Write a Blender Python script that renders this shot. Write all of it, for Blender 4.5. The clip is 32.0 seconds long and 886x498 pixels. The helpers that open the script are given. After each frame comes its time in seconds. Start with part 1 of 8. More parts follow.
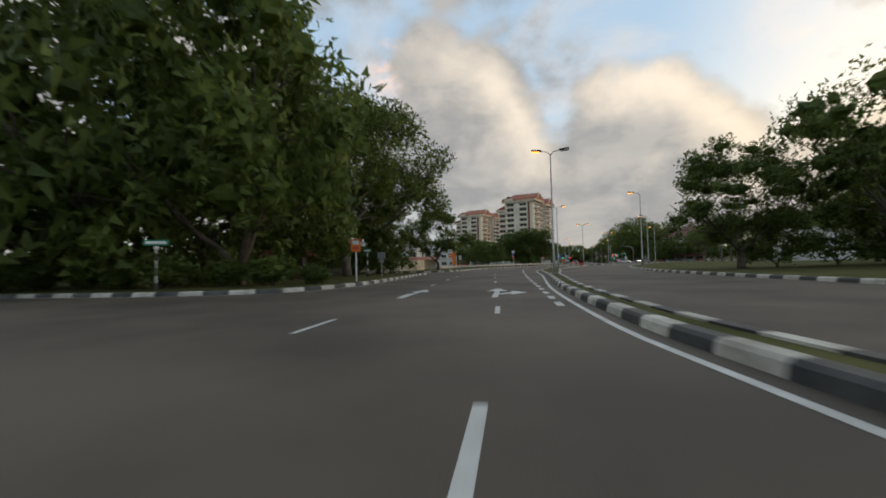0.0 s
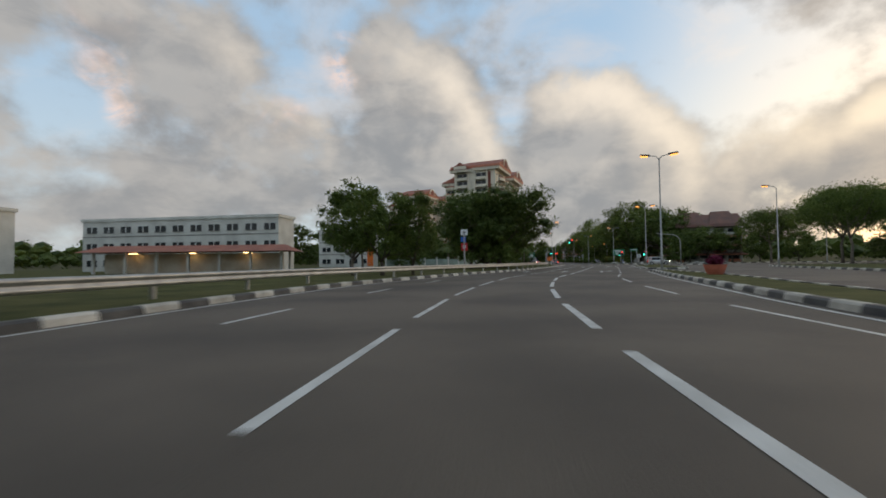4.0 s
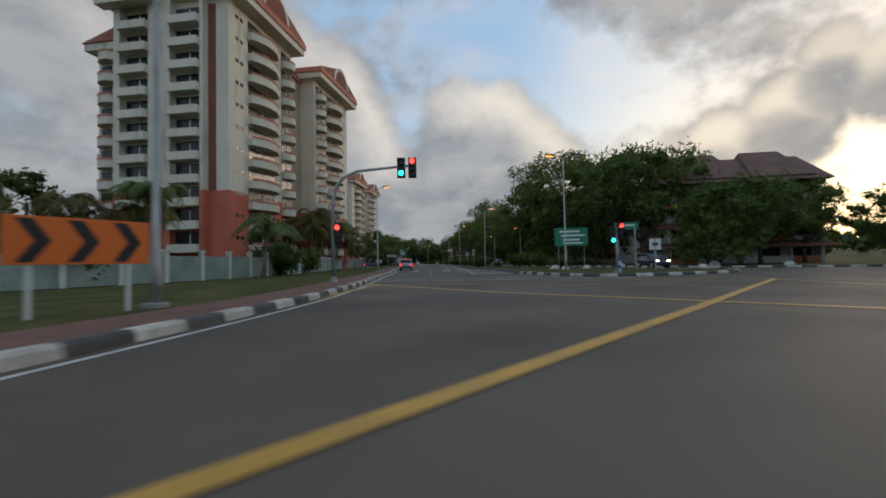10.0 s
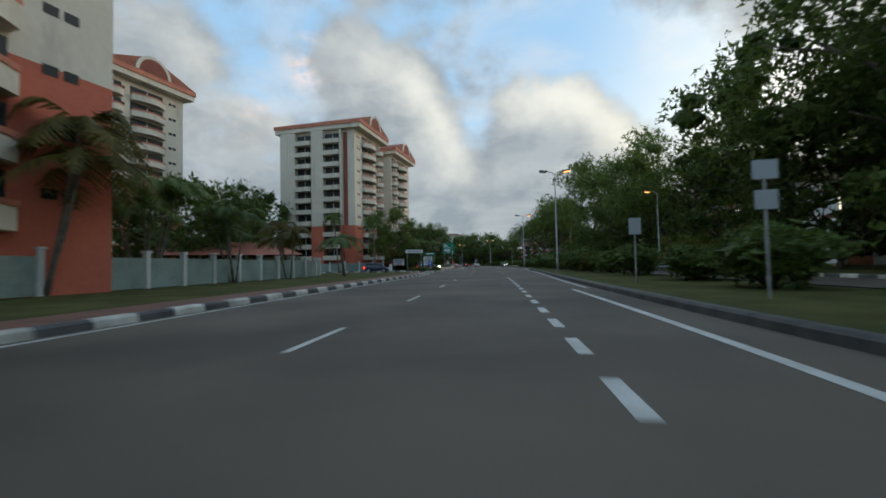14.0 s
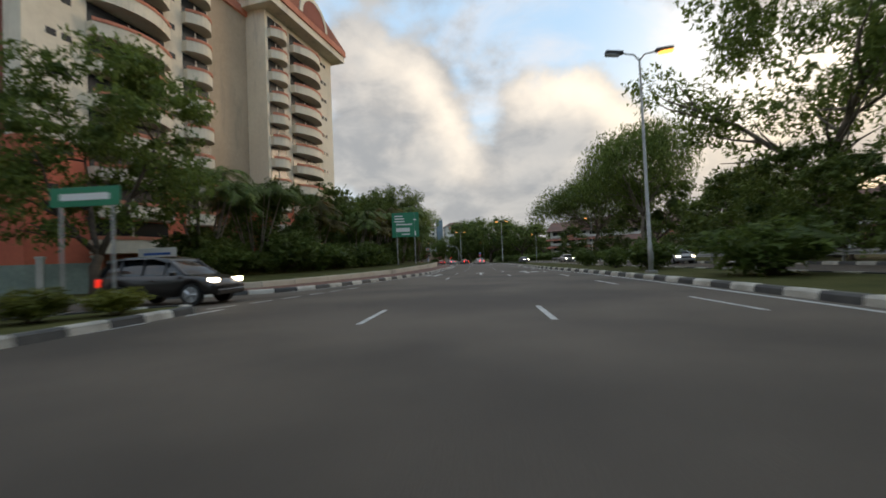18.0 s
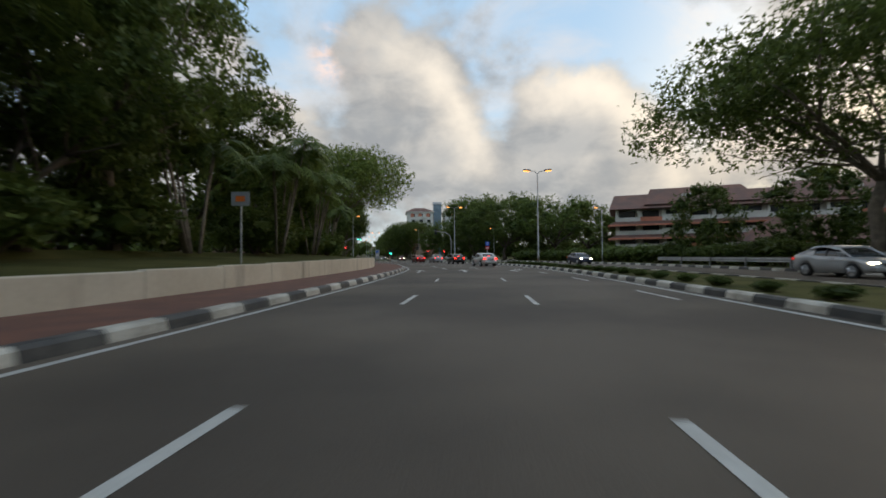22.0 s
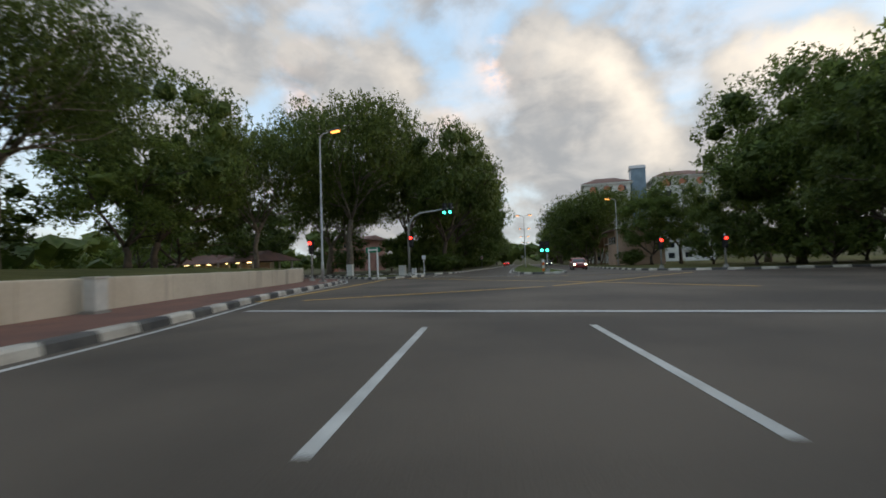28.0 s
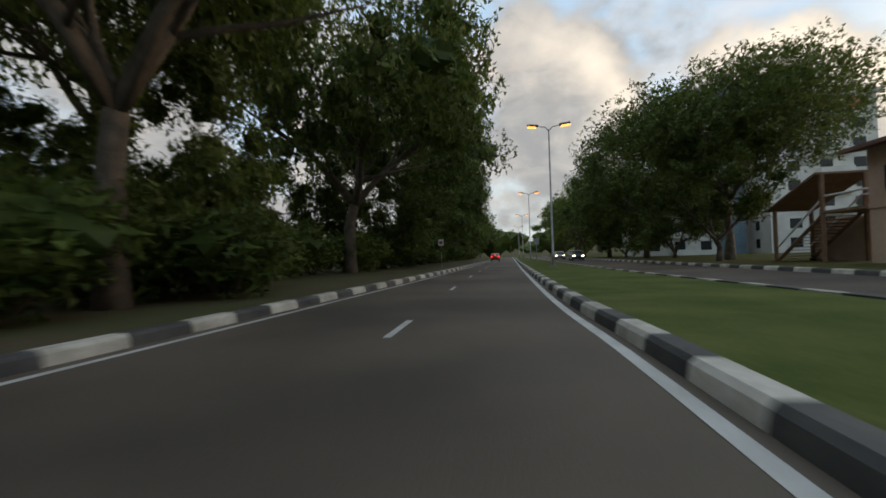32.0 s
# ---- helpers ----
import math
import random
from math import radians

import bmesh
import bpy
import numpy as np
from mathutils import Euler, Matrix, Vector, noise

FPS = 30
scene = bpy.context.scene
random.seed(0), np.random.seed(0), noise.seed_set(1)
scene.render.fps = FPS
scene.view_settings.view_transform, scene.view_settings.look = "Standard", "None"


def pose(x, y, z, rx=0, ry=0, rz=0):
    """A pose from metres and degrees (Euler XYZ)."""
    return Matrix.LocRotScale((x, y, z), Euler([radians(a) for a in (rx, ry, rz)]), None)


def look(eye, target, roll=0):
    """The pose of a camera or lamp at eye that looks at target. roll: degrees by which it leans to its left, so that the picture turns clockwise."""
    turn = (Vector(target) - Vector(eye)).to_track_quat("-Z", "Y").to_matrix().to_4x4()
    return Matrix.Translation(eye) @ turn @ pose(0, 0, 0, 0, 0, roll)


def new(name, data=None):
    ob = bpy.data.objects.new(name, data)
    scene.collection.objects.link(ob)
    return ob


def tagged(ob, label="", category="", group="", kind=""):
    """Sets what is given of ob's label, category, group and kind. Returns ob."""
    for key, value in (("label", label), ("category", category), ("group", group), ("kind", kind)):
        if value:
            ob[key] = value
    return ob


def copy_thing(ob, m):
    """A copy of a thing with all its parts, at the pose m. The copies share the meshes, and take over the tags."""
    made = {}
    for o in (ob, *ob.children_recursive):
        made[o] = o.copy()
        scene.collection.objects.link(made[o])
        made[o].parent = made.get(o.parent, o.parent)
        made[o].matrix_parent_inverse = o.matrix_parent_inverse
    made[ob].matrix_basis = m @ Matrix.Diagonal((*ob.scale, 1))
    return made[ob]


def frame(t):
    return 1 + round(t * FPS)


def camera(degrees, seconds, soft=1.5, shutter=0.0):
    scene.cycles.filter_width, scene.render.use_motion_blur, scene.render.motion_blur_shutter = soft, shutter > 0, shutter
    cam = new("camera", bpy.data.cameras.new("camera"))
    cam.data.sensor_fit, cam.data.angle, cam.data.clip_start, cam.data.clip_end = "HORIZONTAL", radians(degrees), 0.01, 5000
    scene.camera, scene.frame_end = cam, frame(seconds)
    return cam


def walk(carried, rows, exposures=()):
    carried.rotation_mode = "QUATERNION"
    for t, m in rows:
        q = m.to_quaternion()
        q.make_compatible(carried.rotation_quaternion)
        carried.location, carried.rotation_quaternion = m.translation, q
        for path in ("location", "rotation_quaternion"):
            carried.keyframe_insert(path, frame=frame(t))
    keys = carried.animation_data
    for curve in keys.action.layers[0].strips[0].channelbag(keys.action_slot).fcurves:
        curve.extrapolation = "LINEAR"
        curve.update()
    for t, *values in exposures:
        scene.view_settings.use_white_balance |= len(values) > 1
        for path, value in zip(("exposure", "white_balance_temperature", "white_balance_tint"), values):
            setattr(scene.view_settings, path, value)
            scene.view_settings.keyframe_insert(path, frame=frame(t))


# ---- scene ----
import itertools
import mathutils


# ---------------------------------------------------------------- camera and its drive
EYE_HEIGHT = 1.1
cam = camera(91.43, 32.0, soft=1.7, shutter=0.3)
# seconds, x, y, yaw, pitch, lean (degrees)
DRIVE = [
    (0.0, -7.02, 3.60, -3.79, 2.10, -1.41),
    (0.5, -5.13, 13.22, -4.95, 1.83, -0.93),
    (1.0, -3.08, 22.71, -5.53, 1.76, -0.63),
    (1.5, -0.92, 32.15, -6.15, 1.69, -0.88),
    (2.0, 1.23, 41.59, -6.50, 1.62, -0.86),
    (2.5, 3.36, 51.00, -6.85, 1.67, -0.80),
    (3.0, 5.56, 60.31, -7.44, 1.74, -0.86),
    (3.5, 7.87, 69.38, -8.40, 1.77, -0.84),
    (4.0, 10.33, 78.05, -9.94, 1.78, -0.72),
    (4.5, 13.00, 86.16, -12.37, 1.84, -0.67),
    (5.0, 15.94, 93.62, -16.20, 1.95, -1.14),
    (5.5, 19.09, 100.56, -19.77, 2.12, -1.42),
    (6.0, 22.62, 107.11, -22.18, 2.17, -1.65),
    (6.5, 26.49, 113.60, -23.62, 2.10, -2.14),
    (7.0, 30.57, 120.26, -24.47, 1.73, -2.35),
    (7.5, 34.78, 127.15, -24.95, 1.54, -2.28),
    (8.0, 39.10, 134.19, -25.02, 1.59, -1.75),
    (8.5, 43.49, 141.39, -24.80, 1.61, -1.63),
    (9.0, 47.82, 148.74, -24.42, 1.75, -1.37),
    (9.5, 52.13, 156.27, -23.83, 1.78, -1.19),
    (10.0, 56.51, 163.99, -23.35, 1.76, -1.10),
    (10.5, 60.69, 171.82, -22.18, 1.71, -1.27),
    (11.0, 64.50, 179.66, -20.33, 1.89, -1.33),
    (11.5, 67.97, 187.59, -18.38, 1.96, -2.12),
    (12.0, 71.19, 195.61, -16.75, 2.17, -1.82),
    (12.5, 74.27, 203.73, -15.71, 2.11, -1.38),
    (13.0, 77.42, 211.86, -15.10, 2.17, -0.88),
    (13.5, 80.68, 219.90, -14.70, 2.15, -0.82),
    (14.0, 83.85, 227.80, -14.34, 2.10, -1.26),
    (14.5, 86.93, 235.53, -14.09, 1.90, -1.34),
    (15.0, 89.92, 243.24, -14.09, 1.79, -1.24),
    (15.5, 92.89, 251.01, -14.03, 1.77, -1.14),
    (16.0, 95.87, 258.92, -13.82, 1.78, -1.14),
    (16.5, 98.86, 266.97, -13.52, 1.80, -1.38),
    (17.0, 101.81, 275.09, -13.38, 1.79, -1.96),
    (17.5, 104.63, 283.03, -13.22, 1.75, -2.19),
    (18.0, 107.25, 290.78, -12.88, 1.65, -2.41),
    (18.5, 109.78, 298.43, -12.48, 1.57, -2.31),
    (19.0, 112.21, 306.11, -12.11, 1.29, -1.95),
    (19.5, 114.62, 313.80, -11.96, 1.26, -1.47),
    (20.0, 117.05, 321.43, -11.96, 1.24, -1.01),
    (20.5, 119.49, 328.88, -12.06, 1.21, -0.84),
    (21.0, 121.91, 336.15, -12.26, 1.12, -0.38),
    (21.5, 124.28, 343.28, -12.20, 1.10, -0.36),
    (22.0, 126.54, 350.38, -11.71, 1.02, -0.53),
    (22.5, 128.61, 357.45, -11.04, 1.14, -0.89),
    (23.0, 130.60, 364.40, -10.37, 1.22, -0.68),
    (23.5, 132.43, 371.16, -9.57, 1.35, -0.76),
    (24.0, 133.96, 377.71, -8.14, 1.24, -0.27),
    (24.5, 135.15, 384.26, -5.57, 1.29, -0.67),
    (25.0, 136.03, 390.84, -3.20, 1.44, -0.54),
    (25.5, 136.56, 397.45, -0.57, 1.64, -0.54),
    (26.0, 136.70, 404.09, 3.06, 1.71, -0.30),
    (26.5, 136.59, 410.73, 5.84, 1.76, 0.47),
    (27.0, 136.28, 417.40, 8.27, 1.76, -0.08),
    (27.5, 135.79, 424.14, 9.96, 1.83, -0.96),
    (28.0, 135.16, 430.95, 10.83, 2.12, -1.83),
    (28.5, 134.48, 437.86, 11.01, 2.64, -2.48),
    (29.0, 133.87, 444.86, 10.85, 2.38, -2.27),
    (29.5, 133.34, 451.93, 10.52, 1.99, -2.21),
    (30.0, 132.85, 459.10, 10.32, 1.99, -2.58),
    (30.5, 132.52, 466.30, 10.08, 1.91, -3.19),
    (31.0, 132.31, 473.57, 9.70, 1.61, -3.48),
    (31.5, 132.10, 480.74, 9.31, 1.36, -2.60),
    (32.0, 131.82, 487.67, 8.80, 1.04, -1.73),
]


def drive_pose(x, y, yaw, pitch, lean):
    a, b = radians(yaw), radians(pitch)
    eye = Vector((x, y, EYE_HEIGHT))
    return look(eye, eye + Vector((-math.sin(a) * math.cos(b), math.cos(a) * math.cos(b), math.sin(b))), lean)


EXPOSURES = [(0.0, 0.10, 7400, 11.0), (2.0, 0.10, 7300, 11.0), (4.5, -0.12, 7100, 11.0), (6.0, -0.18, 7100, 11.0), (8.0, -0.15, 6800, 10.0), (10.0, -0.20, 6500, 10.0), (11.0, -0.05, 6900, 11.0), (12.0, 0.30, 7400, 11.0), (12.8, 0.15, 6300, 4.0),
             (14.2, 0.08, 6200, 3.0), (16.0, 0.18, 6700, 9.0), (18.0, 0.35, 7200, 11.0), (19.5, 0.25, 6900, 9.0), (21.0, 0.22, 6900, 9.0), (23.0, 0.15, 7300, 11.0), (25.0, 0.15, 7500, 12.0), (26.2, 0.28, 8000, 13.0), (29.0, 0.35, 6800, 10.0), (30.0, 0.30, 7100, 11.0), (32.0, 0.30, 7400, 11.0)]
walk(cam, [(t, drive_pose(*row)) for t, *row in DRIVE], EXPOSURES)

# ---------------------------------------------------------------- sky, dusk sun
SUN_AZ, SUN_EL = radians(68), radians(5)      # azimuth to the right of +y
world = bpy.data.worlds.new("dusk_sky")
scene.world = world
world.use_nodes = True
wt = world.node_tree
wt.nodes.clear()


def wn(kind, **inputs):
    n = wt.nodes.new(kind)
    for key, value in inputs.items():
        n.inputs[key].default_value = value
    return n


def wlink(a, b):
    wt.links.new(a, b)


def wmath(op, a, b=None, clamp=False):
    n = wt.nodes.new("ShaderNodeMath")
    n.operation, n.use_clamp = op, clamp
    if op == "SMOOTH_MAX":
        n.inputs[2].default_value = 0.22
    for i, s in enumerate((a, b)):
        if s is None:
            continue
        if isinstance(s, (int, float)):
            n.inputs[i].default_value = s
        else:
            wlink(s, n.inputs[i])
    return n.outputs[0]


def wmix(fac, a, b):
    n = wt.nodes.new("ShaderNodeMix")
    n.data_type = "RGBA"
    for i, s in ((0, fac), (6, a), (7, b)):
        if isinstance(s, (int, float)):
            n.inputs[i].default_value = s
        elif isinstance(s, tuple):
            n.inputs[i].default_value = (*s, 1)
        else:
            wlink(s, n.inputs[i])
    return n.outputs[2]


def direction(az, el):
    a, e = radians(az), radians(el)
    return (-math.sin(a) * math.cos(e), math.cos(a) * math.cos(e), math.sin(e))


# heaped clouds: azimuth to the left, elevation, half-width, weight
HEAPS = [(-8, 15, 8.5, 1.0), (-7, 20.5, 7.0, 0.95), (-3.5, 25.5, 5.0, 0.75), (-29, 12.5, 9.0, 1.0), (-28.5, 16.0, 5.0, 0.9), (-35, 9.5, 7.0, 0.85), (-20, 8, 8.0, 0.8), (-1, 8, 7, 0.6), (9, 15, 7.5, 0.62), (22, 22, 8.5, 0.65), (20, 9, 11, 0.7),
         (-57, 11.5, 4.2, 0.9), (-63, 14.0, 4.2, 0.95), (-71, 16.0, 4.6, 1.0), (-66.5, 19.2, 2.6, 0.8), (-48, 7, 8, 0.7), (-84, 12, 11, 0.8), (42, 24, 13, 0.7), (38, 8, 10, 0.6), (-50, 34, 12, 0.5), (-12, 38, 12, 0.6), (20, 42, 12, 0.6)]


def vec(op, a, b=None, scale=None):
    n = wt.nodes.new("ShaderNodeVectorMath")
    n.operation = op
    for i, s in enumerate((a, b)):
        if s is None:
            continue
        if isinstance(s, tuple):
            n.inputs[i].default_value = s
        else:
            wlink(s, n.inputs[i])
    if scale is not None:
        n.inputs["Scale"].default_value = scale
    return n.outputs["Value"] if op == "DOT_PRODUCT" else n.outputs[0]


def wramp(value, lo, hi, to=1.0, smooth=True):
    n = wt.nodes.new("ShaderNodeMapRange")
    n.interpolation_type = "SMOOTHSTEP" if smooth else "LINEAR"
    n.inputs["From Min"].default_value, n.inputs["From Max"].default_value, n.inputs["To Max"].default_value = lo, hi, to
    wlink(value, n.inputs["Value"])
    return n.outputs[0]


def cloud_field(d, fine):
    """How much cloud lies in the direction d: heaped cumulus with billowed edges."""
    squash = vec("MULTIPLY", d, (1.0, 1.0, 1.35))
    big = wn("ShaderNodeTexNoise", Scale=4.2, Detail=fine, Roughness=0.52, Distortion=0.15)
    wlink(squash, big.inputs["Vector"])
    billow = wn("ShaderNodeTexNoise", Scale=13.0, Detail=fine, Roughness=0.56, Distortion=0.0)
    wlink(squash, billow.inputs["Vector"])
    rough = wmath("ADD", wmath("MULTIPLY", wmath("SUBTRACT", big.outputs[0], 0.5), 1.25), wmath("MULTIPLY", wmath("SUBTRACT", billow.outputs[0], 0.5), 0.55))
    heap = None
    for az, el, size, amount in HEAPS:
        v = wramp(vec("DOT_PRODUCT", d, direction(az, el)), math.cos(radians(size * 1.55)), math.cos(radians(size * 0.2)), amount * 0.72)
        heap = v if heap is None else wmath("SMOOTH_MAX", heap, v)
    return heap, rough


def build_sky():
    sky = wt.nodes.new("ShaderNodeTexSky")
    sky.sky_type, sky.sun_disc = "NISHITA", False
    sky.sun_elevation, sky.sun_rotation = SUN_EL, SUN_AZ
    sky.air_density, sky.dust_density, sky.ozone_density = 1.0, 1.2, 2.0
    d = wt.nodes.new("ShaderNodeTexCoord").outputs["Generated"]
    sep = wt.nodes.new("ShaderNodeSeparateXYZ")
    wlink(d, sep.inputs[0])
    up = sep.outputs[2]
    heap, rough = cloud_field(d, 9.0)
    heap_beyond, rough_beyond = cloud_field(vec("NORMALIZE", vec("ADD", d, (0.045, 0.010, 0.080))), 4.0)
    field = wmath("ADD", heap, rough)
    amount = wramp(field, 0.10, 0.46)
    light = wramp(wmath("ADD", wmath("SUBTRACT", heap, heap_beyond), wmath("MULTIPLY", wmath("SUBTRACT", rough, rough_beyond), 0.42)), -0.04, 0.56)
    warm = wramp(vec("DOT_PRODUCT", d, direction(-76, 7)), 0.66, 1.0)
    sunward = wmath("ADD", wramp(vec("DOT_PRODUCT", d, direction(-32, 15)), 0.55, 0.97, 0.60), 0.40)
    light = wmath("MULTIPLY", light, sunward)
    high = wramp(up, 0.02, 0.50)
    lit = wmix(warm, (0.84, 0.775, 0.69), (0.98, 0.86, 0.68))
    grey = wmix(warm, (0.265, 0.285, 0.315), (0.33, 0.33, 0.335))
    shade = wn("ShaderNodeTexNoise", Scale=7.5, Detail=7.0, Roughness=0.55, Distortion=0.3)
    wlink(vec("MULTIPLY", d, (1.0, 1.0, 1.8)), shade.inputs["Vector"])
    grey = wmix(wramp(shade.outputs[0], 0.36, 0.64), grey, wmix(warm, (0.39, 0.40, 0.415), (0.47, 0.435, 0.40)))
    cloud = wmix(light, grey, lit)
    clear_low = wmix(warm, (0.47, 0.58, 0.68), (1.04, 0.90, 0.69))
    clear_high = wmix(warm, (0.31, 0.47, 0.67), (0.86, 0.81, 0.75))
    clear = wmix(high, clear_low, clear_high)
    # thin high sheet, pinkish
    sheet_noise = wn("ShaderNodeTexNoise", Scale=2.3, Detail=7.0, Roughness=0.58, Distortion=0.7)
    wlink(vec("MULTIPLY", d, (1.0, 1.0, 2.2)), sheet_noise.inputs["Vector"])
    sheet = wmath("MULTIPLY", wramp(sheet_noise.outputs[0], 0.44, 0.68), 0.60)
    clear = wmix(sheet, clear, wmix(warm, (0.60, 0.57, 0.57), (1.06, 0.89, 0.72)))
    # rosy wisps of ice cloud high on the left
    wisp_noise = wn("ShaderNodeTexNoise", Scale=11.0, Detail=6.0, Roughness=0.6, Distortion=1.2)
    wlink(d, wisp_noise.inputs["Vector"])
    for az, el, size in ((26.5, 16.5, 1.7), (28.0, 20.0, 2.2), (28.5, 24.5, 2.6), (10.0, 17.0, 2.6), (1.5, 24.5, 3.0)):
        near_wisp = wramp(vec("DOT_PRODUCT", d, direction(az, el)), math.cos(radians(size * 1.5)), math.cos(radians(size * 0.2)))
        clear = wmix(wmath("MULTIPLY", near_wisp, wramp(wisp_noise.outputs[0], 0.36, 0.62, 0.75)), clear, (0.95, 0.66, 0.52))
    both = vec("ADD", vec("SCALE", sky.outputs[0], None, 0.04), clear)
    colour = wmix(wmath("MULTIPLY", amount, 0.95), both, cloud)
    back = wn("ShaderNodeBackground", Strength=1.14)
    wlink(colour, back.inputs["Color"])
    out = wt.nodes.new("ShaderNodeOutputWorld")
    wlink(back.outputs[0], out.inputs[0])


build_sky()
sun_data = bpy.data.lights.new("sun", "SUN")
sun_data.energy, sun_data.angle, sun_data.color = 0.5, radians(14), (1.0, 0.80, 0.60)
sun = new("sun", sun_data)
sun.matrix_world = look((60, 20, 60), (60 - math.sin(SUN_AZ) * 10, 20 - math.cos(SUN_AZ) * 10, 60 - 10 * math.tan(radians(9))))

# ---------------------------------------------------------------- materials
MATS = {}


def material(name, colour, rough=0.6, metal=0.0, second=None, scale=3.0, fine=40.0, bump=0.0, vary=0.0, spec=0.5,
             emit=None, power=0.0, contrast=0.5, coat=0.0, streak=None):
    """A two-scale noise material at real-world size."""
    if name in MATS:
        return MATS[name]
    mat = bpy.data.materials.new(name)
    mat.use_nodes = True
    t = mat.node_tree
    b = t.nodes["Principled BSDF"]
    b.inputs["Roughness"].default_value, b.inputs["Metallic"].default_value = rough, metal
    b.inputs["Specular IOR Level"].default_value = spec
    b.inputs["Base Color"].default_value = (*colour, 1)
    if coat:
        b.inputs["Coat Weight"].default_value = coat
        b.inputs["Coat Roughness"].default_value = 0.08
    if emit:
        b.inputs["Emission Color"].default_value = (*emit, 1)
        b.inputs["Emission Strength"].default_value = power
    if second:
        geo = t.nodes.new("ShaderNodeNewGeometry")
        n1 = t.nodes.new("ShaderNodeTexNoise")
        n1.inputs["Scale"].default_value, n1.inputs["Detail"].default_value = scale, 6
        n2 = t.nodes.new("ShaderNodeTexNoise")
        n2.inputs["Scale"].default_value, n2.inputs["Detail"].default_value = fine, 4
        t.links.new(geo.outputs["Position"], n1.inputs["Vector"])
        t.links.new(geo.outputs["Position"], n2.inputs["Vector"])
        add = t.nodes.new("ShaderNodeMath")
        add.operation = "MULTIPLY_ADD"
        t.links.new(n2.outputs[0], add.inputs[0])
        add.inputs[1].default_value = 0.45
        t.links.new(n1.outputs[0], add.inputs[2])
        ramp = t.nodes.new("ShaderNodeMapRange")
        ramp.inputs["From Min"].default_value, ramp.inputs["From Max"].default_value = 0.725 - 0.2 * (1.4 - contrast), 0.725 + 0.2 * (1.4 - contrast)
        t.links.new(add.outputs[0], ramp.inputs["Value"])
        mix = t.nodes.new("ShaderNodeMix")
        mix.data_type = "RGBA"
        mix.inputs[6].default_value, mix.inputs[7].default_value = (*colour, 1), (*second, 1)
        t.links.new(ramp.outputs[0], mix.inputs[0])
        out = mix.outputs[2]
        if streak:
            # damp stains running down the face
            flat = t.nodes.new("ShaderNodeVectorMath")
            flat.operation = "MULTIPLY"
            flat.inputs[1].default_value = (1, 1, 0.16)
            t.links.new(geo.outputs["Position"], flat.inputs[0])
            n3 = t.nodes.new("ShaderNodeTexNoise")
            n3.inputs["Scale"].default_value, n3.inputs["Detail"].default_value, n3.inputs["Roughness"].default_value = 0.55, 9, 0.66
            t.links.new(flat.outputs[0], n3.inputs["Vector"])
            cut = t.nodes.new("ShaderNodeMapRange")
            cut.inputs["From Min"].default_value, cut.inputs["From Max"].default_value, cut.inputs["To Max"].default_value = 0.55, 0.74, 0.8
            t.links.new(n3.outputs[0], cut.inputs["Value"])
            stain = t.nodes.new("ShaderNodeMix")
            stain.data_type = "RGBA"
            stain.inputs[7].default_value = (*streak, 1)
            t.links.new(cut.outputs[0], stain.inputs[0])
            t.links.new(out, stain.inputs[6])
            out = stain.outputs[2]
        if vary:
            info = t.nodes.new("ShaderNodeObjectInfo")
            hsv = t.nodes.new("ShaderNodeHueSaturation")
            val = t.nodes.new("ShaderNodeMapRange")
            val.inputs["To Min"].default_value, val.inputs["To Max"].default_value = 1 - vary, 1 + vary
            t.links.new(info.outputs["Random"], val.inputs["Value"])
            t.links.new(val.outputs[0], hsv.inputs["Value"])
            t.links.new(out, hsv.inputs["Color"])
            out = hsv.outputs[0]
        t.links.new(out, b.inputs["Base Color"])
        if bump:
            bn = t.nodes.new("ShaderNodeBump")
            bn.inputs["Strength"].default_value, bn.inputs["Distance"].default_value = bump, 0.02
            t.links.new(n2.outputs[0], bn.inputs["Height"])
            t.links.new(bn.outputs[0], b.inputs["Normal"])
    MATS[name] = mat
    return mat


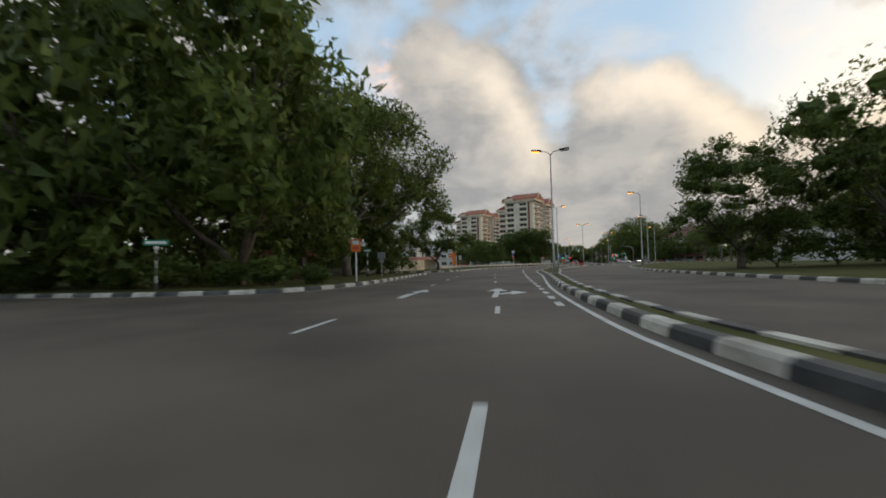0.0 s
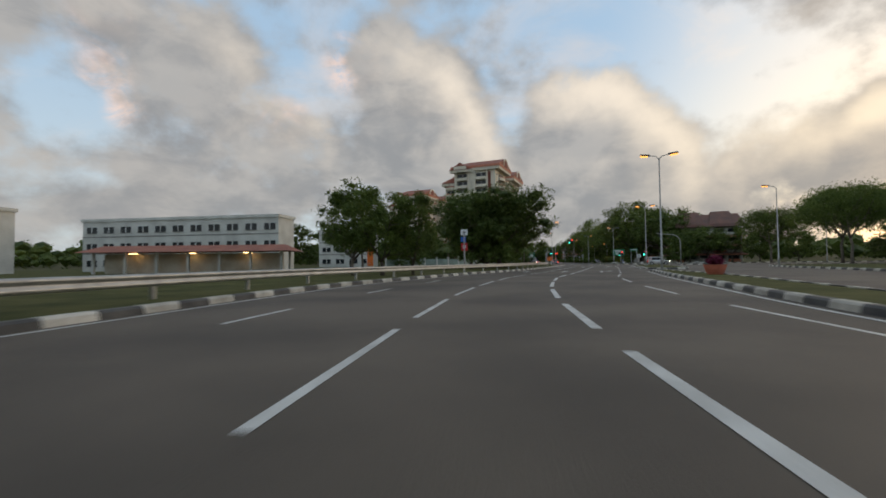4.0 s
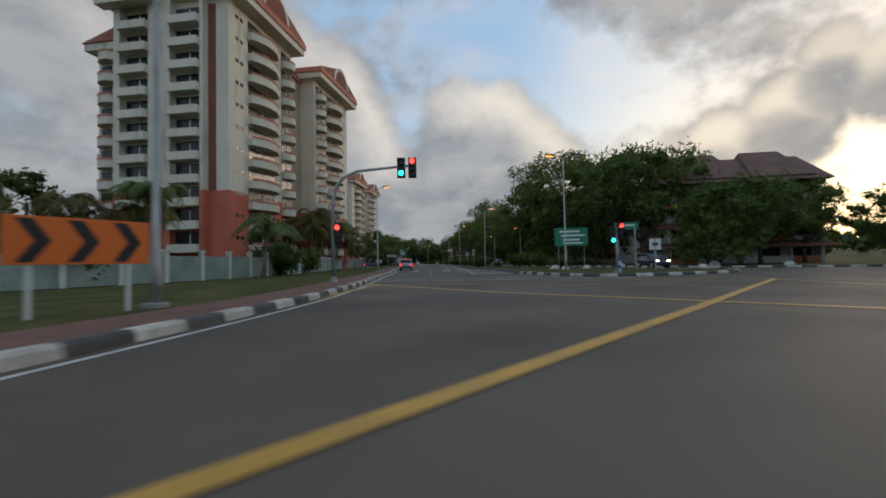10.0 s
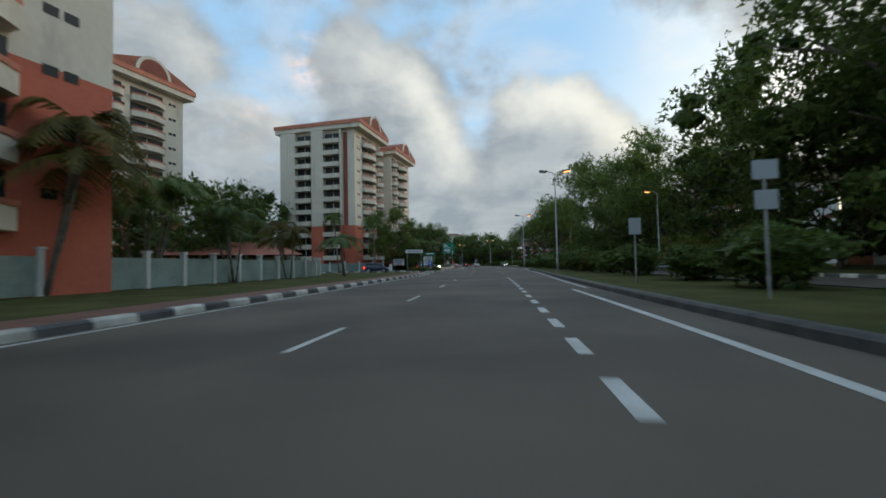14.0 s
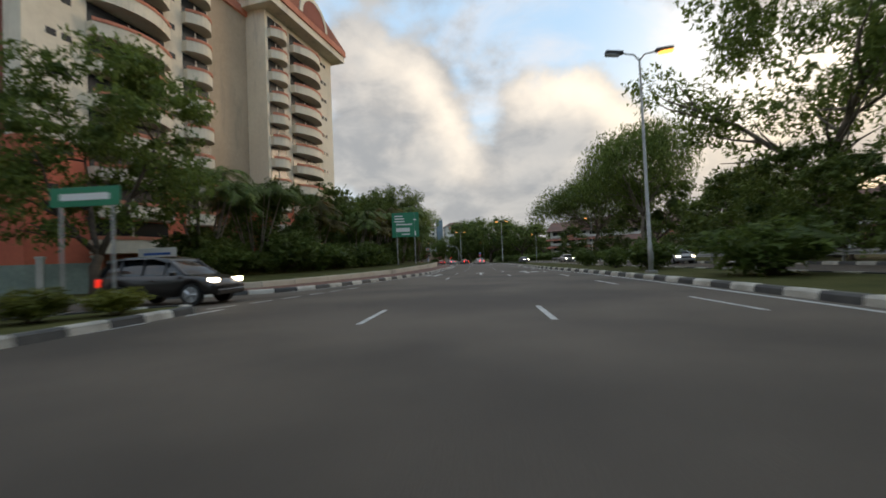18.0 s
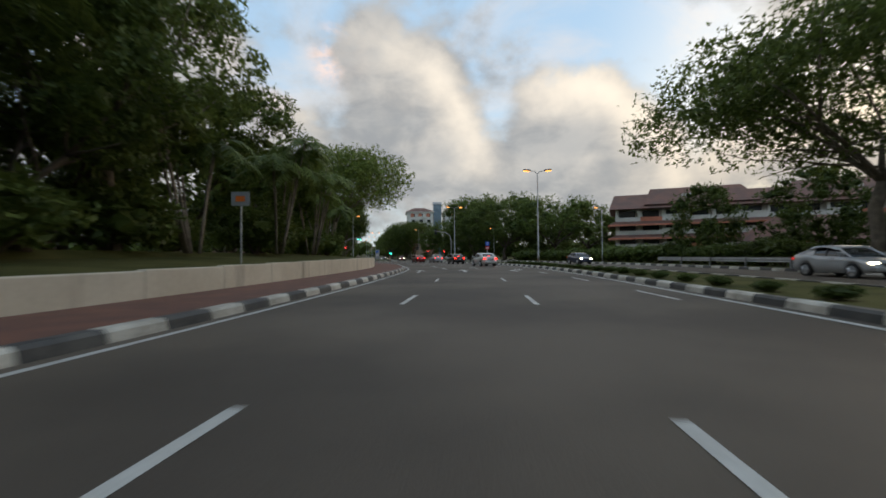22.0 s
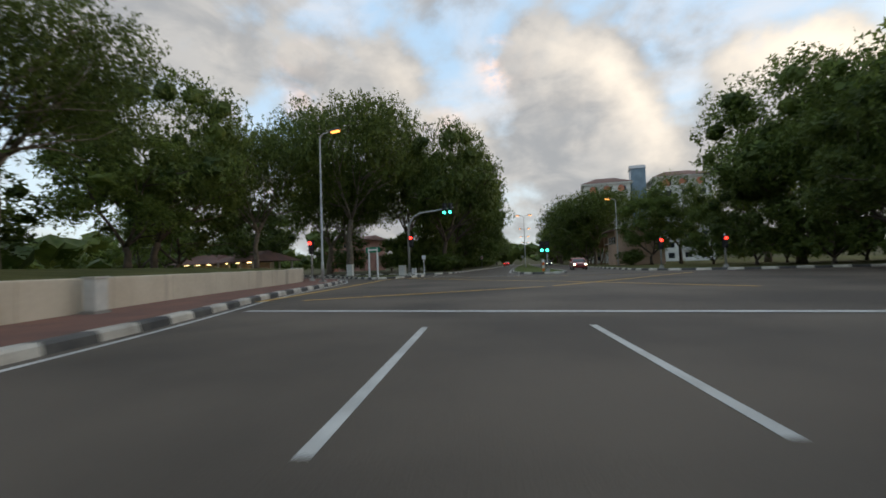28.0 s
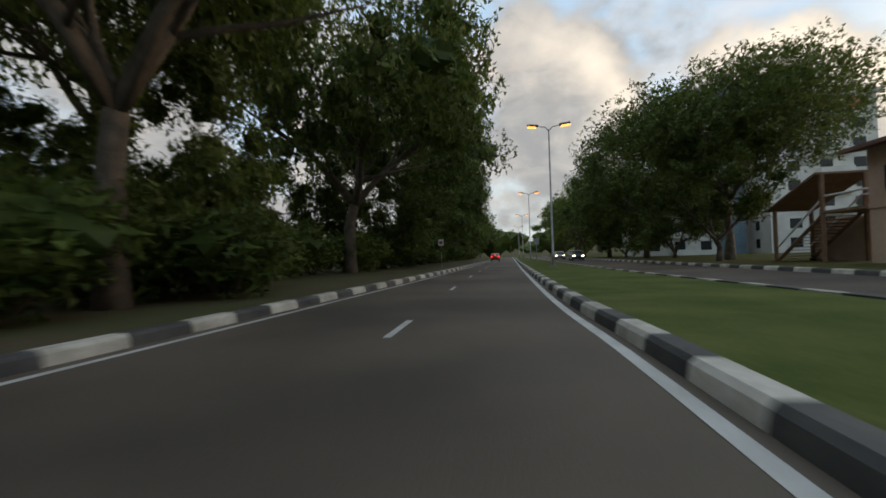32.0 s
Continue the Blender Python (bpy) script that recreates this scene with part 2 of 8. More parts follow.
def leaf_material(name, dark, light, translucent=0.32):
    mat = bpy.data.materials.new(name)
    mat.use_nodes = True
    t = mat.node_tree
    b = t.nodes["Principled BSDF"]
    b.inputs["Roughness"].default_value = 0.55
    b.inputs["Specular IOR Level"].default_value = 0.25
    geo = t.nodes.new("ShaderNodeNewGeometry")
    n1 = t.nodes.new("ShaderNodeTexNoise")
    n1.inputs["Scale"].default_value = 0.6
    t.links.new(geo.outputs["Position"], n1.inputs["Vector"])
    add = t.nodes.new("ShaderNodeMath")
    add.operation = "MULTIPLY_ADD"
    t.links.new(geo.outputs["Random Per Island"], add.inputs[0])
    add.inputs[1].default_value = 0.6
    t.links.new(n1.outputs[0], add.inputs[2])
    ramp = t.nodes.new("ShaderNodeMapRange")
    ramp.inputs["From Min"].default_value, ramp.inputs["From Max"].default_value = 0.4, 1.2
    t.links.new(add.outputs[0], ramp.inputs["Value"])
    mix = t.nodes.new("ShaderNodeMix")
    mix.data_type = "RGBA"
    mix.inputs[6].default_value, mix.inputs[7].default_value = (*dark, 1), (*light, 1)
    t.links.new(ramp.outputs[0], mix.inputs[0])
    info = t.nodes.new("ShaderNodeObjectInfo")
    hsv = t.nodes.new("ShaderNodeHueSaturation")
    val = t.nodes.new("ShaderNodeMapRange")
    val.inputs["To Min"].default_value, val.inputs["To Max"].default_value = 0.8, 1.2
    t.links.new(info.outputs["Random"], val.inputs["Value"])
    t.links.new(val.outputs[0], hsv.inputs["Value"])
    t.links.new(mix.outputs[2], hsv.inputs["Color"])
    t.links.new(hsv.outputs[0], b.inputs["Base Color"])
    tr = t.nodes.new("ShaderNodeBsdfTranslucent")
    t.links.new(hsv.outputs[0], tr.inputs["Color"])
    ms = t.nodes.new("ShaderNodeMixShader")
    ms.inputs[0].default_value = translucent
    t.links.new(b.outputs[0], ms.inputs[1])
    t.links.new(tr.outputs[0], ms.inputs[2])
    t.links.new(ms.outputs[0], t.nodes["Material Output"].inputs["Surface"])
    MATS[name] = mat
    return mat


ASPHALT = material("asphalt", (0.066, 0.052, 0.040), 0.72, second=(0.128, 0.101, 0.076), scale=0.22, fine=55, bump=0.35, spec=0.35, contrast=0.75)
PAINT = material("road_paint", (0.62, 0.61, 0.57), 0.6, second=(0.42, 0.41, 0.38), scale=1.5, fine=25, bump=0.1)
YELLOW = material("yellow_road_paint", (0.62, 0.33, 0.045), 0.6, second=(0.42, 0.24, 0.05), scale=1.5, fine=25)
KERB_WHITE = material("kerb_white_paint", (0.62, 0.585, 0.51), 0.7, second=(0.34, 0.31, 0.26), scale=1.6, fine=18, bump=0.2, vary=0.12)
KERB_BLACK = material("kerb_black_paint", (0.035, 0.035, 0.036), 0.65, second=(0.085, 0.082, 0.075), scale=1.6, fine=18, bump=0.2, vary=0.15)
LAWN = material("lawn", (0.060, 0.088, 0.020), 0.95, second=(0.125, 0.138, 0.042), scale=0.6, fine=14, bump=0.7, spec=0.1)
GRASS = material("grass", (0.048, 0.055, 0.016), 0.95, second=(0.108, 0.100, 0.036), scale=0.5, fine=14, bump=0.7, spec=0.1)
EARTH = material("earth", (0.11, 0.085, 0.055), 0.95, second=(0.075, 0.085, 0.035), scale=0.25, fine=8, bump=0.6, spec=0.1)
RED_PAVING = material("red_paving", (0.20, 0.085, 0.055), 0.8, second=(0.13, 0.060, 0.045), scale=1.0, fine=22, bump=0.25)
CREAM_WALL = material("cream_wall", (0.62, 0.57, 0.46), 0.85, second=(0.44, 0.37, 0.27), scale=0.6, fine=7, bump=0.12)
WHITE_WALL = material("white_wall", (0.66, 0.65, 0.60), 0.8, second=(0.50, 0.49, 0.45), scale=0.4, fine=6, bump=0.05)
TOWER_WALL = material("tower_wall", (0.76, 0.69, 0.56), 0.85, second=(0.64, 0.575, 0.46), scale=0.16, fine=3, bump=0.05, streak=(0.34, 0.31, 0.25))
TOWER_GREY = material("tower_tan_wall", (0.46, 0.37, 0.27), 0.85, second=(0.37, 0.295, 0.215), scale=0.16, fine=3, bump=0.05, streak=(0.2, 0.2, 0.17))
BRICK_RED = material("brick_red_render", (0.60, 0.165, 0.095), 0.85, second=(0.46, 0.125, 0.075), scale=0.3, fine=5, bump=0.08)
DARK_BRICK = material("dark_brick_red", (0.30, 0.095, 0.065), 0.85, second=(0.21, 0.070, 0.05), scale=0.3, fine=5)
ROOF_RED = material("terracotta_roof", (0.33, 0.115, 0.070), 0.8, second=(0.22, 0.075, 0.05), scale=0.7, fine=9, bump=0.4, vary=0.1)
ROOF_DARK = material("weathered_roof", (0.125, 0.075, 0.062), 0.85, second=(0.20, 0.095, 0.07), scale=0.5, fine=9, bump=0.4)
TERRA_BAND = material("terracotta_band", (0.60, 0.225, 0.14), 0.8, second=(0.45, 0.16, 0.10), scale=0.8, fine=8)
GLASS = material("dark_window_glass", (0.02, 0.024, 0.028), 0.22, spec=0.35)
GALV = material("galvanised_steel", (0.42, 0.43, 0.43), 0.45, 0.7, second=(0.30, 0.31, 0.31), scale=2, fine=20)
POLE = material("lamp_pole_steel", (0.40, 0.40, 0.38), 0.5, 0.4, second=(0.28, 0.28, 0.26), scale=2, fine=20)
SIGN_BACK = material("sign_back_aluminium", (0.34, 0.35, 0.35), 0.5, 0.5)
SIGN_GREEN = material("sign_green", (0.010, 0.20, 0.10), 0.45)
SIGN_WHITE = material("sign_white", (0.72, 0.72, 0.70), 0.5)
SIGN_BLUE = material("sign_blue", (0.02, 0.12, 0.48), 0.45)
SIGN_RED = material("sign_red", (0.55, 0.03, 0.03), 0.45)
ORANGE = material("sign_orange", (0.75, 0.16, 0.02), 0.5)
BLACK = material("black_plastic", (0.015, 0.015, 0.016), 0.5)
DARK_GREY = material("dark_grey_plastic", (0.06, 0.06, 0.065), 0.6)
RUBBER = material("tyre_rubber", (0.018, 0.018, 0.018), 0.85)
ALLOY = material("alloy_wheel", (0.45, 0.45, 0.46), 0.35, 0.9)
BARK = material("bark", (0.13, 0.10, 0.075), 0.95, second=(0.055, 0.045, 0.035), scale=2.5, fine=18, bump=0.8)
PALE_BARK = material("pale_bark", (0.24, 0.20, 0.155), 0.95, second=(0.12, 0.10, 0.08), scale=2.5, fine=18, bump=0.8)
CONCRETE = material("concrete", (0.34, 0.33, 0.30), 0.9, second=(0.22, 0.21, 0.19), scale=0.8, fine=12, bump=0.25)
BROWN_TIMBER = material("brown_timber", (0.24, 0.145, 0.085), 0.75, second=(0.16, 0.10, 0.06), scale=2, fine=16)
LEAF_DARK = leaf_material("leaf_dark", (0.040, 0.068, 0.017), (0.150, 0.200, 0.046), 0.42)
LEAF_MID = leaf_material("leaf_mid", (0.056, 0.088, 0.021), (0.180, 0.236, 0.054), 0.46)
LEAF_LIGHT = leaf_material("leaf_light", (0.05, 0.084, 0.021), (0.165, 0.21, 0.052))
LEAF_YELLOW = leaf_material("leaf_yellow_green", (0.060, 0.080, 0.012), (0.20, 0.20, 0.030))
LEAF_DRY = leaf_material("leaf_dry", (0.10, 0.070, 0.022), (0.22, 0.13, 0.035))
LEAF_PALM = leaf_material("leaf_palm_yellowing", (0.050, 0.058, 0.014), (0.185, 0.135, 0.034), 0.40)
LEAF_PURPLE = leaf_material("leaf_magenta", (0.10, 0.012, 0.035), (0.26, 0.030, 0.085))
AMBER_ON = material("sodium_lamp", (1.0, 0.5, 0.1), 0.4, emit=(1.0, 0.40, 0.09), power=2.2)
GREEN_ON = material("green_signal", (0.0, 0.6, 0.4), 0.4, emit=(0.02, 1.0, 0.66), power=5.0)
RED_ON = material("red_signal", (0.8, 0.02, 0.02), 0.4, emit=(1.0, 0.03, 0.02), power=7)
TAIL_ON = material("tail_light_lit", (0.7, 0.02, 0.02), 0.25, emit=(1.0, 0.02, 0.01), power=5)
TAIL_RED = material("tail_light", (0.32, 0.01, 0.012), 0.2, emit=(1.0, 0.04, 0.02), power=0.6)
HEAD_ON = material("headlight_lit", (0.9, 0.85, 0.7), 0.25, emit=(1.0, 0.86, 0.60), power=12)
HEAD_GLASS = material("headlight_glass", (0.55, 0.56, 0.58), 0.1, spec=0.8)
WARM_ROOM = material("lit_room_lamp", (0.9, 0.7, 0.4), 0.5, emit=(1.0, 0.68, 0.32), power=5)
WHITE_ROOM = material("lit_tube_lamp", (0.9, 0.9, 0.8), 0.5, emit=(1.0, 0.92, 0.72), power=6)

# ---------------------------------------------------------------- mesh helpers
def mesh_of(name, bm, mat, smooth=False):
    me = bpy.data.meshes.new(name)
    bm.to_mesh(me)
    bm.free()
    for m in (mat if isinstance(mat, (list, tuple)) else [mat]):
        me.materials.append(m)
    if smooth:
        me.polygons.foreach_set("use_smooth", [True] * len(me.polygons))
    return me


def part(name, bm, mat, parent=None, label="", smooth=False):
    ob = new(name, mesh_of(name, bm, mat, smooth))
    if parent is not None:
        ob.parent = parent
    if label:
        ob["label"] = label
    return ob


def thing(name, label, category, m=None, group="", kind=""):
    ob = new(name)
    ob.empty_display_size = 0.2
    if m is not None:
        ob.matrix_basis = m
    return tagged(ob, label, category, group, kind)


def box(bm, x0, x1, y0, y1, z0, z1, bevel=0.0, index=0):
    vs = [bm.verts.new(p) for p in itertools.product((x0, x1), (y0, y1), (z0, z1))]
    faces = [bm.faces.new([vs[i] for i in q]) for q in ((0, 1, 3, 2), (4, 6, 7, 5), (0, 4, 5, 1), (2, 3, 7, 6), (0, 2, 6, 4), (1, 5, 7, 3))]
    for f in faces:
        f.material_index = index
    if bevel:
        edges = list({e for f in faces for e in f.edges})
        made = bmesh.ops.bevel(bm, geom=edges, offset=bevel, segments=1, affect="EDGES")
        for f in made["faces"]:
            f.material_index = index
    return bm


def boxes(*rows, bevel=0.0):
    bm = bmesh.new()
    for r in rows:
        box(bm, *r, bevel=bevel)
    return bm


def tube(bm, path, radii, sides=8, cap=True, index=0):
    """A round tube along points, with a radius for each."""
    pts = [Vector(p) for p in path]
    rings = []
    side = None
    for i, p in enumerate(pts):
        d = (pts[min(i + 1, len(pts) - 1)] - pts[max(i - 1, 0)]).normalized()
        if side is None:
            side = d.cross(Vector((0, 0, 1)) if abs(d.z) < 0.9 else Vector((1, 0, 0))).normalized()
        side = (side - d * side.dot(d)).normalized()
        up = d.cross(side)
        r = radii[i] if isinstance(radii, (list, tuple)) else radii
        rings.append([bm.verts.new(p + r * (math.cos(a) * side + math.sin(a) * up)) for a in (2 * math.pi * k / sides for k in range(sides))])
    for a, b in zip(rings, rings[1:]):
        for k in range(sides):
            f = bm.faces.new((a[k], a[(k + 1) % sides], b[(k + 1) % sides], b[k]))
            f.material_index = index
    if cap:
        for ring, flip in ((rings[0], True), (rings[-1], False)):
            f = bm.faces.new(ring[::-1] if flip else ring)
            f.material_index = index
    return bm


def prism(bm, outline, z0, z1, index=0):
    """An upright prism over a flat outline (counter-clockwise)."""
    low = [bm.verts.new((x, y, z0)) for x, y in outline]
    high = [bm.verts.new((x, y, z1)) for x, y in outline]
    n = len(outline)
    faces = [bm.faces.new(high), bm.faces.new(low[::-1])]
    for i in range(n):
        faces.append(bm.faces.new((low[i], low[(i + 1) % n], high[(i + 1) % n], high[i])))
    for f in faces:
        f.material_index = index
    return bm


def smooth_line(points, step=2.0):
    """A rounded line through points, at even steps."""
    pts = [Vector(p).to_2d() if len(p) > 2 else Vector(p) for p in points]
    out = []
    for i in range(len(pts) - 1):
        p0, p1, p2, p3 = pts[max(i - 1, 0)], pts[i], pts[i + 1], pts[min(i + 2, len(pts) - 1)]
        for k in range(12):
            u = k / 12
            out.append(0.5 * (2 * p1 + (p2 - p0) * u + (2 * p0 - 5 * p1 + 4 * p2 - p3) * u * u + (3 * p1 - p0 - 3 * p2 + p3) * u ** 3))
    out.append(pts[-1])
    even, left = [out[0]], step
    for a, b in zip(out, out[1:]):
        d = (b - a).length
        while d >= left:
            a = a + (b - a) * (left / d)
            even.append(a.copy())
            d -= left
            left = step
        left -= d
    if (even[-1] - out[-1]).length > 0.3 * step:
        even.append(out[-1])
    return even


def shifted(line, d):
    """The line moved d metres to its left."""
    out = []
    for i, p in enumerate(line):
        t = (line[min(i + 1, len(line) - 1)] - line[max(i - 1, 0)]).normalized()
        out.append(p + Vector((-t.y, t.x)) * d)
    return out


def between(line, y0, y1):
    return [p for p in line if y0 <= p.y <= y1]


def ribbon(bm, line, d0, d1, z0, z1=None, index=0):
    z1 = z0 if z1 is None else z1
    a, b = shifted(line, d0), shifted(line, d1)
    va = [bm.verts.new((p.x, p.y, z0)) for p in a]
    vb = [bm.verts.new((p.x, p.y, z1)) for p in b]
    for i in range(len(line) - 1):
        q = (vb[i], vb[i + 1], va[i + 1], va[i]) if d1 < d0 else (va[i], va[i + 1], vb[i + 1], vb[i])
        bm.faces.new(q).material_index = index
    return bm


def area(bm, outline, z, index=0):
    pts = [Vector((p[0], p[1], z)) for p in outline]
    vs = [bm.verts.new(p) for p in pts]
    for tri in mathutils.geometry.tessellate_polygon([pts]):
        f = bm.faces.new([vs[i] for i in tri])
        f.normal_update()
        if f.normal.z < 0:
            f.normal_flip()
        f.material_index = index
    return bm


def at(x, y, yaw=0.0, z=0.0, scale=1.0):
    return pose(x, y, z, 0, 0, yaw) @ Matrix.Scale(scale, 4)


def heading(line, i):
    t = line[min(i + 1, len(line) - 1)] - line[max(i - 1, 0)]
    return math.degrees(math.atan2(t.y, t.x))

# ---------------------------------------------------------------- lines of the plan
KERB_L1 = smooth_line([(-70, 40), (-40, 30), (-24, 25.2), (-17, 23.6), (-13.2, 24.2), (-11.3, 27), (-9.8, 32), (-8.3, 41), (-6.8, 51), (-5.6, 56), (-6.6, 59.5), (-12, 62.5), (-40, 68)], 1.1)
KERB_L2 = smooth_line([(-40, 77), (-12, 70.5), (-3.4, 69.5), (0.6, 75), (4.4, 87), (9.0, 99.5), (14.2, 108), (20, 116.8), (24.6, 122.5), (31, 131.5), (37, 141.8), (43.6, 152), (48.2, 161.2), (53, 168.8),
                       (58, 178), (61.6, 187), (64.6, 195.5), (67.6, 203.5), (71.1, 213), (75, 226), (80.8, 242), (90, 266), (93.6, 276), (95.4, 283), (94.6, 289), (90, 293.5), (80, 298), (50, 309)], 1.1)
KERB_L3 = smooth_line([(52, 324), (80, 315.5), (92, 312.6), (99.5, 311.2), (104.5, 312), (108.2, 317), (111.4, 323), (114.8, 330.6), (119, 344), (123, 356), (126.4, 368), (128.8, 378), (130.8, 388), (131.7, 398),
                       (131.9, 408), (131.5, 417), (130.2, 427), (128, 437), (124.9, 447), (122.9, 456), (121.0, 462.5), (118.2, 467.0), (111, 473.8), (95, 487.6), (60, 520)], 1.1)
KERB_L4 = smooth_line([(56, 528), (86, 502), (110, 487.8), (118, 483.4), (122.9, 481.3), (125.0, 481.8), (126.0, 484.2), (126.4, 489), (126.8, 500), (127.2, 512), (127.6, 540), (127.8, 600), (128, 720)], 1.1)
# medians: the edge beside our carriageway, then round the nose and back on the far side
MEDIAN_1 = smooth_line([(-6.2, -30), (-4.6, -6), (-3.6, 7), (-2.9, 12), (-0.9, 21), (1.7, 30.5), (4.1, 39), (6.6, 49), (9.3, 58.8), (12.8, 68), (16.5, 76.5), (20, 85), (24.4, 93.2), (30.2, 103.6), (35.6, 112.5), (37.6, 116),
                        (38.2, 115.0), (36.6, 111), (32, 101), (26.5, 91.2), (21.5, 82), (17.5, 73), (13.6, 64), (10.6, 55), (7.8, 47), (4.9, 38.6), (2.4, 30), (-0.2, 21), (-2.2, 12), (-2.9, 6.5), (-3.9, -6), (-5.5, -30)], 1.1)
MEDIAN_2 = smooth_line([(43.2, 125), (47.4, 131.5), (51.4, 138.2), (55.6, 145), (60.2, 152.4), (63.6, 157.4), (65.2, 158.2), (67.5, 157.6), (68.0, 155.8), (64.2, 149), (58.8, 140), (52.5, 130.5), (47.2, 123), (44.4, 122.6), (43.2, 125)], 1.1)
MEDIAN_3 = smooth_line([(87, 183.4), (80, 183.6), (76.4, 185.6), (76.4, 191), (78.4, 198), (81.4, 205), (84.2, 212.8), (87.2, 223.5), (91.0, 234.5), (97.4, 250.5), (106.4, 271.6), (111.2, 283.4), (117, 298.4), (121.4, 312), (127, 332), (131.2, 345),
                        (136, 360), (140.4, 375), (143.3, 389), (145.2, 403), (145.9, 414), (145.4, 425), (144.2, 435), (143.9, 439.8), (145.2, 440.4), (147.4, 434), (149.2, 424), (149.9, 412), (149.2, 400), (147.6, 388), (144.6, 373), (140.2, 357.5),
                        (135.4, 342), (131.4, 330), (126.2, 311), (122.6, 298), (117, 283), (112.6, 272), (104.2, 251.6), (98.6, 236), (95.4, 224), (93.4, 212), (91.6, 203), (91.0, 194), (91.4, 187), (87, 183.4)], 1.1)
MEDIAN_4 = smooth_line([(137.8, 471.2), (136.2, 470.9), (134.9, 472.2), (134.1, 476), (133.6, 482), (133.4, 492), (133.1, 502), (133, 540), (133.2, 600), (133.6, 720), (136.6, 720), (136.8, 600), (136.9, 540), (137.4, 510), (138.2, 496), (138.9, 480), (138.7, 472.6), (137.8, 471.2)], 1.1)
ISLAND = smooth_line([(98.2, 292.2), (99.9, 294.4), (102.8, 302.2), (103.0, 304.2), (101.6, 304.2), (98.6, 302.8), (95.6, 300.8), (94.8, 298.6), (96.4, 294.2), (98.2, 292.2)], 0.9)
ISLAND_2 = smooth_line([(76.4, 158.4), (78.4, 156.6), (81.4, 156.0), (82.6, 158.2), (80.8, 161.4), (78.6, 162.6), (76.6, 161.2), (76.4, 158.4)], 0.9)
ISLAND_3 = smooth_line([(122.2, 467.3), (124.3, 469.6), (125.0, 471.8), (124.7, 474.2), (121.6, 477.2), (114.5, 481.2), (108.6, 484.2), (109.4, 481.6), (114.3, 476.8), (119.2, 470.6), (122.2, 467.3)], 0.9)
# far side of the other carriageway
KERB_R1 = smooth_line([(170, 78), (120, 108), (92, 126), (80, 132.5), (74, 134.4), (67.4, 131.4), (60.0, 121.6), (53.4, 111), (46.5, 100.5), (38.6, 89.5), (31, 77.6), (25.2, 66.5), (21.2, 57.5), (16.6, 45), (12.8, 32), (10.0, 18), (7.6, 0), (5, -30)], 1.1)
KERB_R2 = smooth_line([(4 + 133, -28 + 470), (147 + 8.5, 441), (157.8, 428), (158.6, 412), (157.8, 398), (156, 386), (152.6, 371), (148, 355), (143.2, 340), (138.6, 326), (134.2, 310), (130.4, 297), (124.6, 281.5), (120, 271), (112, 251), (106.4, 235.6), (103.4, 224), (101.6, 212),
                       (100.4, 201), (101.4, 192), (106, 183.6), (118, 175.5), (140, 162), (190, 132)][1:], 1.1)
KERB_R3 = smooth_line([(200, 462), (160, 467.5), (150, 470), (146.2, 474), (145.2, 482), (144.6, 494), (144.2, 510), (144, 540), (144.2, 600), (144.6, 720)][::-1], 1.1)


# ---------------------------------------------------------------- ground, road, verges
def rolling_ground():
    """One sheet to the horizon: flat under the roads, low wooded hills far off."""
    bm = bmesh.new()
    n = 60
    grid = {}
    for i in range(n + 1):
        for j in range(n + 1):
            u, v = (i / n) * 2 - 1, (j / n) * 2 - 1
            x, y = 60 + math.copysign(abs(u) ** 2.2, u) * 2600, 260 + math.copysign(abs(v) ** 2.2, v) * 2600
            r = math.hypot(x - 80, (y - 260) * 0.7)
            z = -0.06
            if r > 330:
                h = noise.noise(Vector((x * 0.004, y * 0.004, 0))) + 0.35
                z += max(0.0, h) * min(1.0, (r - 330) / 400) * 34
            grid[i, j] = bm.verts.new((x, y, z))
    for i in range(n):
        for j in range(n):
            bm.faces.new((grid[i, j], grid[i + 1, j], grid[i + 1, j + 1], grid[i, j + 1]))
    return part("ground", bm, EARTH)


tagged(rolling_ground(), "dull green and brown earth reaching to low hills", "ground", kind="structure")

bm = bmesh.new()
area(bm, [(-110, -70), (230, -70), (230, 730), (-110, 730)], 0.0)
road = tagged(part("road", bm, ASPHALT), "worn grey-brown asphalt road with painted lanes", "road", kind="structure")

GRASS_Z = 0.15


def verge(name, outline, label, mat=GRASS, z=GRASS_Z):
    bm = bmesh.new()
    area(bm, outline, z)
    ob = part(name, bm, mat)
    return tagged(ob, label, "verge", kind="structure")


inner = lambda line, d=0.12: [tuple(p) for p in shifted(line, d)]
verge("verge_1", inner(KERB_L1) + [(-110, 80), (-110, 40)], "overgrown grass verge behind a painted kerb")
verge("verge_2", inner(KERB_L2) + [(-110, 352), (-110, 90)], "trimmed grass verge beside the dual carriageway")
verge("verge_4", inner(KERB_L4) + [(-110, 730), (-110, 560)], "leaf-littered grass verge under roadside trees", EARTH)
verge("verge_5", inner(KERB_R1) + [(230, -70), (230, 45)], "dry grass verge on the far side of the road")
verge("verge_6", inner(KERB_R2) + [(230, 112), (230, 443)], "grass verge before walk-up flats")
verge("verge_7", inner(KERB_R3) + [(230, 455), (230, 730)], "grass verge before roadside buildings")
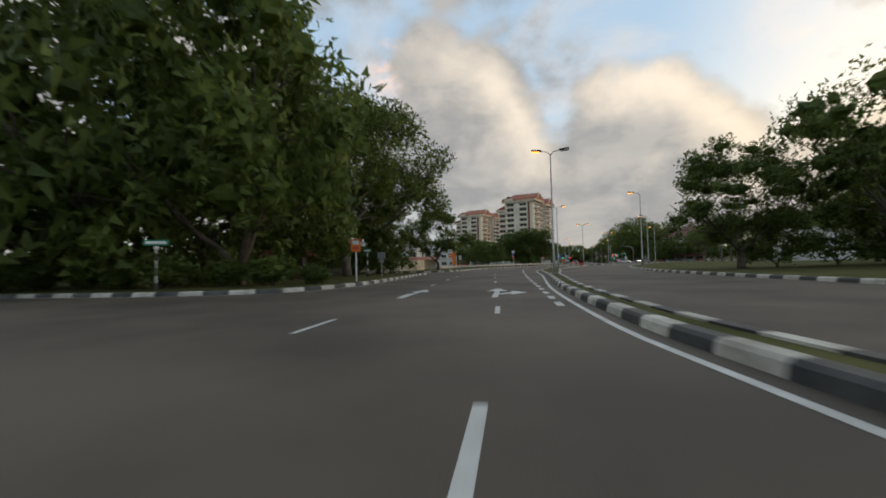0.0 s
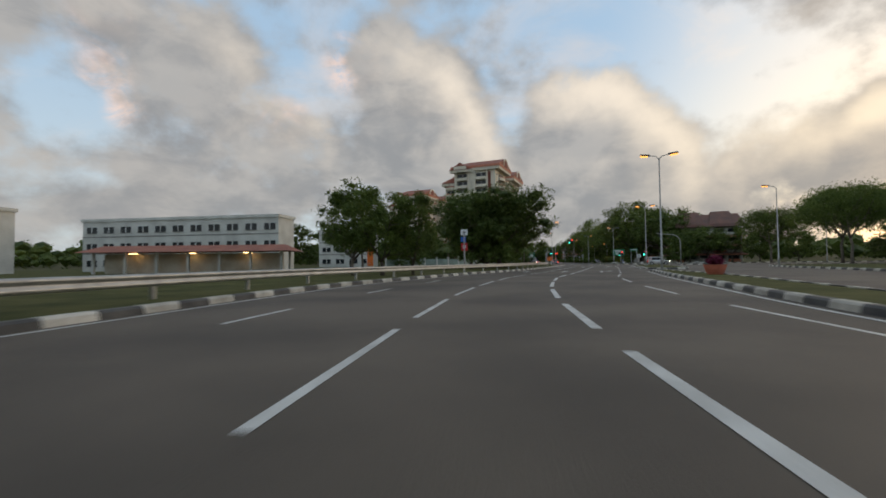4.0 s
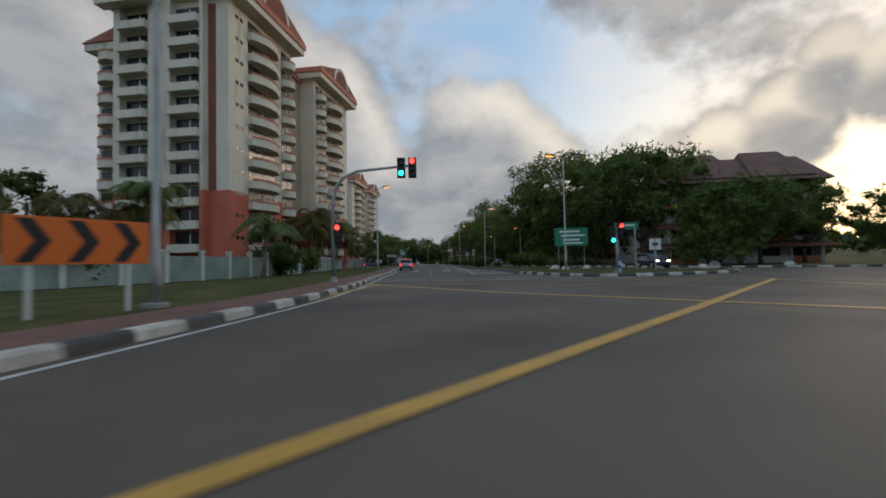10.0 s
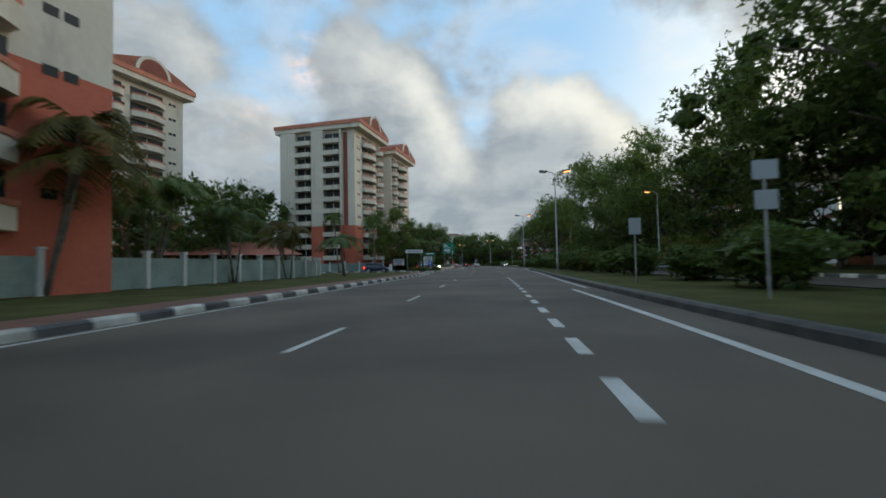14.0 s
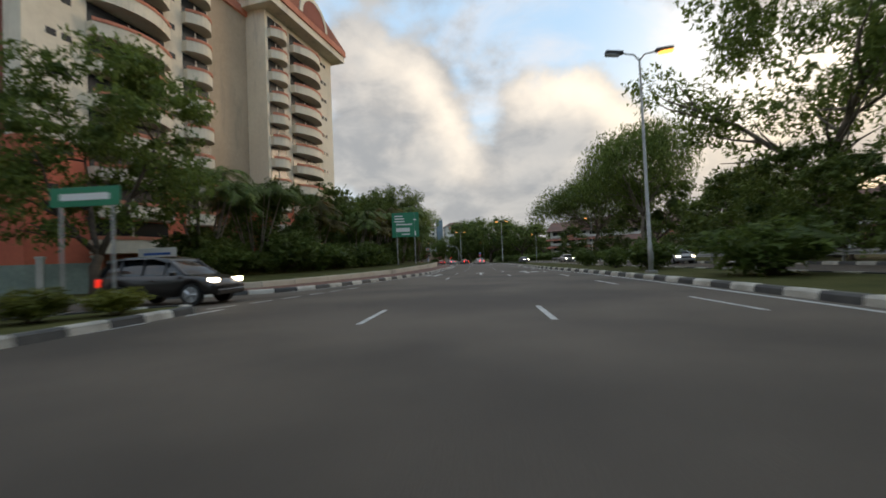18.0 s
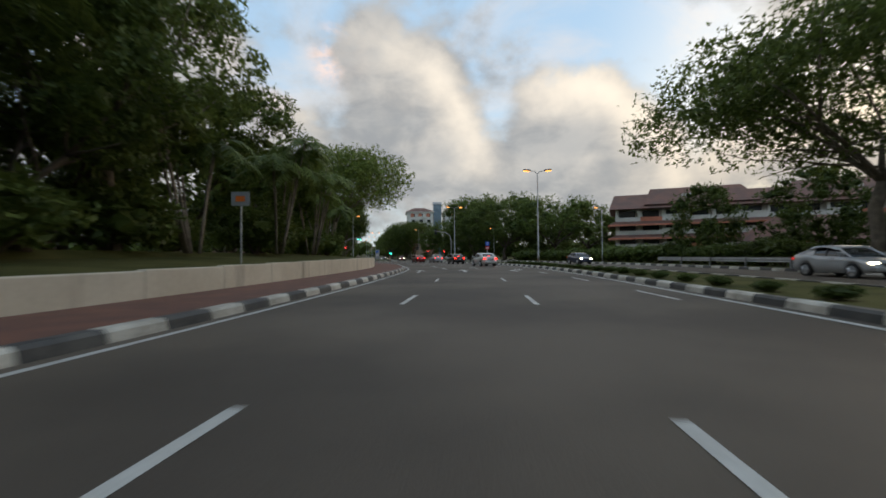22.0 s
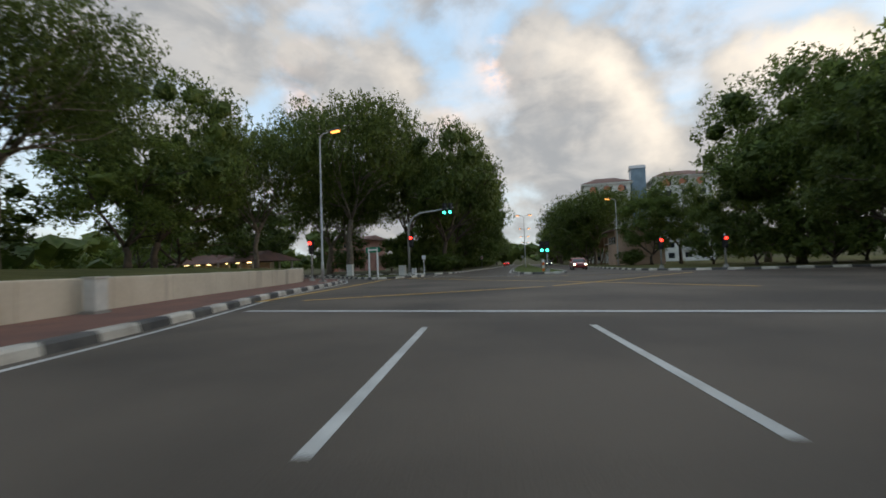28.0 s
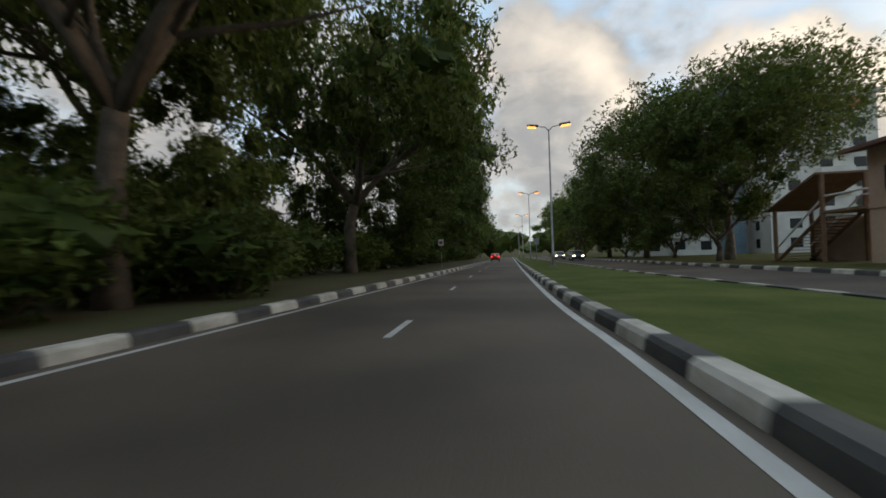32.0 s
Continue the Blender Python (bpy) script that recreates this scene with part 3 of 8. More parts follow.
for k, (line, label) in enumerate(((MEDIAN_1, "narrow median with dry grass and soil"), (MEDIAN_2, "median island with worn turf"), (MEDIAN_3, "planted grass median between the carriageways"), (MEDIAN_4, "green mown grass median"), (ISLAND, "small planted traffic island"), (ISLAND_2, "small grassed traffic island"), (ISLAND_3, "corner island of bare soil and worn paving")), 1):
    tagged(verge("median_%d" % k, [tuple(p) for p in shifted(line, -0.12)], label, LAWN if k == 4 else GRASS), category="median")

# the bank behind the low wall
bm = bmesh.new()
WALL_Y, WALL_TOP = (308, 330, 350, 372, 386, 440, 456, 470), (0.42, 0.55, 0.72, 0.95, 1.06, 1.06, 1.12, 1.30)


def wall_top(p):
    """Height of the retaining wall, which rises along the road."""
    return float(np.interp(p.y, WALL_Y, WALL_TOP))


bank = [p for p in KERB_L3 if p.x > 101 and p.y < 469.5]
foot, crest = shifted(bank, 3.15), shifted(bank, 9.0)
rows = [[bm.verts.new((*q, wall_top(p) - 0.06)) for p, q in zip(bank, foot)], [bm.verts.new((*q, min(1.36, wall_top(p) + 0.28))) for p, q in zip(bank, shifted(bank, 8.2))], [bm.verts.new((*q, 1.45)) for q in crest]]
for near_row, far_row in zip(rows, rows[1:]):
    for k in range(len(bank) - 1):
        bm.faces.new((near_row[k], near_row[k + 1], far_row[k + 1], far_row[k]))
area(bm, [tuple(p) for p in crest] + [(92, 470), (40, 440), (44, 345), (84, 322)], 1.45)
tagged(part("bank", bm, GRASS), "grass bank raised behind a low wall", "bank", kind="structure")
verge("verge_3", inner(KERB_L3) + [(-110, 540), (-110, 360)], "grass verge behind the low wall")


def kerb(name, line, label, keep=lambda p: True, bare=lambda p: False):
    """A kerb of stones painted black and white in turn; the far ones in one mesh."""
    base = tagged(new(name), label, "kerb", kind="structure")
    rest = (bmesh.new(), bmesh.new())
    count = 0
    for i in range(len(line) - 1):
        a, b = line[i], line[i + 1]
        mid, yaw = (a + b) / 2, math.degrees(math.atan2(b.y - a.y, b.x - a.x))
        length = (b - a).length
        if length < 0.3:
            continue
        m = pose(mid.x, mid.y, 0, 0, 0, yaw) @ Matrix.Diagonal((length / 1.1, 1, 1, 1))
        if keep(mid) and count < 300:
            ob = new("kerbstone", STONES[1 if bare(mid) else i % 2])
            ob.parent, ob.matrix_basis = base, m
            count += 1
        else:
            made = rest[i % 2]
            before = len(made.verts)
            stone_shape(made)
            made.verts.ensure_lookup_table()
            bmesh.ops.transform(made, matrix=m, verts=made.verts[before:])
    for bm, mat in zip(rest, (KERB_WHITE, KERB_BLACK)):
        if bm.verts:
            tagged(part("kerb_run", bm, mat, base), kind="stuff")
        else:
            bm.free()
    return base


def stone_shape(bm):
    """A 1.1 m kerbstone along x, with a chamfered road edge and open joints."""
    h, w, e = 0.19, 0.15, 0.54
    prof = [(-w, -0.02), (-w + 0.03, h - 0.05), (-w + 0.08, h), (w, h), (w, -0.02)]
    ends = [[bm.verts.new((x, y, z)) for y, z in prof] for x in (-e, e)]
    for k in range(len(prof) - 1):
        bm.faces.new((ends[0][k], ends[1][k], ends[1][k + 1], ends[0][k + 1]))
    bm.faces.new(ends[0])
    bm.faces.new(ends[1][::-1])
    return bm


STONES = [mesh_of("kerbstone", stone_shape(bmesh.new()), m) for m in (KERB_WHITE, KERB_BLACK)]


# ---------------------------------------------------------------- road markings
def marking(name, bm, label, mat=PAINT):
    return tagged(part(name, bm, mat), label, "road marking", kind="structure")


def solid_line(line, d, width=0.13, z=0.005):
    bm = bmesh.new()
    ribbon(bm, line, d - width / 2, d + width / 2, z)
    return bm


def dashes(bm, line, d, length, gap, width=0.12, start=0.0, z=0.005, mark=None):
    """mark: the y at which one dash begins."""
    pts = shifted(line, d)
    cum = [0.0]
    for a, b in zip(pts, pts[1:]):
        cum.append(cum[-1] + (b - a).length)
    if mark is not None:
        start = cum[min(range(len(pts)), key=lambda k: abs(pts[k].y - mark))] % (length + gap)
    s = start

    def place(v):
        k = max(0, min(len(cum) - 2, int(np.searchsorted(cum, v)) - 1))
        u = (v - cum[k]) / max(1e-6, cum[k + 1] - cum[k])
        t = (pts[k + 1] - pts[k]).normalized()
        return pts[k] + (pts[k + 1] - pts[k]) * u, Vector((-t.y, t.x))
    while s + length < cum[-1]:
        (p, n), (q, m) = place(s), place(s + length)
        vs = [bm.verts.new((*(c + o * width / 2 * sg), z)) for c, o, sg in ((p, n, 1), (p, n, -1), (q, m, -1), (q, m, 1))]
        bm.faces.new(vs[::-1] if (q - p).cross(n) < 0 else vs)
        s += length + gap
    return bm


# the line of our own lane's middle, used to lay out the lanes
FIRST_LANE = smooth_line([(-13.2, -20), (-8.4, -1), (-5.0, 14.2), (-1.5, 33.2), (2.0, 51.8), (6.2, 70)], 1.0)
LANE = smooth_line([(-9.4, -12), (-7.2, 3.6), (-3.1, 22.7), (1.2, 41.6), (5.7, 60.3), (10.4, 78), (15.4, 93), (21.6, 106), (26.5, 113.6), (34.8, 127.1), (43.5, 141.4), (52.1, 156.3), (60.7, 171.8), (68, 187.6), (74.3, 203.7), (80.7, 219.9),
                    (86.9, 235.5), (92.9, 251), (98.9, 267), (104.6, 283), (109.8, 298.4), (114.6, 313.8), (119.5, 328.9), (124.3, 343.3), (128.6, 357.5), (132.4, 371.2), (135.1, 384.3), (136.6, 397.5), (136.6, 410.7), (135.8, 424.1),
                    (134.5, 437.9), (133.3, 451.9), (132.5, 466.3), (132.0, 480.7), (131.4, 495), (131.0, 520), (130.9, 600), (131.2, 720)], 1.0)

# ---------------------------------------------------------------- kerbs, edge lines, lanes, arrows
near = lambda y0, y1: (lambda p: y0 < p.y < y1)
ROUND_L1 = between(KERB_L1, 22, 60)
marking("edge_line", solid_line([p for p in between(KERB_L2, 72, 287) if p.x > -3], -0.45), "white edge line along the left kerb")
marking("edge_line", solid_line(KERB_L1[18:75], -0.5), "white edge line along the left kerb")
marking("edge_line", solid_line(between(KERB_L3, 312, 466)[6:], -0.45), "white edge line along the left kerb")
marking("edge_line", solid_line([p for p in KERB_L4 if p.x > 125 and p.y > 483], -0.45), "white edge line along the left kerb")
n1 = next(i for i, p in enumerate(MEDIAN_1) if p.y > 115)
marking("edge_line", solid_line(MEDIAN_1[:n1], 0.5), "white edge line along the median")
n3 = next(i for i, p in enumerate(MEDIAN_3) if p.y > 243)
n4 = next(i for i, p in enumerate(MEDIAN_3) if p.y > 438)
marking("edge_line", solid_line(MEDIAN_3[n3:n4], 0.5, 0.15), "white edge line along the median")
marking("edge_line", solid_line(MEDIAN_4[2:200], 0.35, 0.15), "white edge line along the median")
marking("edge_line", solid_line(MEDIAN_2[:36], 0.45), "white edge line along the median")

bm = bmesh.new()
run = lambda y0, y1: between(LANE, y0, y1)
dashes(bm, FIRST_LANE, 0.0, 1.6, 6.2, mark=51.2)
dashes(bm, FIRST_LANE, 3.4, 1.9, 5.9, mark=26.0)
dashes(bm, run(14, 76), -1.58, 1.1, 1.1, 0.2)
dashes(bm, run(68, 158), 1.75, 4.35, 1.5, 0.13, mark=133.0)
dashes(bm, run(70, 104), 5.2, 2.6, 5.4, 0.12)
dashes(bm, run(77, 158), -1.5, 4.1, 1.8, 0.17, mark=130.9)
dashes(bm, run(84, 158), -5.3, 4.4, 3.6, 0.13)
dashes(bm, run(120, 158), -8.7, 4.4, 3.6, 0.13)
dashes(bm, run(194, 222), 1.9, 2.2, 5.6, 0.12, mark=218.3)
dashes(bm, run(224, 262), 2.8, 2.2, 5.6, 0.12, mark=233.6)
dashes(bm, run(222, 262), -1.0, 1.1, 1.1, 0.18)
dashes(bm, run(264, 309), 2.4, 2.3, 6.9, 0.12, mark=273.2)
dashes(bm, run(264, 309), -1.15, 2.3, 6.9, 0.12, mark=271.9)
dashes(bm, run(310, 331), 2.1, 2.6, 6.6, 0.12, mark=316.3)
dashes(bm, run(310, 331), -1.9, 2.6, 6.6, 0.12, mark=316.6)
dashes(bm, run(332, 378), 1.75, 2.3, 6.9, 0.12, mark=342.9)
dashes(bm, run(332, 378), -1.35, 2.3, 6.9, 0.12, mark=342.2)
dashes(bm, run(379, 440), 1.1, 5.2, 4.1, 0.12, mark=387.1)
dashes(bm, run(379, 440), -1.8, 4.8, 4.5, 0.12, mark=387.9)
dashes(bm, run(296, 440), -4.9, 2.8, 5.4, 0.12, start=2)
dashes(bm, run(482, 720), 1.35, 1.6, 6.6, 0.12, mark=493.7)
marking("lane_dashes", bm, "broken white lane lines")


LAYER = itertools.count()


def strip(bm, a, b, width):
    """A painted strip; crossing strips lie a hair above one another."""
    a, b, z = Vector(a), Vector(b), 0.008 + 0.0012 * (next(LAYER) % 9)
    t = (b - a).normalized()
    n = Vector((-t.y, t.x)) * width / 2
    bm.faces.new([bm.verts.new((*p, z)) for p in (a - n, b - n, b + n, a + n)])
    return bm


def flat_shape(bm, outline, z=0.006):
    f = bm.faces.new([bm.verts.new((x, y, z)) for x, y in outline])
    f.normal_update()
    bmesh.ops.triangulate(bm, faces=[f])
    return bm


def arrow(kind, x, y, yaw, size=1.0):
    """A lane arrow pointing along local +y."""
    bm = bmesh.new()
    w = 0.10
    if kind in ("ahead", "ahead_right", "ahead_left"):
        flat_shape(bm, [(-w, 0), (w, 0), (w, 3.2), (0.42, 3.2), (0, 5.0), (-0.42, 3.2), (-w, 3.2)])
    if kind in ("ahead_right", "right"):
        y0 = 1.2 if kind == "ahead_right" else 2.6
        flat_shape(bm, [(w, y0), (0.55, y0 + 0.55), (0.55, y0 - 0.1), (1.15, y0 + 1.0), (0.55, y0 + 2.1), (0.55, y0 + 1.2), (w, y0 + 0.6)])
    if kind in ("ahead_left", "left"):
        y0 = 1.2 if kind == "ahead_left" else 2.6
        flat_shape(bm, [(-w, y0 + 0.6), (-0.55, y0 + 1.2), (-0.55, y0 + 2.1), (-1.15, y0 + 1.0), (-0.55, y0 - 0.1), (-0.55, y0 + 0.55), (-w, y0)])
    if kind in ("right", "left"):
        flat_shape(bm, [(-w, 0), (w, 0), (w, 3.2), (-w, 3.2)])
    ob = part("lane_arrow", bm, PAINT)
    ob.matrix_basis = at(x, y, yaw)
    return tagged(ob, "white painted lane arrow", "road marking", group="lane arrows", kind="structure")


def lane_arrow(kind, y, d):
    i = next(k for k, p in enumerate(LANE) if p.y >= y)
    p = shifted(LANE, d)[i]
    arrow(kind, p.x, p.y, heading(LANE, i) - 90)


for y, marks in ((17.5, (("ahead", 3.4), ("ahead_right", 0.2))), (117.2, (("left", 3.5), ("ahead", 0), ("right", -3.6))), (143, (("left", 3.4), ("ahead", 0), ("right", -3.5), ("right", -7))),
                 (213, (("ahead_left", 3.7), ("ahead_right", 0.1))), (320.5, (("ahead_left", 3.5), ("ahead", 0), ("ahead_right", -3.5), ("right", -7))), (379.2, (("ahead", 3.4), ("ahead", 0), ("right", -3.6), ("right", -7))),
                 (425, (("ahead_left", 3.2), ("ahead", -0.2)))):
    for kind, d in marks:
        lane_arrow(kind, y, d)

# first junction: stop lines, yellow box, crossing lines
bm = bmesh.new()
strip(bm, (48.6, 161.4), (64.5, 152.4), 0.35)
strip(bm, (49.4, 163.0), (65.6, 153.8), 0.25)
strip(bm, (49.8, 165.0), (52.8, 162.0), 0.2)
strip(bm, (52.8, 162.0), (58.4, 158.9), 0.2)
strip(bm, (58.4, 158.9), (70.4, 152.6), 0.2)
strip(bm, (62.4, 189.8), (76.6, 182.6), 0.25)
strip(bm, (64.0, 192.6), (77.2, 186.2), 0.22)
marking("stop_line", bm, "white stop lines across the junction")
bm = bmesh.new()
for a, b, w in (((50.6, 166.0), (53.9, 170.6), 0.22), ((53.9, 170.6), (58.9, 179.5), 0.22), ((58.9, 179.5), (62.6, 186.6), 0.22), ((61.9, 186.7), (64.4, 177.0), 0.26), ((64.4, 177.0), (68.2, 168.2), 0.26), ((68.2, 168.2), (72.0, 159.0), 0.24), ((62.0, 186.6), (66.6, 183.2), 0.22), ((66.6, 183.2), (79.6, 179.4), 0.22),
                ((52.0, 164.7), (65.8, 170.7), 0.26), ((65.8, 170.7), (79.4, 176.8), 0.26), ((51.6, 166.4), (62.9, 160.3), 0.26), ((62.9, 160.3), (71.2, 156.4), 0.26), ((71.4, 158.6), (79.6, 178.1), 0.2)):
    strip(bm, a, b, w)
marking("box_junction", bm, "yellow box junction grid", YELLOW)
# hatched wedge before the median
bm = bmesh.new()
wedge = smooth_line([(74.0, 197.4), (75.0, 200), (76.6, 203.4), (80.4, 212.3), (84.8, 223), (88.8, 232.2), (93.2, 243.4)], 1.0)
ribbon(bm, wedge, -0.09, 0.09, 0.006)
for i in range(1, len(wedge) - 8, 3):
    p = wedge[i]
    t = (wedge[i + 1] - wedge[i]).normalized()
    far = min(MEDIAN_3, key=lambda q: (q - p - Vector((t.y, -t.x)) * 3 - t * 0.4).length)
    q = p + (far - p) * (1 - 0.35 / max(0.5, (far - p).length))
    if (q - p).length > 0.7 and p.y < 229:
        strip(bm, p + (q - p).normalized() * 0.2, q, 0.4)
marking("hatching", bm, "white hatched wedge before the median")
bm = dashes(bmesh.new(), [p for p in wedge if 204 < p.y < 223], 0.75, 1.1, 1.1, 0.16)
marking("lane_dashes", bm, "short broken white line beside the hatching")
# side entry, second junction
bm = bmesh.new()
strip(bm, (95.8, 283.5), (95.4, 290.5), 0.3)
dashes(bm, smooth_line([(96.5, 286), (100.5, 296), (104, 304.5)], 0.5), 0, 1.4, 1.2, 0.14)
dashes(bm, smooth_line([(103, 304.8), (105, 308), (108, 313.5)], 0.5), -0.4, 1.0, 0.6, 0.12)
strip(bm, (125.2, 472.6), (129.4, 469.6), 0.16)
strip(bm, (125.6, 477.2), (126.0, 473.8), 0.14)
strip(bm, (126.0, 473.8), (129.2, 471.6), 0.16)
strip(bm, (130.2, 470.4), (134.6, 468.6), 0.2)
strip(bm, (130.4, 467.6), (135.6, 466.2), 0.2)
strip(bm, (119.4, 467.4), (114.0, 475.4), 0.18)
strip(bm, (117.6, 467.8), (112.6, 475.2), 0.18)
strip(bm, (127.6, 441.6), (143.2, 440.0), 0.3)
marking("stop_line", bm, "white stop and give-way lines")
bm = bmesh.new()
for a, b, w in (((125.9, 444.6), (124.9, 455.0), 0.28), ((124.9, 455.0), (123.6, 465.0), 0.28), ((123.6, 464.0), (123.9, 469.0), 0.28), ((124.0, 469.0), (131.0, 461.2), 0.28), ((131.0, 461.2), (137.4, 455.0), 0.28), ((137.4, 455.0), (143.2, 448.0), 0.26), ((127.4, 445.0), (135.9, 450.6), 0.3), ((136.3, 450.9), (141.0, 457.0), 0.3),
                ((141.0, 457.0), (147.0, 465.4), 0.26), ((124.0, 468.8), (130.0, 466.0), 0.22), ((130.0, 466.0), (146.6, 463.4), 0.22)):
    strip(bm, a, b, w)
marking("box_junction", bm, "yellow box junction grid", YELLOW)

# red walkway beside the kerb
bm = bmesh.new()
ribbon(bm, between(KERB_L2, 168, 288), 0.16, 1.9, 0.165)
part_ob = tagged(part("pavement_1", bm, RED_PAVING), "red-brown paved walkway along the kerb", "pavement", kind="structure")
bm = bmesh.new()
wall_run = [p for p in KERB_L3 if p.x > 101]
ribbon(bm, wall_run, 0.16, 2.95, 0.165)
tagged(part("pavement_2", bm, RED_PAVING), "red-brown paved walkway between kerb and low wall", "pavement", kind="structure")

# ---------------------------------------------------------------- trees
ico = bmesh.new()
bmesh.ops.create_icosphere(ico, subdivisions=2, radius=1)
ICO_V = np.array([v.co[:] for v in ico.verts])
ICO_F = np.array([[v.index for v in f.verts] for f in ico.faces])
ico.free()
OCTA_V = np.array([(1, 0, 0), (0, 1, 0), (-1, 0, 0), (0, -1, 0), (0, 0, 1), (0, 0, -1), (0.6, 0.6, 0.55), (-0.6, 0.6, 0.5), (-0.6, -0.6, 0.55), (0.6, -0.6, 0.5)], dtype=float)
OCTA_F = np.array([(0, 1, 6), (1, 4, 6), (4, 0, 6), (1, 2, 7), (2, 4, 7), (4, 1, 7), (2, 3, 8), (3, 4, 8), (4, 2, 8), (3, 0, 9), (0, 4, 9), (4, 3, 9), (1, 0, 5), (2, 1, 5), (3, 2, 5), (0, 3, 5)])


def leaf_mesh(name, centres, sizes, mat, rng, droop=0.0, up=0.5, cores=()):
    """Folded leaf sprays, one island each, at the given centres, round dark inner masses."""
    n = len(centres)
    c = np.asarray(centres)
    s = np.asarray(sizes)[:, None]
    axis = rng.normal(size=(n, 3))
    axis[:, 2] = axis[:, 2] * 0.6 - droop
    axis /= np.linalg.norm(axis, axis=1)[:, None]
    other = rng.normal(size=(n, 3))
    other[:, 2] += up
    side = np.cross(axis, other)
    side /= np.linalg.norm(side, axis=1)[:, None] + 1e-9
    nor = np.cross(side, axis)
    leaflets = []
    for turn in (-1.0, 0.05, 1.05):
        swing = turn + rng.uniform(-0.35, 0.35, size=(n, 1))
        out = axis * np.cos(swing) + side * np.sin(swing) + nor * rng.uniform(-0.4, 0.4, size=(n, 1))
        wide = (side * np.cos(swing) - axis * np.sin(swing)) * 0.42 + nor * rng.uniform(-0.25, 0.25, size=(n, 1))
        foot = c - axis * s * 0.4 + rng.normal(size=(n, 3)) * s * 0.25
        leaflets.append(np.stack([foot + wide * s * 0.9 + out * s * 0.35, foot - wide * s * 0.9 + out * s * 0.35, foot + out * s * 1.75], 1))
    quad = np.concatenate(leaflets, 0).reshape(-1, 3)
    me = bpy.data.meshes.new(name)
    faces = np.arange(9 * n).reshape(-1, 3)
    for x, y, z, r in cores:
        rough = ICO_V * (1 + rng.uniform(-0.42, 0.22, size=(len(ICO_V), 1)))
        faces = np.concatenate([faces, ICO_F + len(quad)])
        quad = np.concatenate([quad, rough * [r, r, r * 0.72] + [x, y, z]])
    me.from_pydata(quad.tolist(), [], faces.tolist())
    me.materials.append(mat)
    return me


def limb(bm, rng, start, direction_, length, r0, bend=0.35, steps=5, up=0.15):
    pts, d, p = [Vector(start)], Vector(direction_).normalized(), Vector(start)
    for _ in range(steps):
        d = (d + Vector(rng.normal(size=3)) * bend * 0.35 + Vector((0, 0, up * 0.3))).normalized()
        p = p + d * length / steps
        pts.append(p.copy())
    tube(bm, pts, [r0 * (1 - 0.8 * k / steps) for k in range(steps + 1)], 6)
    return pts


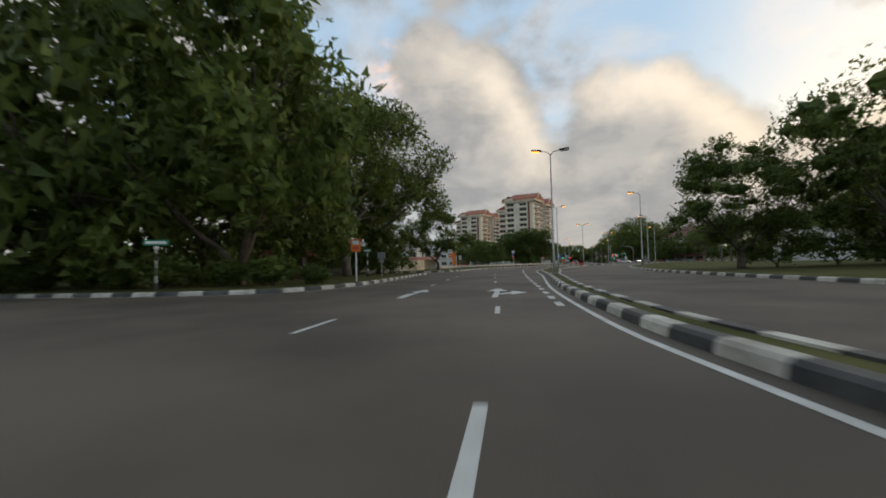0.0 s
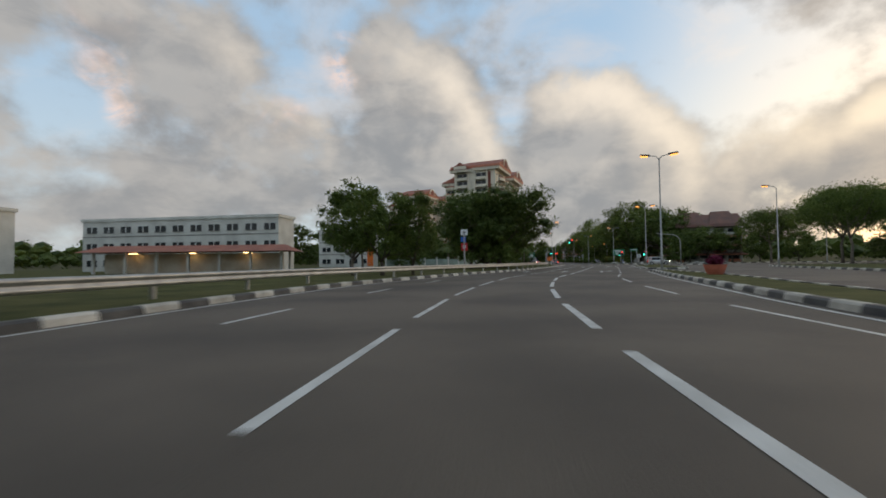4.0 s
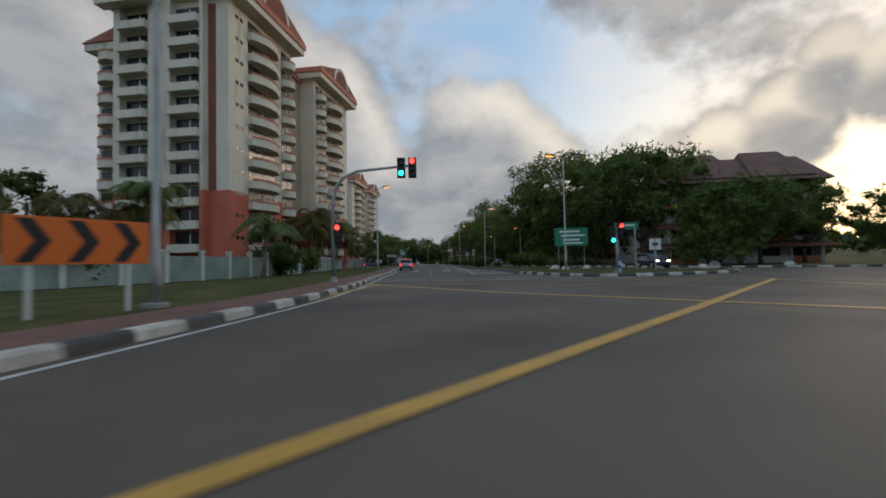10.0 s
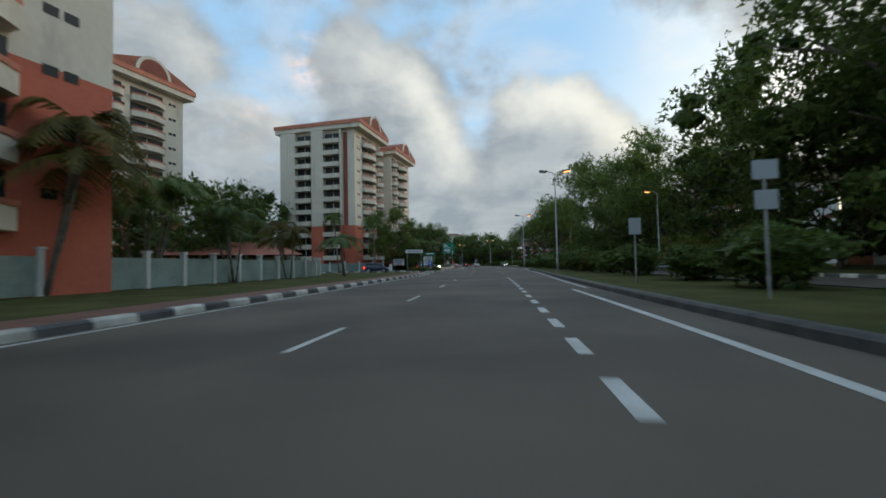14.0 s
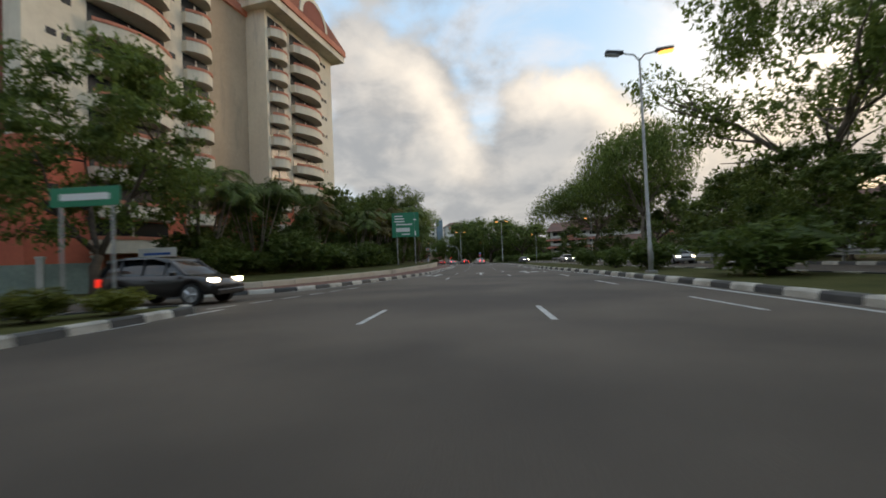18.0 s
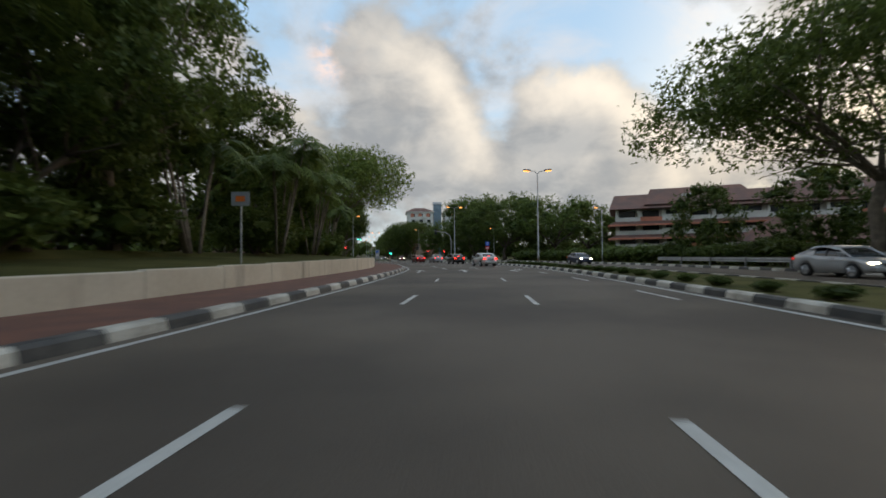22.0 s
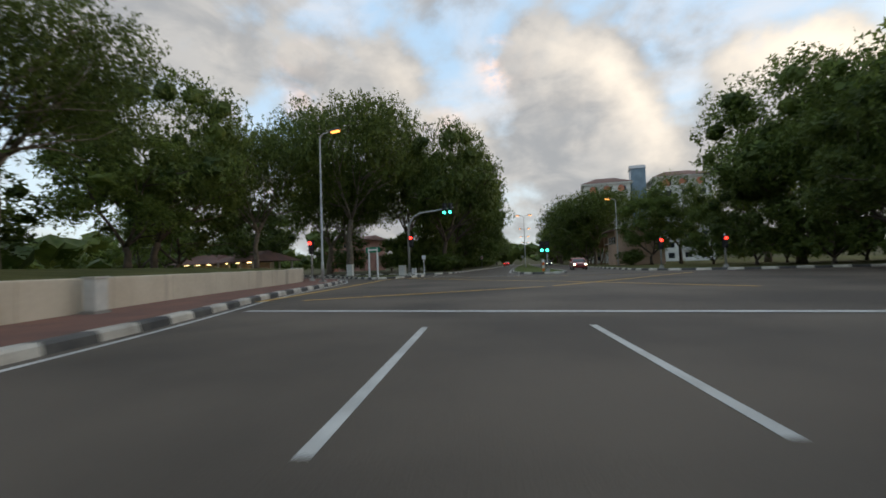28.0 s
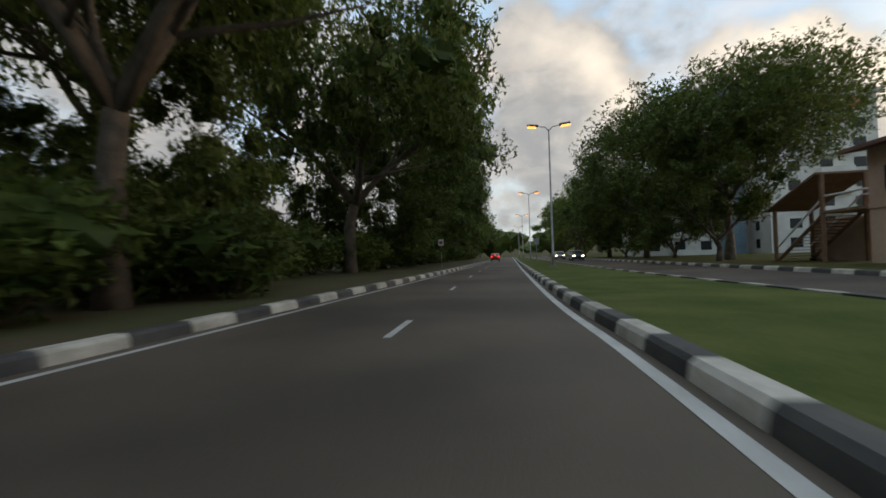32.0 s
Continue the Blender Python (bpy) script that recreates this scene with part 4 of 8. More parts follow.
def tree_template(seed, height, radius, base, leaves, leaf, mat, bark=BARK, flat=0.55, blobs=26, lean=0.0, forks=3, gap=0.0, trunk_r=None, low=-0.75, core=0.52):
    """A tapered trunk with limbs, and a crown of leaf sprays gathered in uneven clumps round the limbs' ends."""
    rng = np.random.default_rng(seed)
    root = thing("tree", "broad-leaved tree with a dense crown", "tree")
    bm = bmesh.new()
    r = trunk_r or height * 0.022
    fork_z = height * base
    trunk = [Vector((0, 0, -0.3)), Vector((0.02, 0.03, fork_z * 0.35)), Vector((lean * 0.5 * fork_z, rng.normal() * 0.05 * fork_z, fork_z * 0.7)), Vector((lean * fork_z, rng.normal() * 0.08 * fork_z, fork_z))]
    tube(bm, trunk, [r * 1.45, r * 1.05, r * 0.95, r * 0.85], 9)
    tips = []
    crown_mid = height * (base + 1) / 2 + height * 0.05
    crown_h = height * (1 - base) / 2
    for k in range(forks):
        a = 2 * math.pi * (k + rng.uniform(-0.25, 0.25)) / forks
        rise = rng.uniform(0.7, 1.5)
        main = limb(bm, rng, trunk[-1], (math.cos(a), math.sin(a), rise), height * (1 - base) * rng.uniform(0.55, 0.8), r * 0.62)
        tips += main[3:]
        for q in main[1:5]:
            for _ in range(2):
                b = a + rng.uniform(-1.3, 1.3)
                sub = limb(bm, rng, q, (math.cos(b), math.sin(b), rng.uniform(0.1, 0.9)), radius * rng.uniform(0.45, 0.85), r * 0.28, steps=4)
                tips += sub[2:]
    part("trunk", bm, bark, root, "grey-brown trunk with spreading limbs", True)
    centres = []
    for k in range(blobs):
        a, u = rng.uniform(0, 2 * math.pi), rng.uniform(0.25, 1) ** 0.6
        v = rng.uniform(low, 1.0)
        rr = radius * u * math.sqrt(max(0.12, 1 - (max(v, 0) ** 2) * (1 - 0.25 * flat)))
        centres.append((trunk[-1].x + rr * math.cos(a), trunk[-1].y + rr * math.sin(a), crown_mid + crown_h * v * (1 - 0.25 * flat), radius * rng.uniform(0.22, 0.38)))
    for q in tips[:: max(1, len(tips) // 14)]:
        centres.append((q.x, q.y, q.z, radius * rng.uniform(0.18, 0.30)))
    pos, size = [], []
    weight = np.array([c[3] ** 2 for c in centres])
    counts = (weight / weight.sum() * leaves).astype(int)
    for (x, y, z, br), n in zip(centres, counts):
        d = rng.normal(size=(n, 3))
        d /= np.linalg.norm(d, axis=1)[:, None]
        rad = br * rng.uniform(0.15, 1.0, size=(n, 1)) ** 0.5
        p = d * rad * [1, 1, 0.72] + [x, y, z]
        stray = rng.random(n) < 0.015
        p[stray] += rng.normal(size=(stray.sum(), 3)) * br * 0.22
        pos.append(p)
        size.append(leaf * rng.uniform(0.6, 1.4, size=n))
    pos, size = np.concatenate(pos), np.concatenate(size)
    keep = pos[:, 2] > height * base * 0.55
    if gap:
        keep &= np.array([noise.noise(Vector(p) * 0.45 + Vector((seed, 0, 0))) > gap - 0.45 for p in pos])
    inner_masses = [(x, y, z, br * core * rng.uniform(0.7, 1.1)) for x, y, z, br in centres if rng.random() < (0.85 if not gap else 0.55)] if core else []
    me = leaf_mesh("crown", pos[keep], size[keep], mat, rng, cores=inner_masses)
    crown = new("crown", me)
    crown.parent = root
    crown["label"] = "dense green crown of small leaves"
    return root


def palm_template(seed, height, fronds, length, mat, stems=1, spread=0.0, bark=PALE_BARK, lean=0.12):
    rng = np.random.default_rng(seed)
    root = thing("palm", "slender palm with arching fronds", "palm")
    verts, faces = [], []
    for s in range(stems):
        h = height * rng.uniform(0.65, 1.0) if stems > 1 else height
        a = rng.uniform(0, 2 * math.pi)
        foot = Vector((spread * 0.25 * math.cos(a), spread * 0.25 * math.sin(a), -0.2))
        tip = Vector((spread * math.cos(a), spread * math.sin(a), h)) + Vector((rng.normal() * lean, rng.normal() * lean, 0)) * h * 0.4
        mid = (foot + tip) / 2 + Vector((foot - tip).cross(Vector((0, 0, 1)))) * 0.03
        bm = bmesh.new()
        rr = 0.11 if stems == 1 else 0.055
        tube(bm, [foot, foot.lerp(mid, 0.5), mid, mid.lerp(tip, 0.5), tip], [rr * 1.5, rr * 1.1, rr, rr * 0.9, rr * 0.8], 7)
        part("stem", bm, bark, root, "slender ringed stem", True)
        for k in range(fronds):
            b = 2 * math.pi * k / fronds + rng.uniform(-0.3, 0.3)
            tilt = rng.uniform(-0.2, 1.2)
            out = Vector((math.cos(b), math.sin(b), 0))
            flen = length * rng.uniform(0.8, 1.15)
            prev = tip
            rib = []
            for j in range(9):
                u = j / 8
                rib.append(tip + out * flen * (u - 0.16 * u * u * (1 + tilt)) + Vector((0, 0, flen * (tilt * u - (0.55 + 0.75 * tilt) * u * u))))
            for j in range(1, 9):
                d = (rib[j] - rib[j - 1]).normalized()
                side = d.cross(Vector((0, 0, 1))).normalized()
                for q in (0.0, 0.5):
                    base = rib[j - 1].lerp(rib[j], q)
                    ll = flen * 0.30 * math.sin(math.pi * min(0.97, (j - 1 + q) / 8 * 0.86 + 0.12))
                    for sg in (-1, 1):
                        tipp = base + side * sg * ll * 0.8 + d * ll * 0.55 - Vector((0, 0, ll * rng.uniform(0.25, 0.6)))
                        w = d * 0.075
                        i = len(verts)
                        verts += [tuple(base - w), tuple(base + w), tuple(tipp)]
                        faces.append((i, i + 1, i + 2))
                i = len(verts)
                verts += [tuple(rib[j - 1] - side * 0.025), tuple(rib[j - 1] + side * 0.025), tuple(rib[j])]
                faces.append((i, i + 1, i + 2))
    me = bpy.data.meshes.new("frond_crown")
    me.from_pydata(verts, [], faces)
    me.materials.append(mat)
    crown = new("frond_crown", me)
    crown.parent = root
    crown["label"] = "arching green fronds"
    return root


def bush_template(seed, radius, height, leaves, leaf, mat, name="bush", label="rounded leafy shrub"):
    rng = np.random.default_rng(seed)
    root = thing(name, label + " in a bed" if len(label.split()) < 4 else label, "shrub")
    bm = bmesh.new()
    for k in range(5):
        a = rng.uniform(0, 6.28)
        limb(bm, rng, (0, 0, -0.05), (math.cos(a) * 0.7, math.sin(a) * 0.7, 1), height * 0.75, 0.04, steps=3)
    part("woody_base", bm, BARK, root)
    n = leaves
    d = rng.normal(size=(n, 3))
    d /= np.linalg.norm(d, axis=1)[:, None]
    rad = rng.uniform(0.2, 1.0, size=(n, 1)) ** 0.35
    lump = np.array([[0.86 + 0.5 * noise.noise(Vector(v) * 1.8 + Vector((seed, 0, 0)))] for v in d])
    p = d * rad * lump * [radius, radius, height / 2] + [0, 0, height * 0.52]
    p = p[p[:, 2] > 0.03]
    inside = [(0, 0, height * 0.5, radius * 0.62), (radius * 0.3, radius * 0.2, height * 0.6, radius * 0.45), (-radius * 0.35, radius * 0.1, height * 0.45, radius * 0.42)]
    me = leaf_mesh("foliage", p, leaf * rng.uniform(0.6, 1.4, size=len(p)), mat, rng, cores=inside)
    fol = new("foliage", me)
    fol.parent = root
    return root


def tree_pair(kind, seed, height, radius, base, leaves, leaf, mat, bark=BARK, **more):
    """The tree as it stands near the road, and a plainer one of the same form for those far off."""
    far = dict(more)
    far["core"] = 0.42 if far.get("core", 0.45) else 0.34
    share = 0.24 if kind == "wall" else 0.45
    return {kind: tree_template(seed, height, radius, base, leaves, leaf, mat, bark, **more), kind + "_far": tree_template(seed, height, radius, base, int(leaves * share), leaf * (0.9 / share ** 0.5), mat, bark, **far)}


TEMPLATES = {
    **tree_pair("broad", 11, 14, 7.6, 0.20, 8200, 0.20, LEAF_DARK, flat=0.8, blobs=50, forks=4, core=0.37),
    **tree_pair("broad2", 12, 14, 7.2, 0.20, 7800, 0.20, LEAF_MID, flat=0.7, blobs=46, forks=4, gap=0.15, core=0.30),
    **tree_pair("round", 13, 12, 5.0, 0.14, 6800, 0.18, LEAF_DARK, flat=0.3, blobs=42, core=0.45),
    **tree_pair("round2", 14, 12, 4.6, 0.16, 6400, 0.18, LEAF_MID, flat=0.3, blobs=38, gap=0.15, core=0.38),
    **tree_pair("airy", 15, 12, 5.0, 0.24, 7400, 0.16, LEAF_MID, PALE_BARK, flat=0.5, blobs=36, gap=0.2, core=0.0),
    **tree_pair("rain", 16, 16, 11.0, 0.34, 17000, 0.21, LEAF_MID, PALE_BARK, flat=1.0, blobs=80, forks=5, gap=0.08, low=-0.4, core=0.0),
    **tree_pair("wall", 17, 13, 6.2, 0.05, 7000, 0.215, LEAF_DARK, flat=0.1, blobs=60, low=-0.95, core=0.48),
    "bare": tree_template(18, 7, 3.0, 0.30, 60, 0.10, LEAF_DRY, PALE_BARK, blobs=6, core=0),
    "palm": palm_template(21, 6.5, 15, 2.6, LEAF_MID),
    "palm_low": palm_template(22, 3.6, 14, 2.4, LEAF_LIGHT),
    "palm_clump": palm_template(23, 7.5, 8, 2.6, LEAF_LIGHT, stems=7, spread=1.5),
    "palm_clump2": palm_template(24, 6.0, 9, 2.5, LEAF_PALM, stems=5, spread=1.3),
    "bush": bush_template(31, 1.0, 1.5, 800, 0.10, LEAF_DARK),
    "bush_y": bush_template(32, 1.0, 1.5, 900, 0.085, LEAF_YELLOW, label="clipped yellow-green shrub"),
    "bush_l": bush_template(33, 1.2, 1.8, 800, 0.13, LEAF_LIGHT),
    "bush_m": bush_template(34, 0.8, 1.0, 500, 0.09, LEAF_PURPLE, label="magenta flowering shrub in a pot"),
}
for k, ob in enumerate(TEMPLATES.values()):
    ob.matrix_basis = at(-100 + 7 * k, 440 + 6 * (k % 3), 0, GRASS_Z)
TREE_H = dict(broad=14, broad2=14, round=12, round2=12, airy=12, rain=16, wall=13, bare=7, palm=6.5, palm_low=3.6, palm_clump=7.5, palm_clump2=6, bush=1.5, bush_y=1.5, bush_l=1.8, bush_m=1.0)
plant_rng = random.Random(5)


def plant(kind, x, y, h, wide=1.0, z=GRASS_Z, label="", group="", yaw=None):
    away = min((Vector((x, y)) - p).length for p in LANE[::6])
    ob = TEMPLATES[kind + "_far" if away > dict(rain=48, wall=15, airy=30, broad=27, broad2=27).get(kind, 22) + (12 if y > 440 else 0) and kind + "_far" in TEMPLATES else kind]
    s = h / TREE_H[kind]
    turn = plant_rng.uniform(0, 360) if yaw is None else yaw
    made = copy_thing(ob, pose(x, y, z, 0, 0, turn) @ Matrix.Diagonal((s * wide, s * wide, s, 1)))
    return tagged(made, label or LABELS[kind], "", group)


LABELS = dict(broad="broad dark green tree with a heavy crown", broad2="spreading green tree with gaps in its crown", round="rounded dense dark green tree", round2="rounded green tree with light gaps", airy="airy green tree with pale limbs",
              rain="wide umbrella-shaped rain tree with pale limbs", wall="dense dark tree leafy to the ground", bare="leafless pale tree with bent limbs", palm="single-stemmed palm with arching fronds", palm_low="low palm with broad arching fronds",
              palm_clump="clump of slender multi-stemmed palms", palm_clump2="clump of palms with yellowing fronds", bush="dark rounded leafy shrub", bush_y="clipped yellow-green rounded shrub", bush_l="loose light green shrub", bush_m="magenta flowering shrub in a tub")


# left of the first stretch: dense dark woodland edge
for kind, x, y, h, w in (("wall", -18, 31.5, 18, 0.8), ("wall", -25, 33, 23, 0.85), ("broad", -21, 40, 19, 0.7), ("wall", -33, 36, 21, 0.95), ("wall", -16.5, 42, 8.5, 0.9), ("round", -28, 48, 21, 1.0), ("wall", -44, 40, 15, 1.2),
                         ("airy", -14.5, 52, 19.5, 1.0), ("airy", -11.5, 60.5, 20.5, 0.95), ("broad2", -15.0, 60.0, 17, 0.7), ("wall", -10.8, 55.0, 5.0, 0.9), ("wall", -14, 58, 6.5, 1.0), ("round2", -20, 56, 15, 1.0), ("wall", -30, 60, 12, 1.2), ("bare", -11, 84, 8, 1.1), ("wall", -17, 80, 8, 1.0), ("wall", -10.5, 66, 6.5, 1.0), ("wall", -24, 70, 11, 1.2),
                         ("wall", -26, 82, 8, 1.2), ("airy", -11.0, 87.0, 12.0, 0.9), ("round", -2.6, 86.5, 12.0, 0.85), ("round", 8.5, 131, 10, 1.0), ("round2", 11.5, 112.6, 6.6, 1.05), ("round2", 13.9, 112.4, 6.2, 0.8), ("airy", 9.2, 113.0, 5.6, 0.9), ("broad", 29.8, 140.4, 12.0, 1.22), ("broad", 25.0, 138.5, 10.6, 0.95), ("wall", 27.0, 137.8, 10.0, 0.9),
                         ("round", 31.6, 143.0, 11.0, 1.0), ("wall", 27, 143, 7.5, 1.0), ("wall", 31.2, 141.5, 6.5, 0.7), ("wall", 33.0, 146.2, 6, 0.7), ("wall", 31.5, 152, 5.0, 1.0), ("wall", 18, 168, 6, 1.2), ("wall", 0, 230, 13, 1.3), ("wall", 20, 222, 12, 1.3), ("wall", 30, 232, 12, 1.2), ("wall", -16, 236, 14, 1.3), ("wall", -34, 240, 14, 1.3), ("wall", 11, 240, 14, 1.2), ("wall", -52, 236, 14, 1.3)):
    plant(kind, x, y, h, w, label="dark dense roadside tree with tangled undergrowth" if kind == "wall" else "", group="trees along the left verge")
for k in range(16):
    plant("bush_l" if k % 3 else "bush", -12.5 - 1.9 * k + plant_rng.uniform(-1, 1), 29 + plant_rng.uniform(-1, 3) + 0.2 * k, plant_rng.uniform(1.0, 2.2), 1.3, label="unkempt shrub at the edge of the wood")
# around the first tower
for kind, x, y, h, w in (("palm", 9.6, 151.8, 6.4, 1.5), ("palm_clump2", 38.0, 185.0, 6.2, 1.3), ("palm_clump2", 33.0, 180.5, 5.8, 1.3), ("palm_clump", 41.8, 191.0, 6.4, 1.3), ("palm_low", 29.0, 176.0, 4.4, 1.3), ("palm_clump2", 40, 196, 6.5, 1.2), ("palm_clump2", 46.5, 200, 6.2, 1.2), ("palm_clump", 35, 203, 6.8, 1.2), ("wall", 28, 200, 8.5, 1.2), ("wall", 20, 190, 8.5, 1.2), ("wall", 34, 193, 6.5, 1.2), ("wall", 41, 198, 5.5, 1.1), ("wall", 26, 182, 6.5, 1.2), ("palm_clump", 50.5, 199, 6.8, 1.0), ("palm_low", 57, 203, 4.6, 1.2), ("bush", 47, 193, 3.0, 1.2),
                         ("palm_clump2", 62.5, 224, 8.6, 1.1), ("palm_clump2", 66.5, 236, 9.4, 1.1), ("palm_clump", 69, 243, 8.6, 1.0), ("bush", 58.5, 208, 3.2, 1.2), ("bush_l", 61.5, 216.5, 2.8, 1.3), ("palm_clump2", 71.5, 250, 8.4, 1.1), ("palm_clump", 73, 257, 6.5, 1.2),
                         ("wall", 67.5, 281.5, 10.5, 1.0), ("wall", 71.5, 290.0, 9.5, 1.0), ("wall", 60, 262, 8, 1.2), ("wall", 66, 268, 8, 1.2), ("wall", 55, 275, 9, 1.3), ("palm_clump", 77, 262, 5.5, 1.2), ("palm_clump2", 80, 270, 5.5, 1.2), ("round", 72, 283, 8, 1.2), ("palm_low", 85, 274, 4, 1.2)):
    plant(kind, x, y, h, w, group="planting round the towers")
# around the second tower and along the bank
for kind, x, y, h, w in (("palm", 85.0, 313.8, 10.6, 0.72), ("palm", 91.8, 310.4, 9.9, 0.72), ("round2", 95.2, 315.6, 12.4, 0.95), ("wall", 70.5, 325.5, 14.5, 0.8), ("broad2", 62, 339, 19, 0.9), ("palm_clump", 98.8, 320, 6.4, 1.2), ("round", 102.5, 328, 6.4, 1.0), ("palm_clump", 101, 324, 5.6, 1.2), ("palm_clump2", 104.5, 334, 5.8, 1.2), ("round", 107, 344, 7, 1.0), ("wall", 98, 338, 6.5, 1.0),
                         ("palm_clump", 108.5, 341, 5.8, 1.2), ("palm_clump2", 110, 346, 6.2, 1.2), ("palm_clump", 111, 352, 6.8, 1.3), ("wall", 104, 352, 10, 1.1), ("round", 112.5, 361, 9.2, 0.95), ("palm_clump", 116, 360, 8.5, 1.2), ("palm_clump2", 113.5, 356.5, 8, 1.2), ("wall", 107, 364, 10, 1.1),
                         ("wall", 114, 371.5, 11, 0.9), ("round", 116.5, 366, 10.5, 0.9), ("airy", 117, 370, 13, 1.0), ("round", 113, 374, 13, 0.9), ("palm_clump", 119.5, 372, 7, 1.2), ("palm_clump", 121.8, 379, 7, 1.2), ("wall", 115, 384, 11, 1.1), ("round2", 119.5, 386, 12, 0.9), ("palm_clump", 123, 388, 6.5, 1.3), ("palm_clump", 123.6, 395, 6, 1.2), ("wall", 117, 396, 10, 1.0), ("wall", 113, 404, 9, 1.0), ("wall", 119.3, 405.0, 9.5, 0.8), ("airy", 116.5, 411, 9, 1.0), ("wall", 110, 420, 12, 1.0), ("wall", 114, 427, 9, 0.9), ("wall", 108, 432, 11, 1.1),
                         ("airy", 120.5, 401, 9, 1.0), ("rain", 123.6, 419.0, 14.6, 1.2), ("broad2", 118.4, 416.0, 9.5, 1.0), ("round2", 110, 412, 8.5, 1.1), ("wall", 106, 424, 9, 1.2), ("round", 112, 436, 12, 1.1), ("rain", 113.5, 445, 11.5, 0.7), ("wall", 104, 440, 9, 1.3), ("wall", 96, 452, 8, 1.4), ("round2", 104, 460, 11, 1.1)):
    bank_z = 1.55
    plant(kind, x, y, h, w, z=bank_z if y > 318 else GRASS_Z, group="trees on the bank")
for k in range(30):
    i = 20 + k * 5
    q = shifted(KERB_L3, 8 + plant_rng.uniform(-1.2, 3.5))[min(i + 14, len(KERB_L3) - 1)]
    if q.x > 98 and q.y < 412:
        plant(plant_rng.choice(("bush", "bush_l")), q.x, q.y, plant_rng.uniform(1.4, 3.2), 1.3, z=1.25, label="dark shrub on the bank", group="shrubs on the bank")
for k, q in enumerate(shifted([p for p in KERB_L3 if p.x > 104 and p.y < 352], 8.4)[::2]):
    plant("bush_l" if k % 3 == 0 else "bush", q.x, q.y, plant_rng.uniform(1.3, 2.4), 1.5, z=0.85, label="dark shrub at the foot of the palms", group="shrubs on the bank")
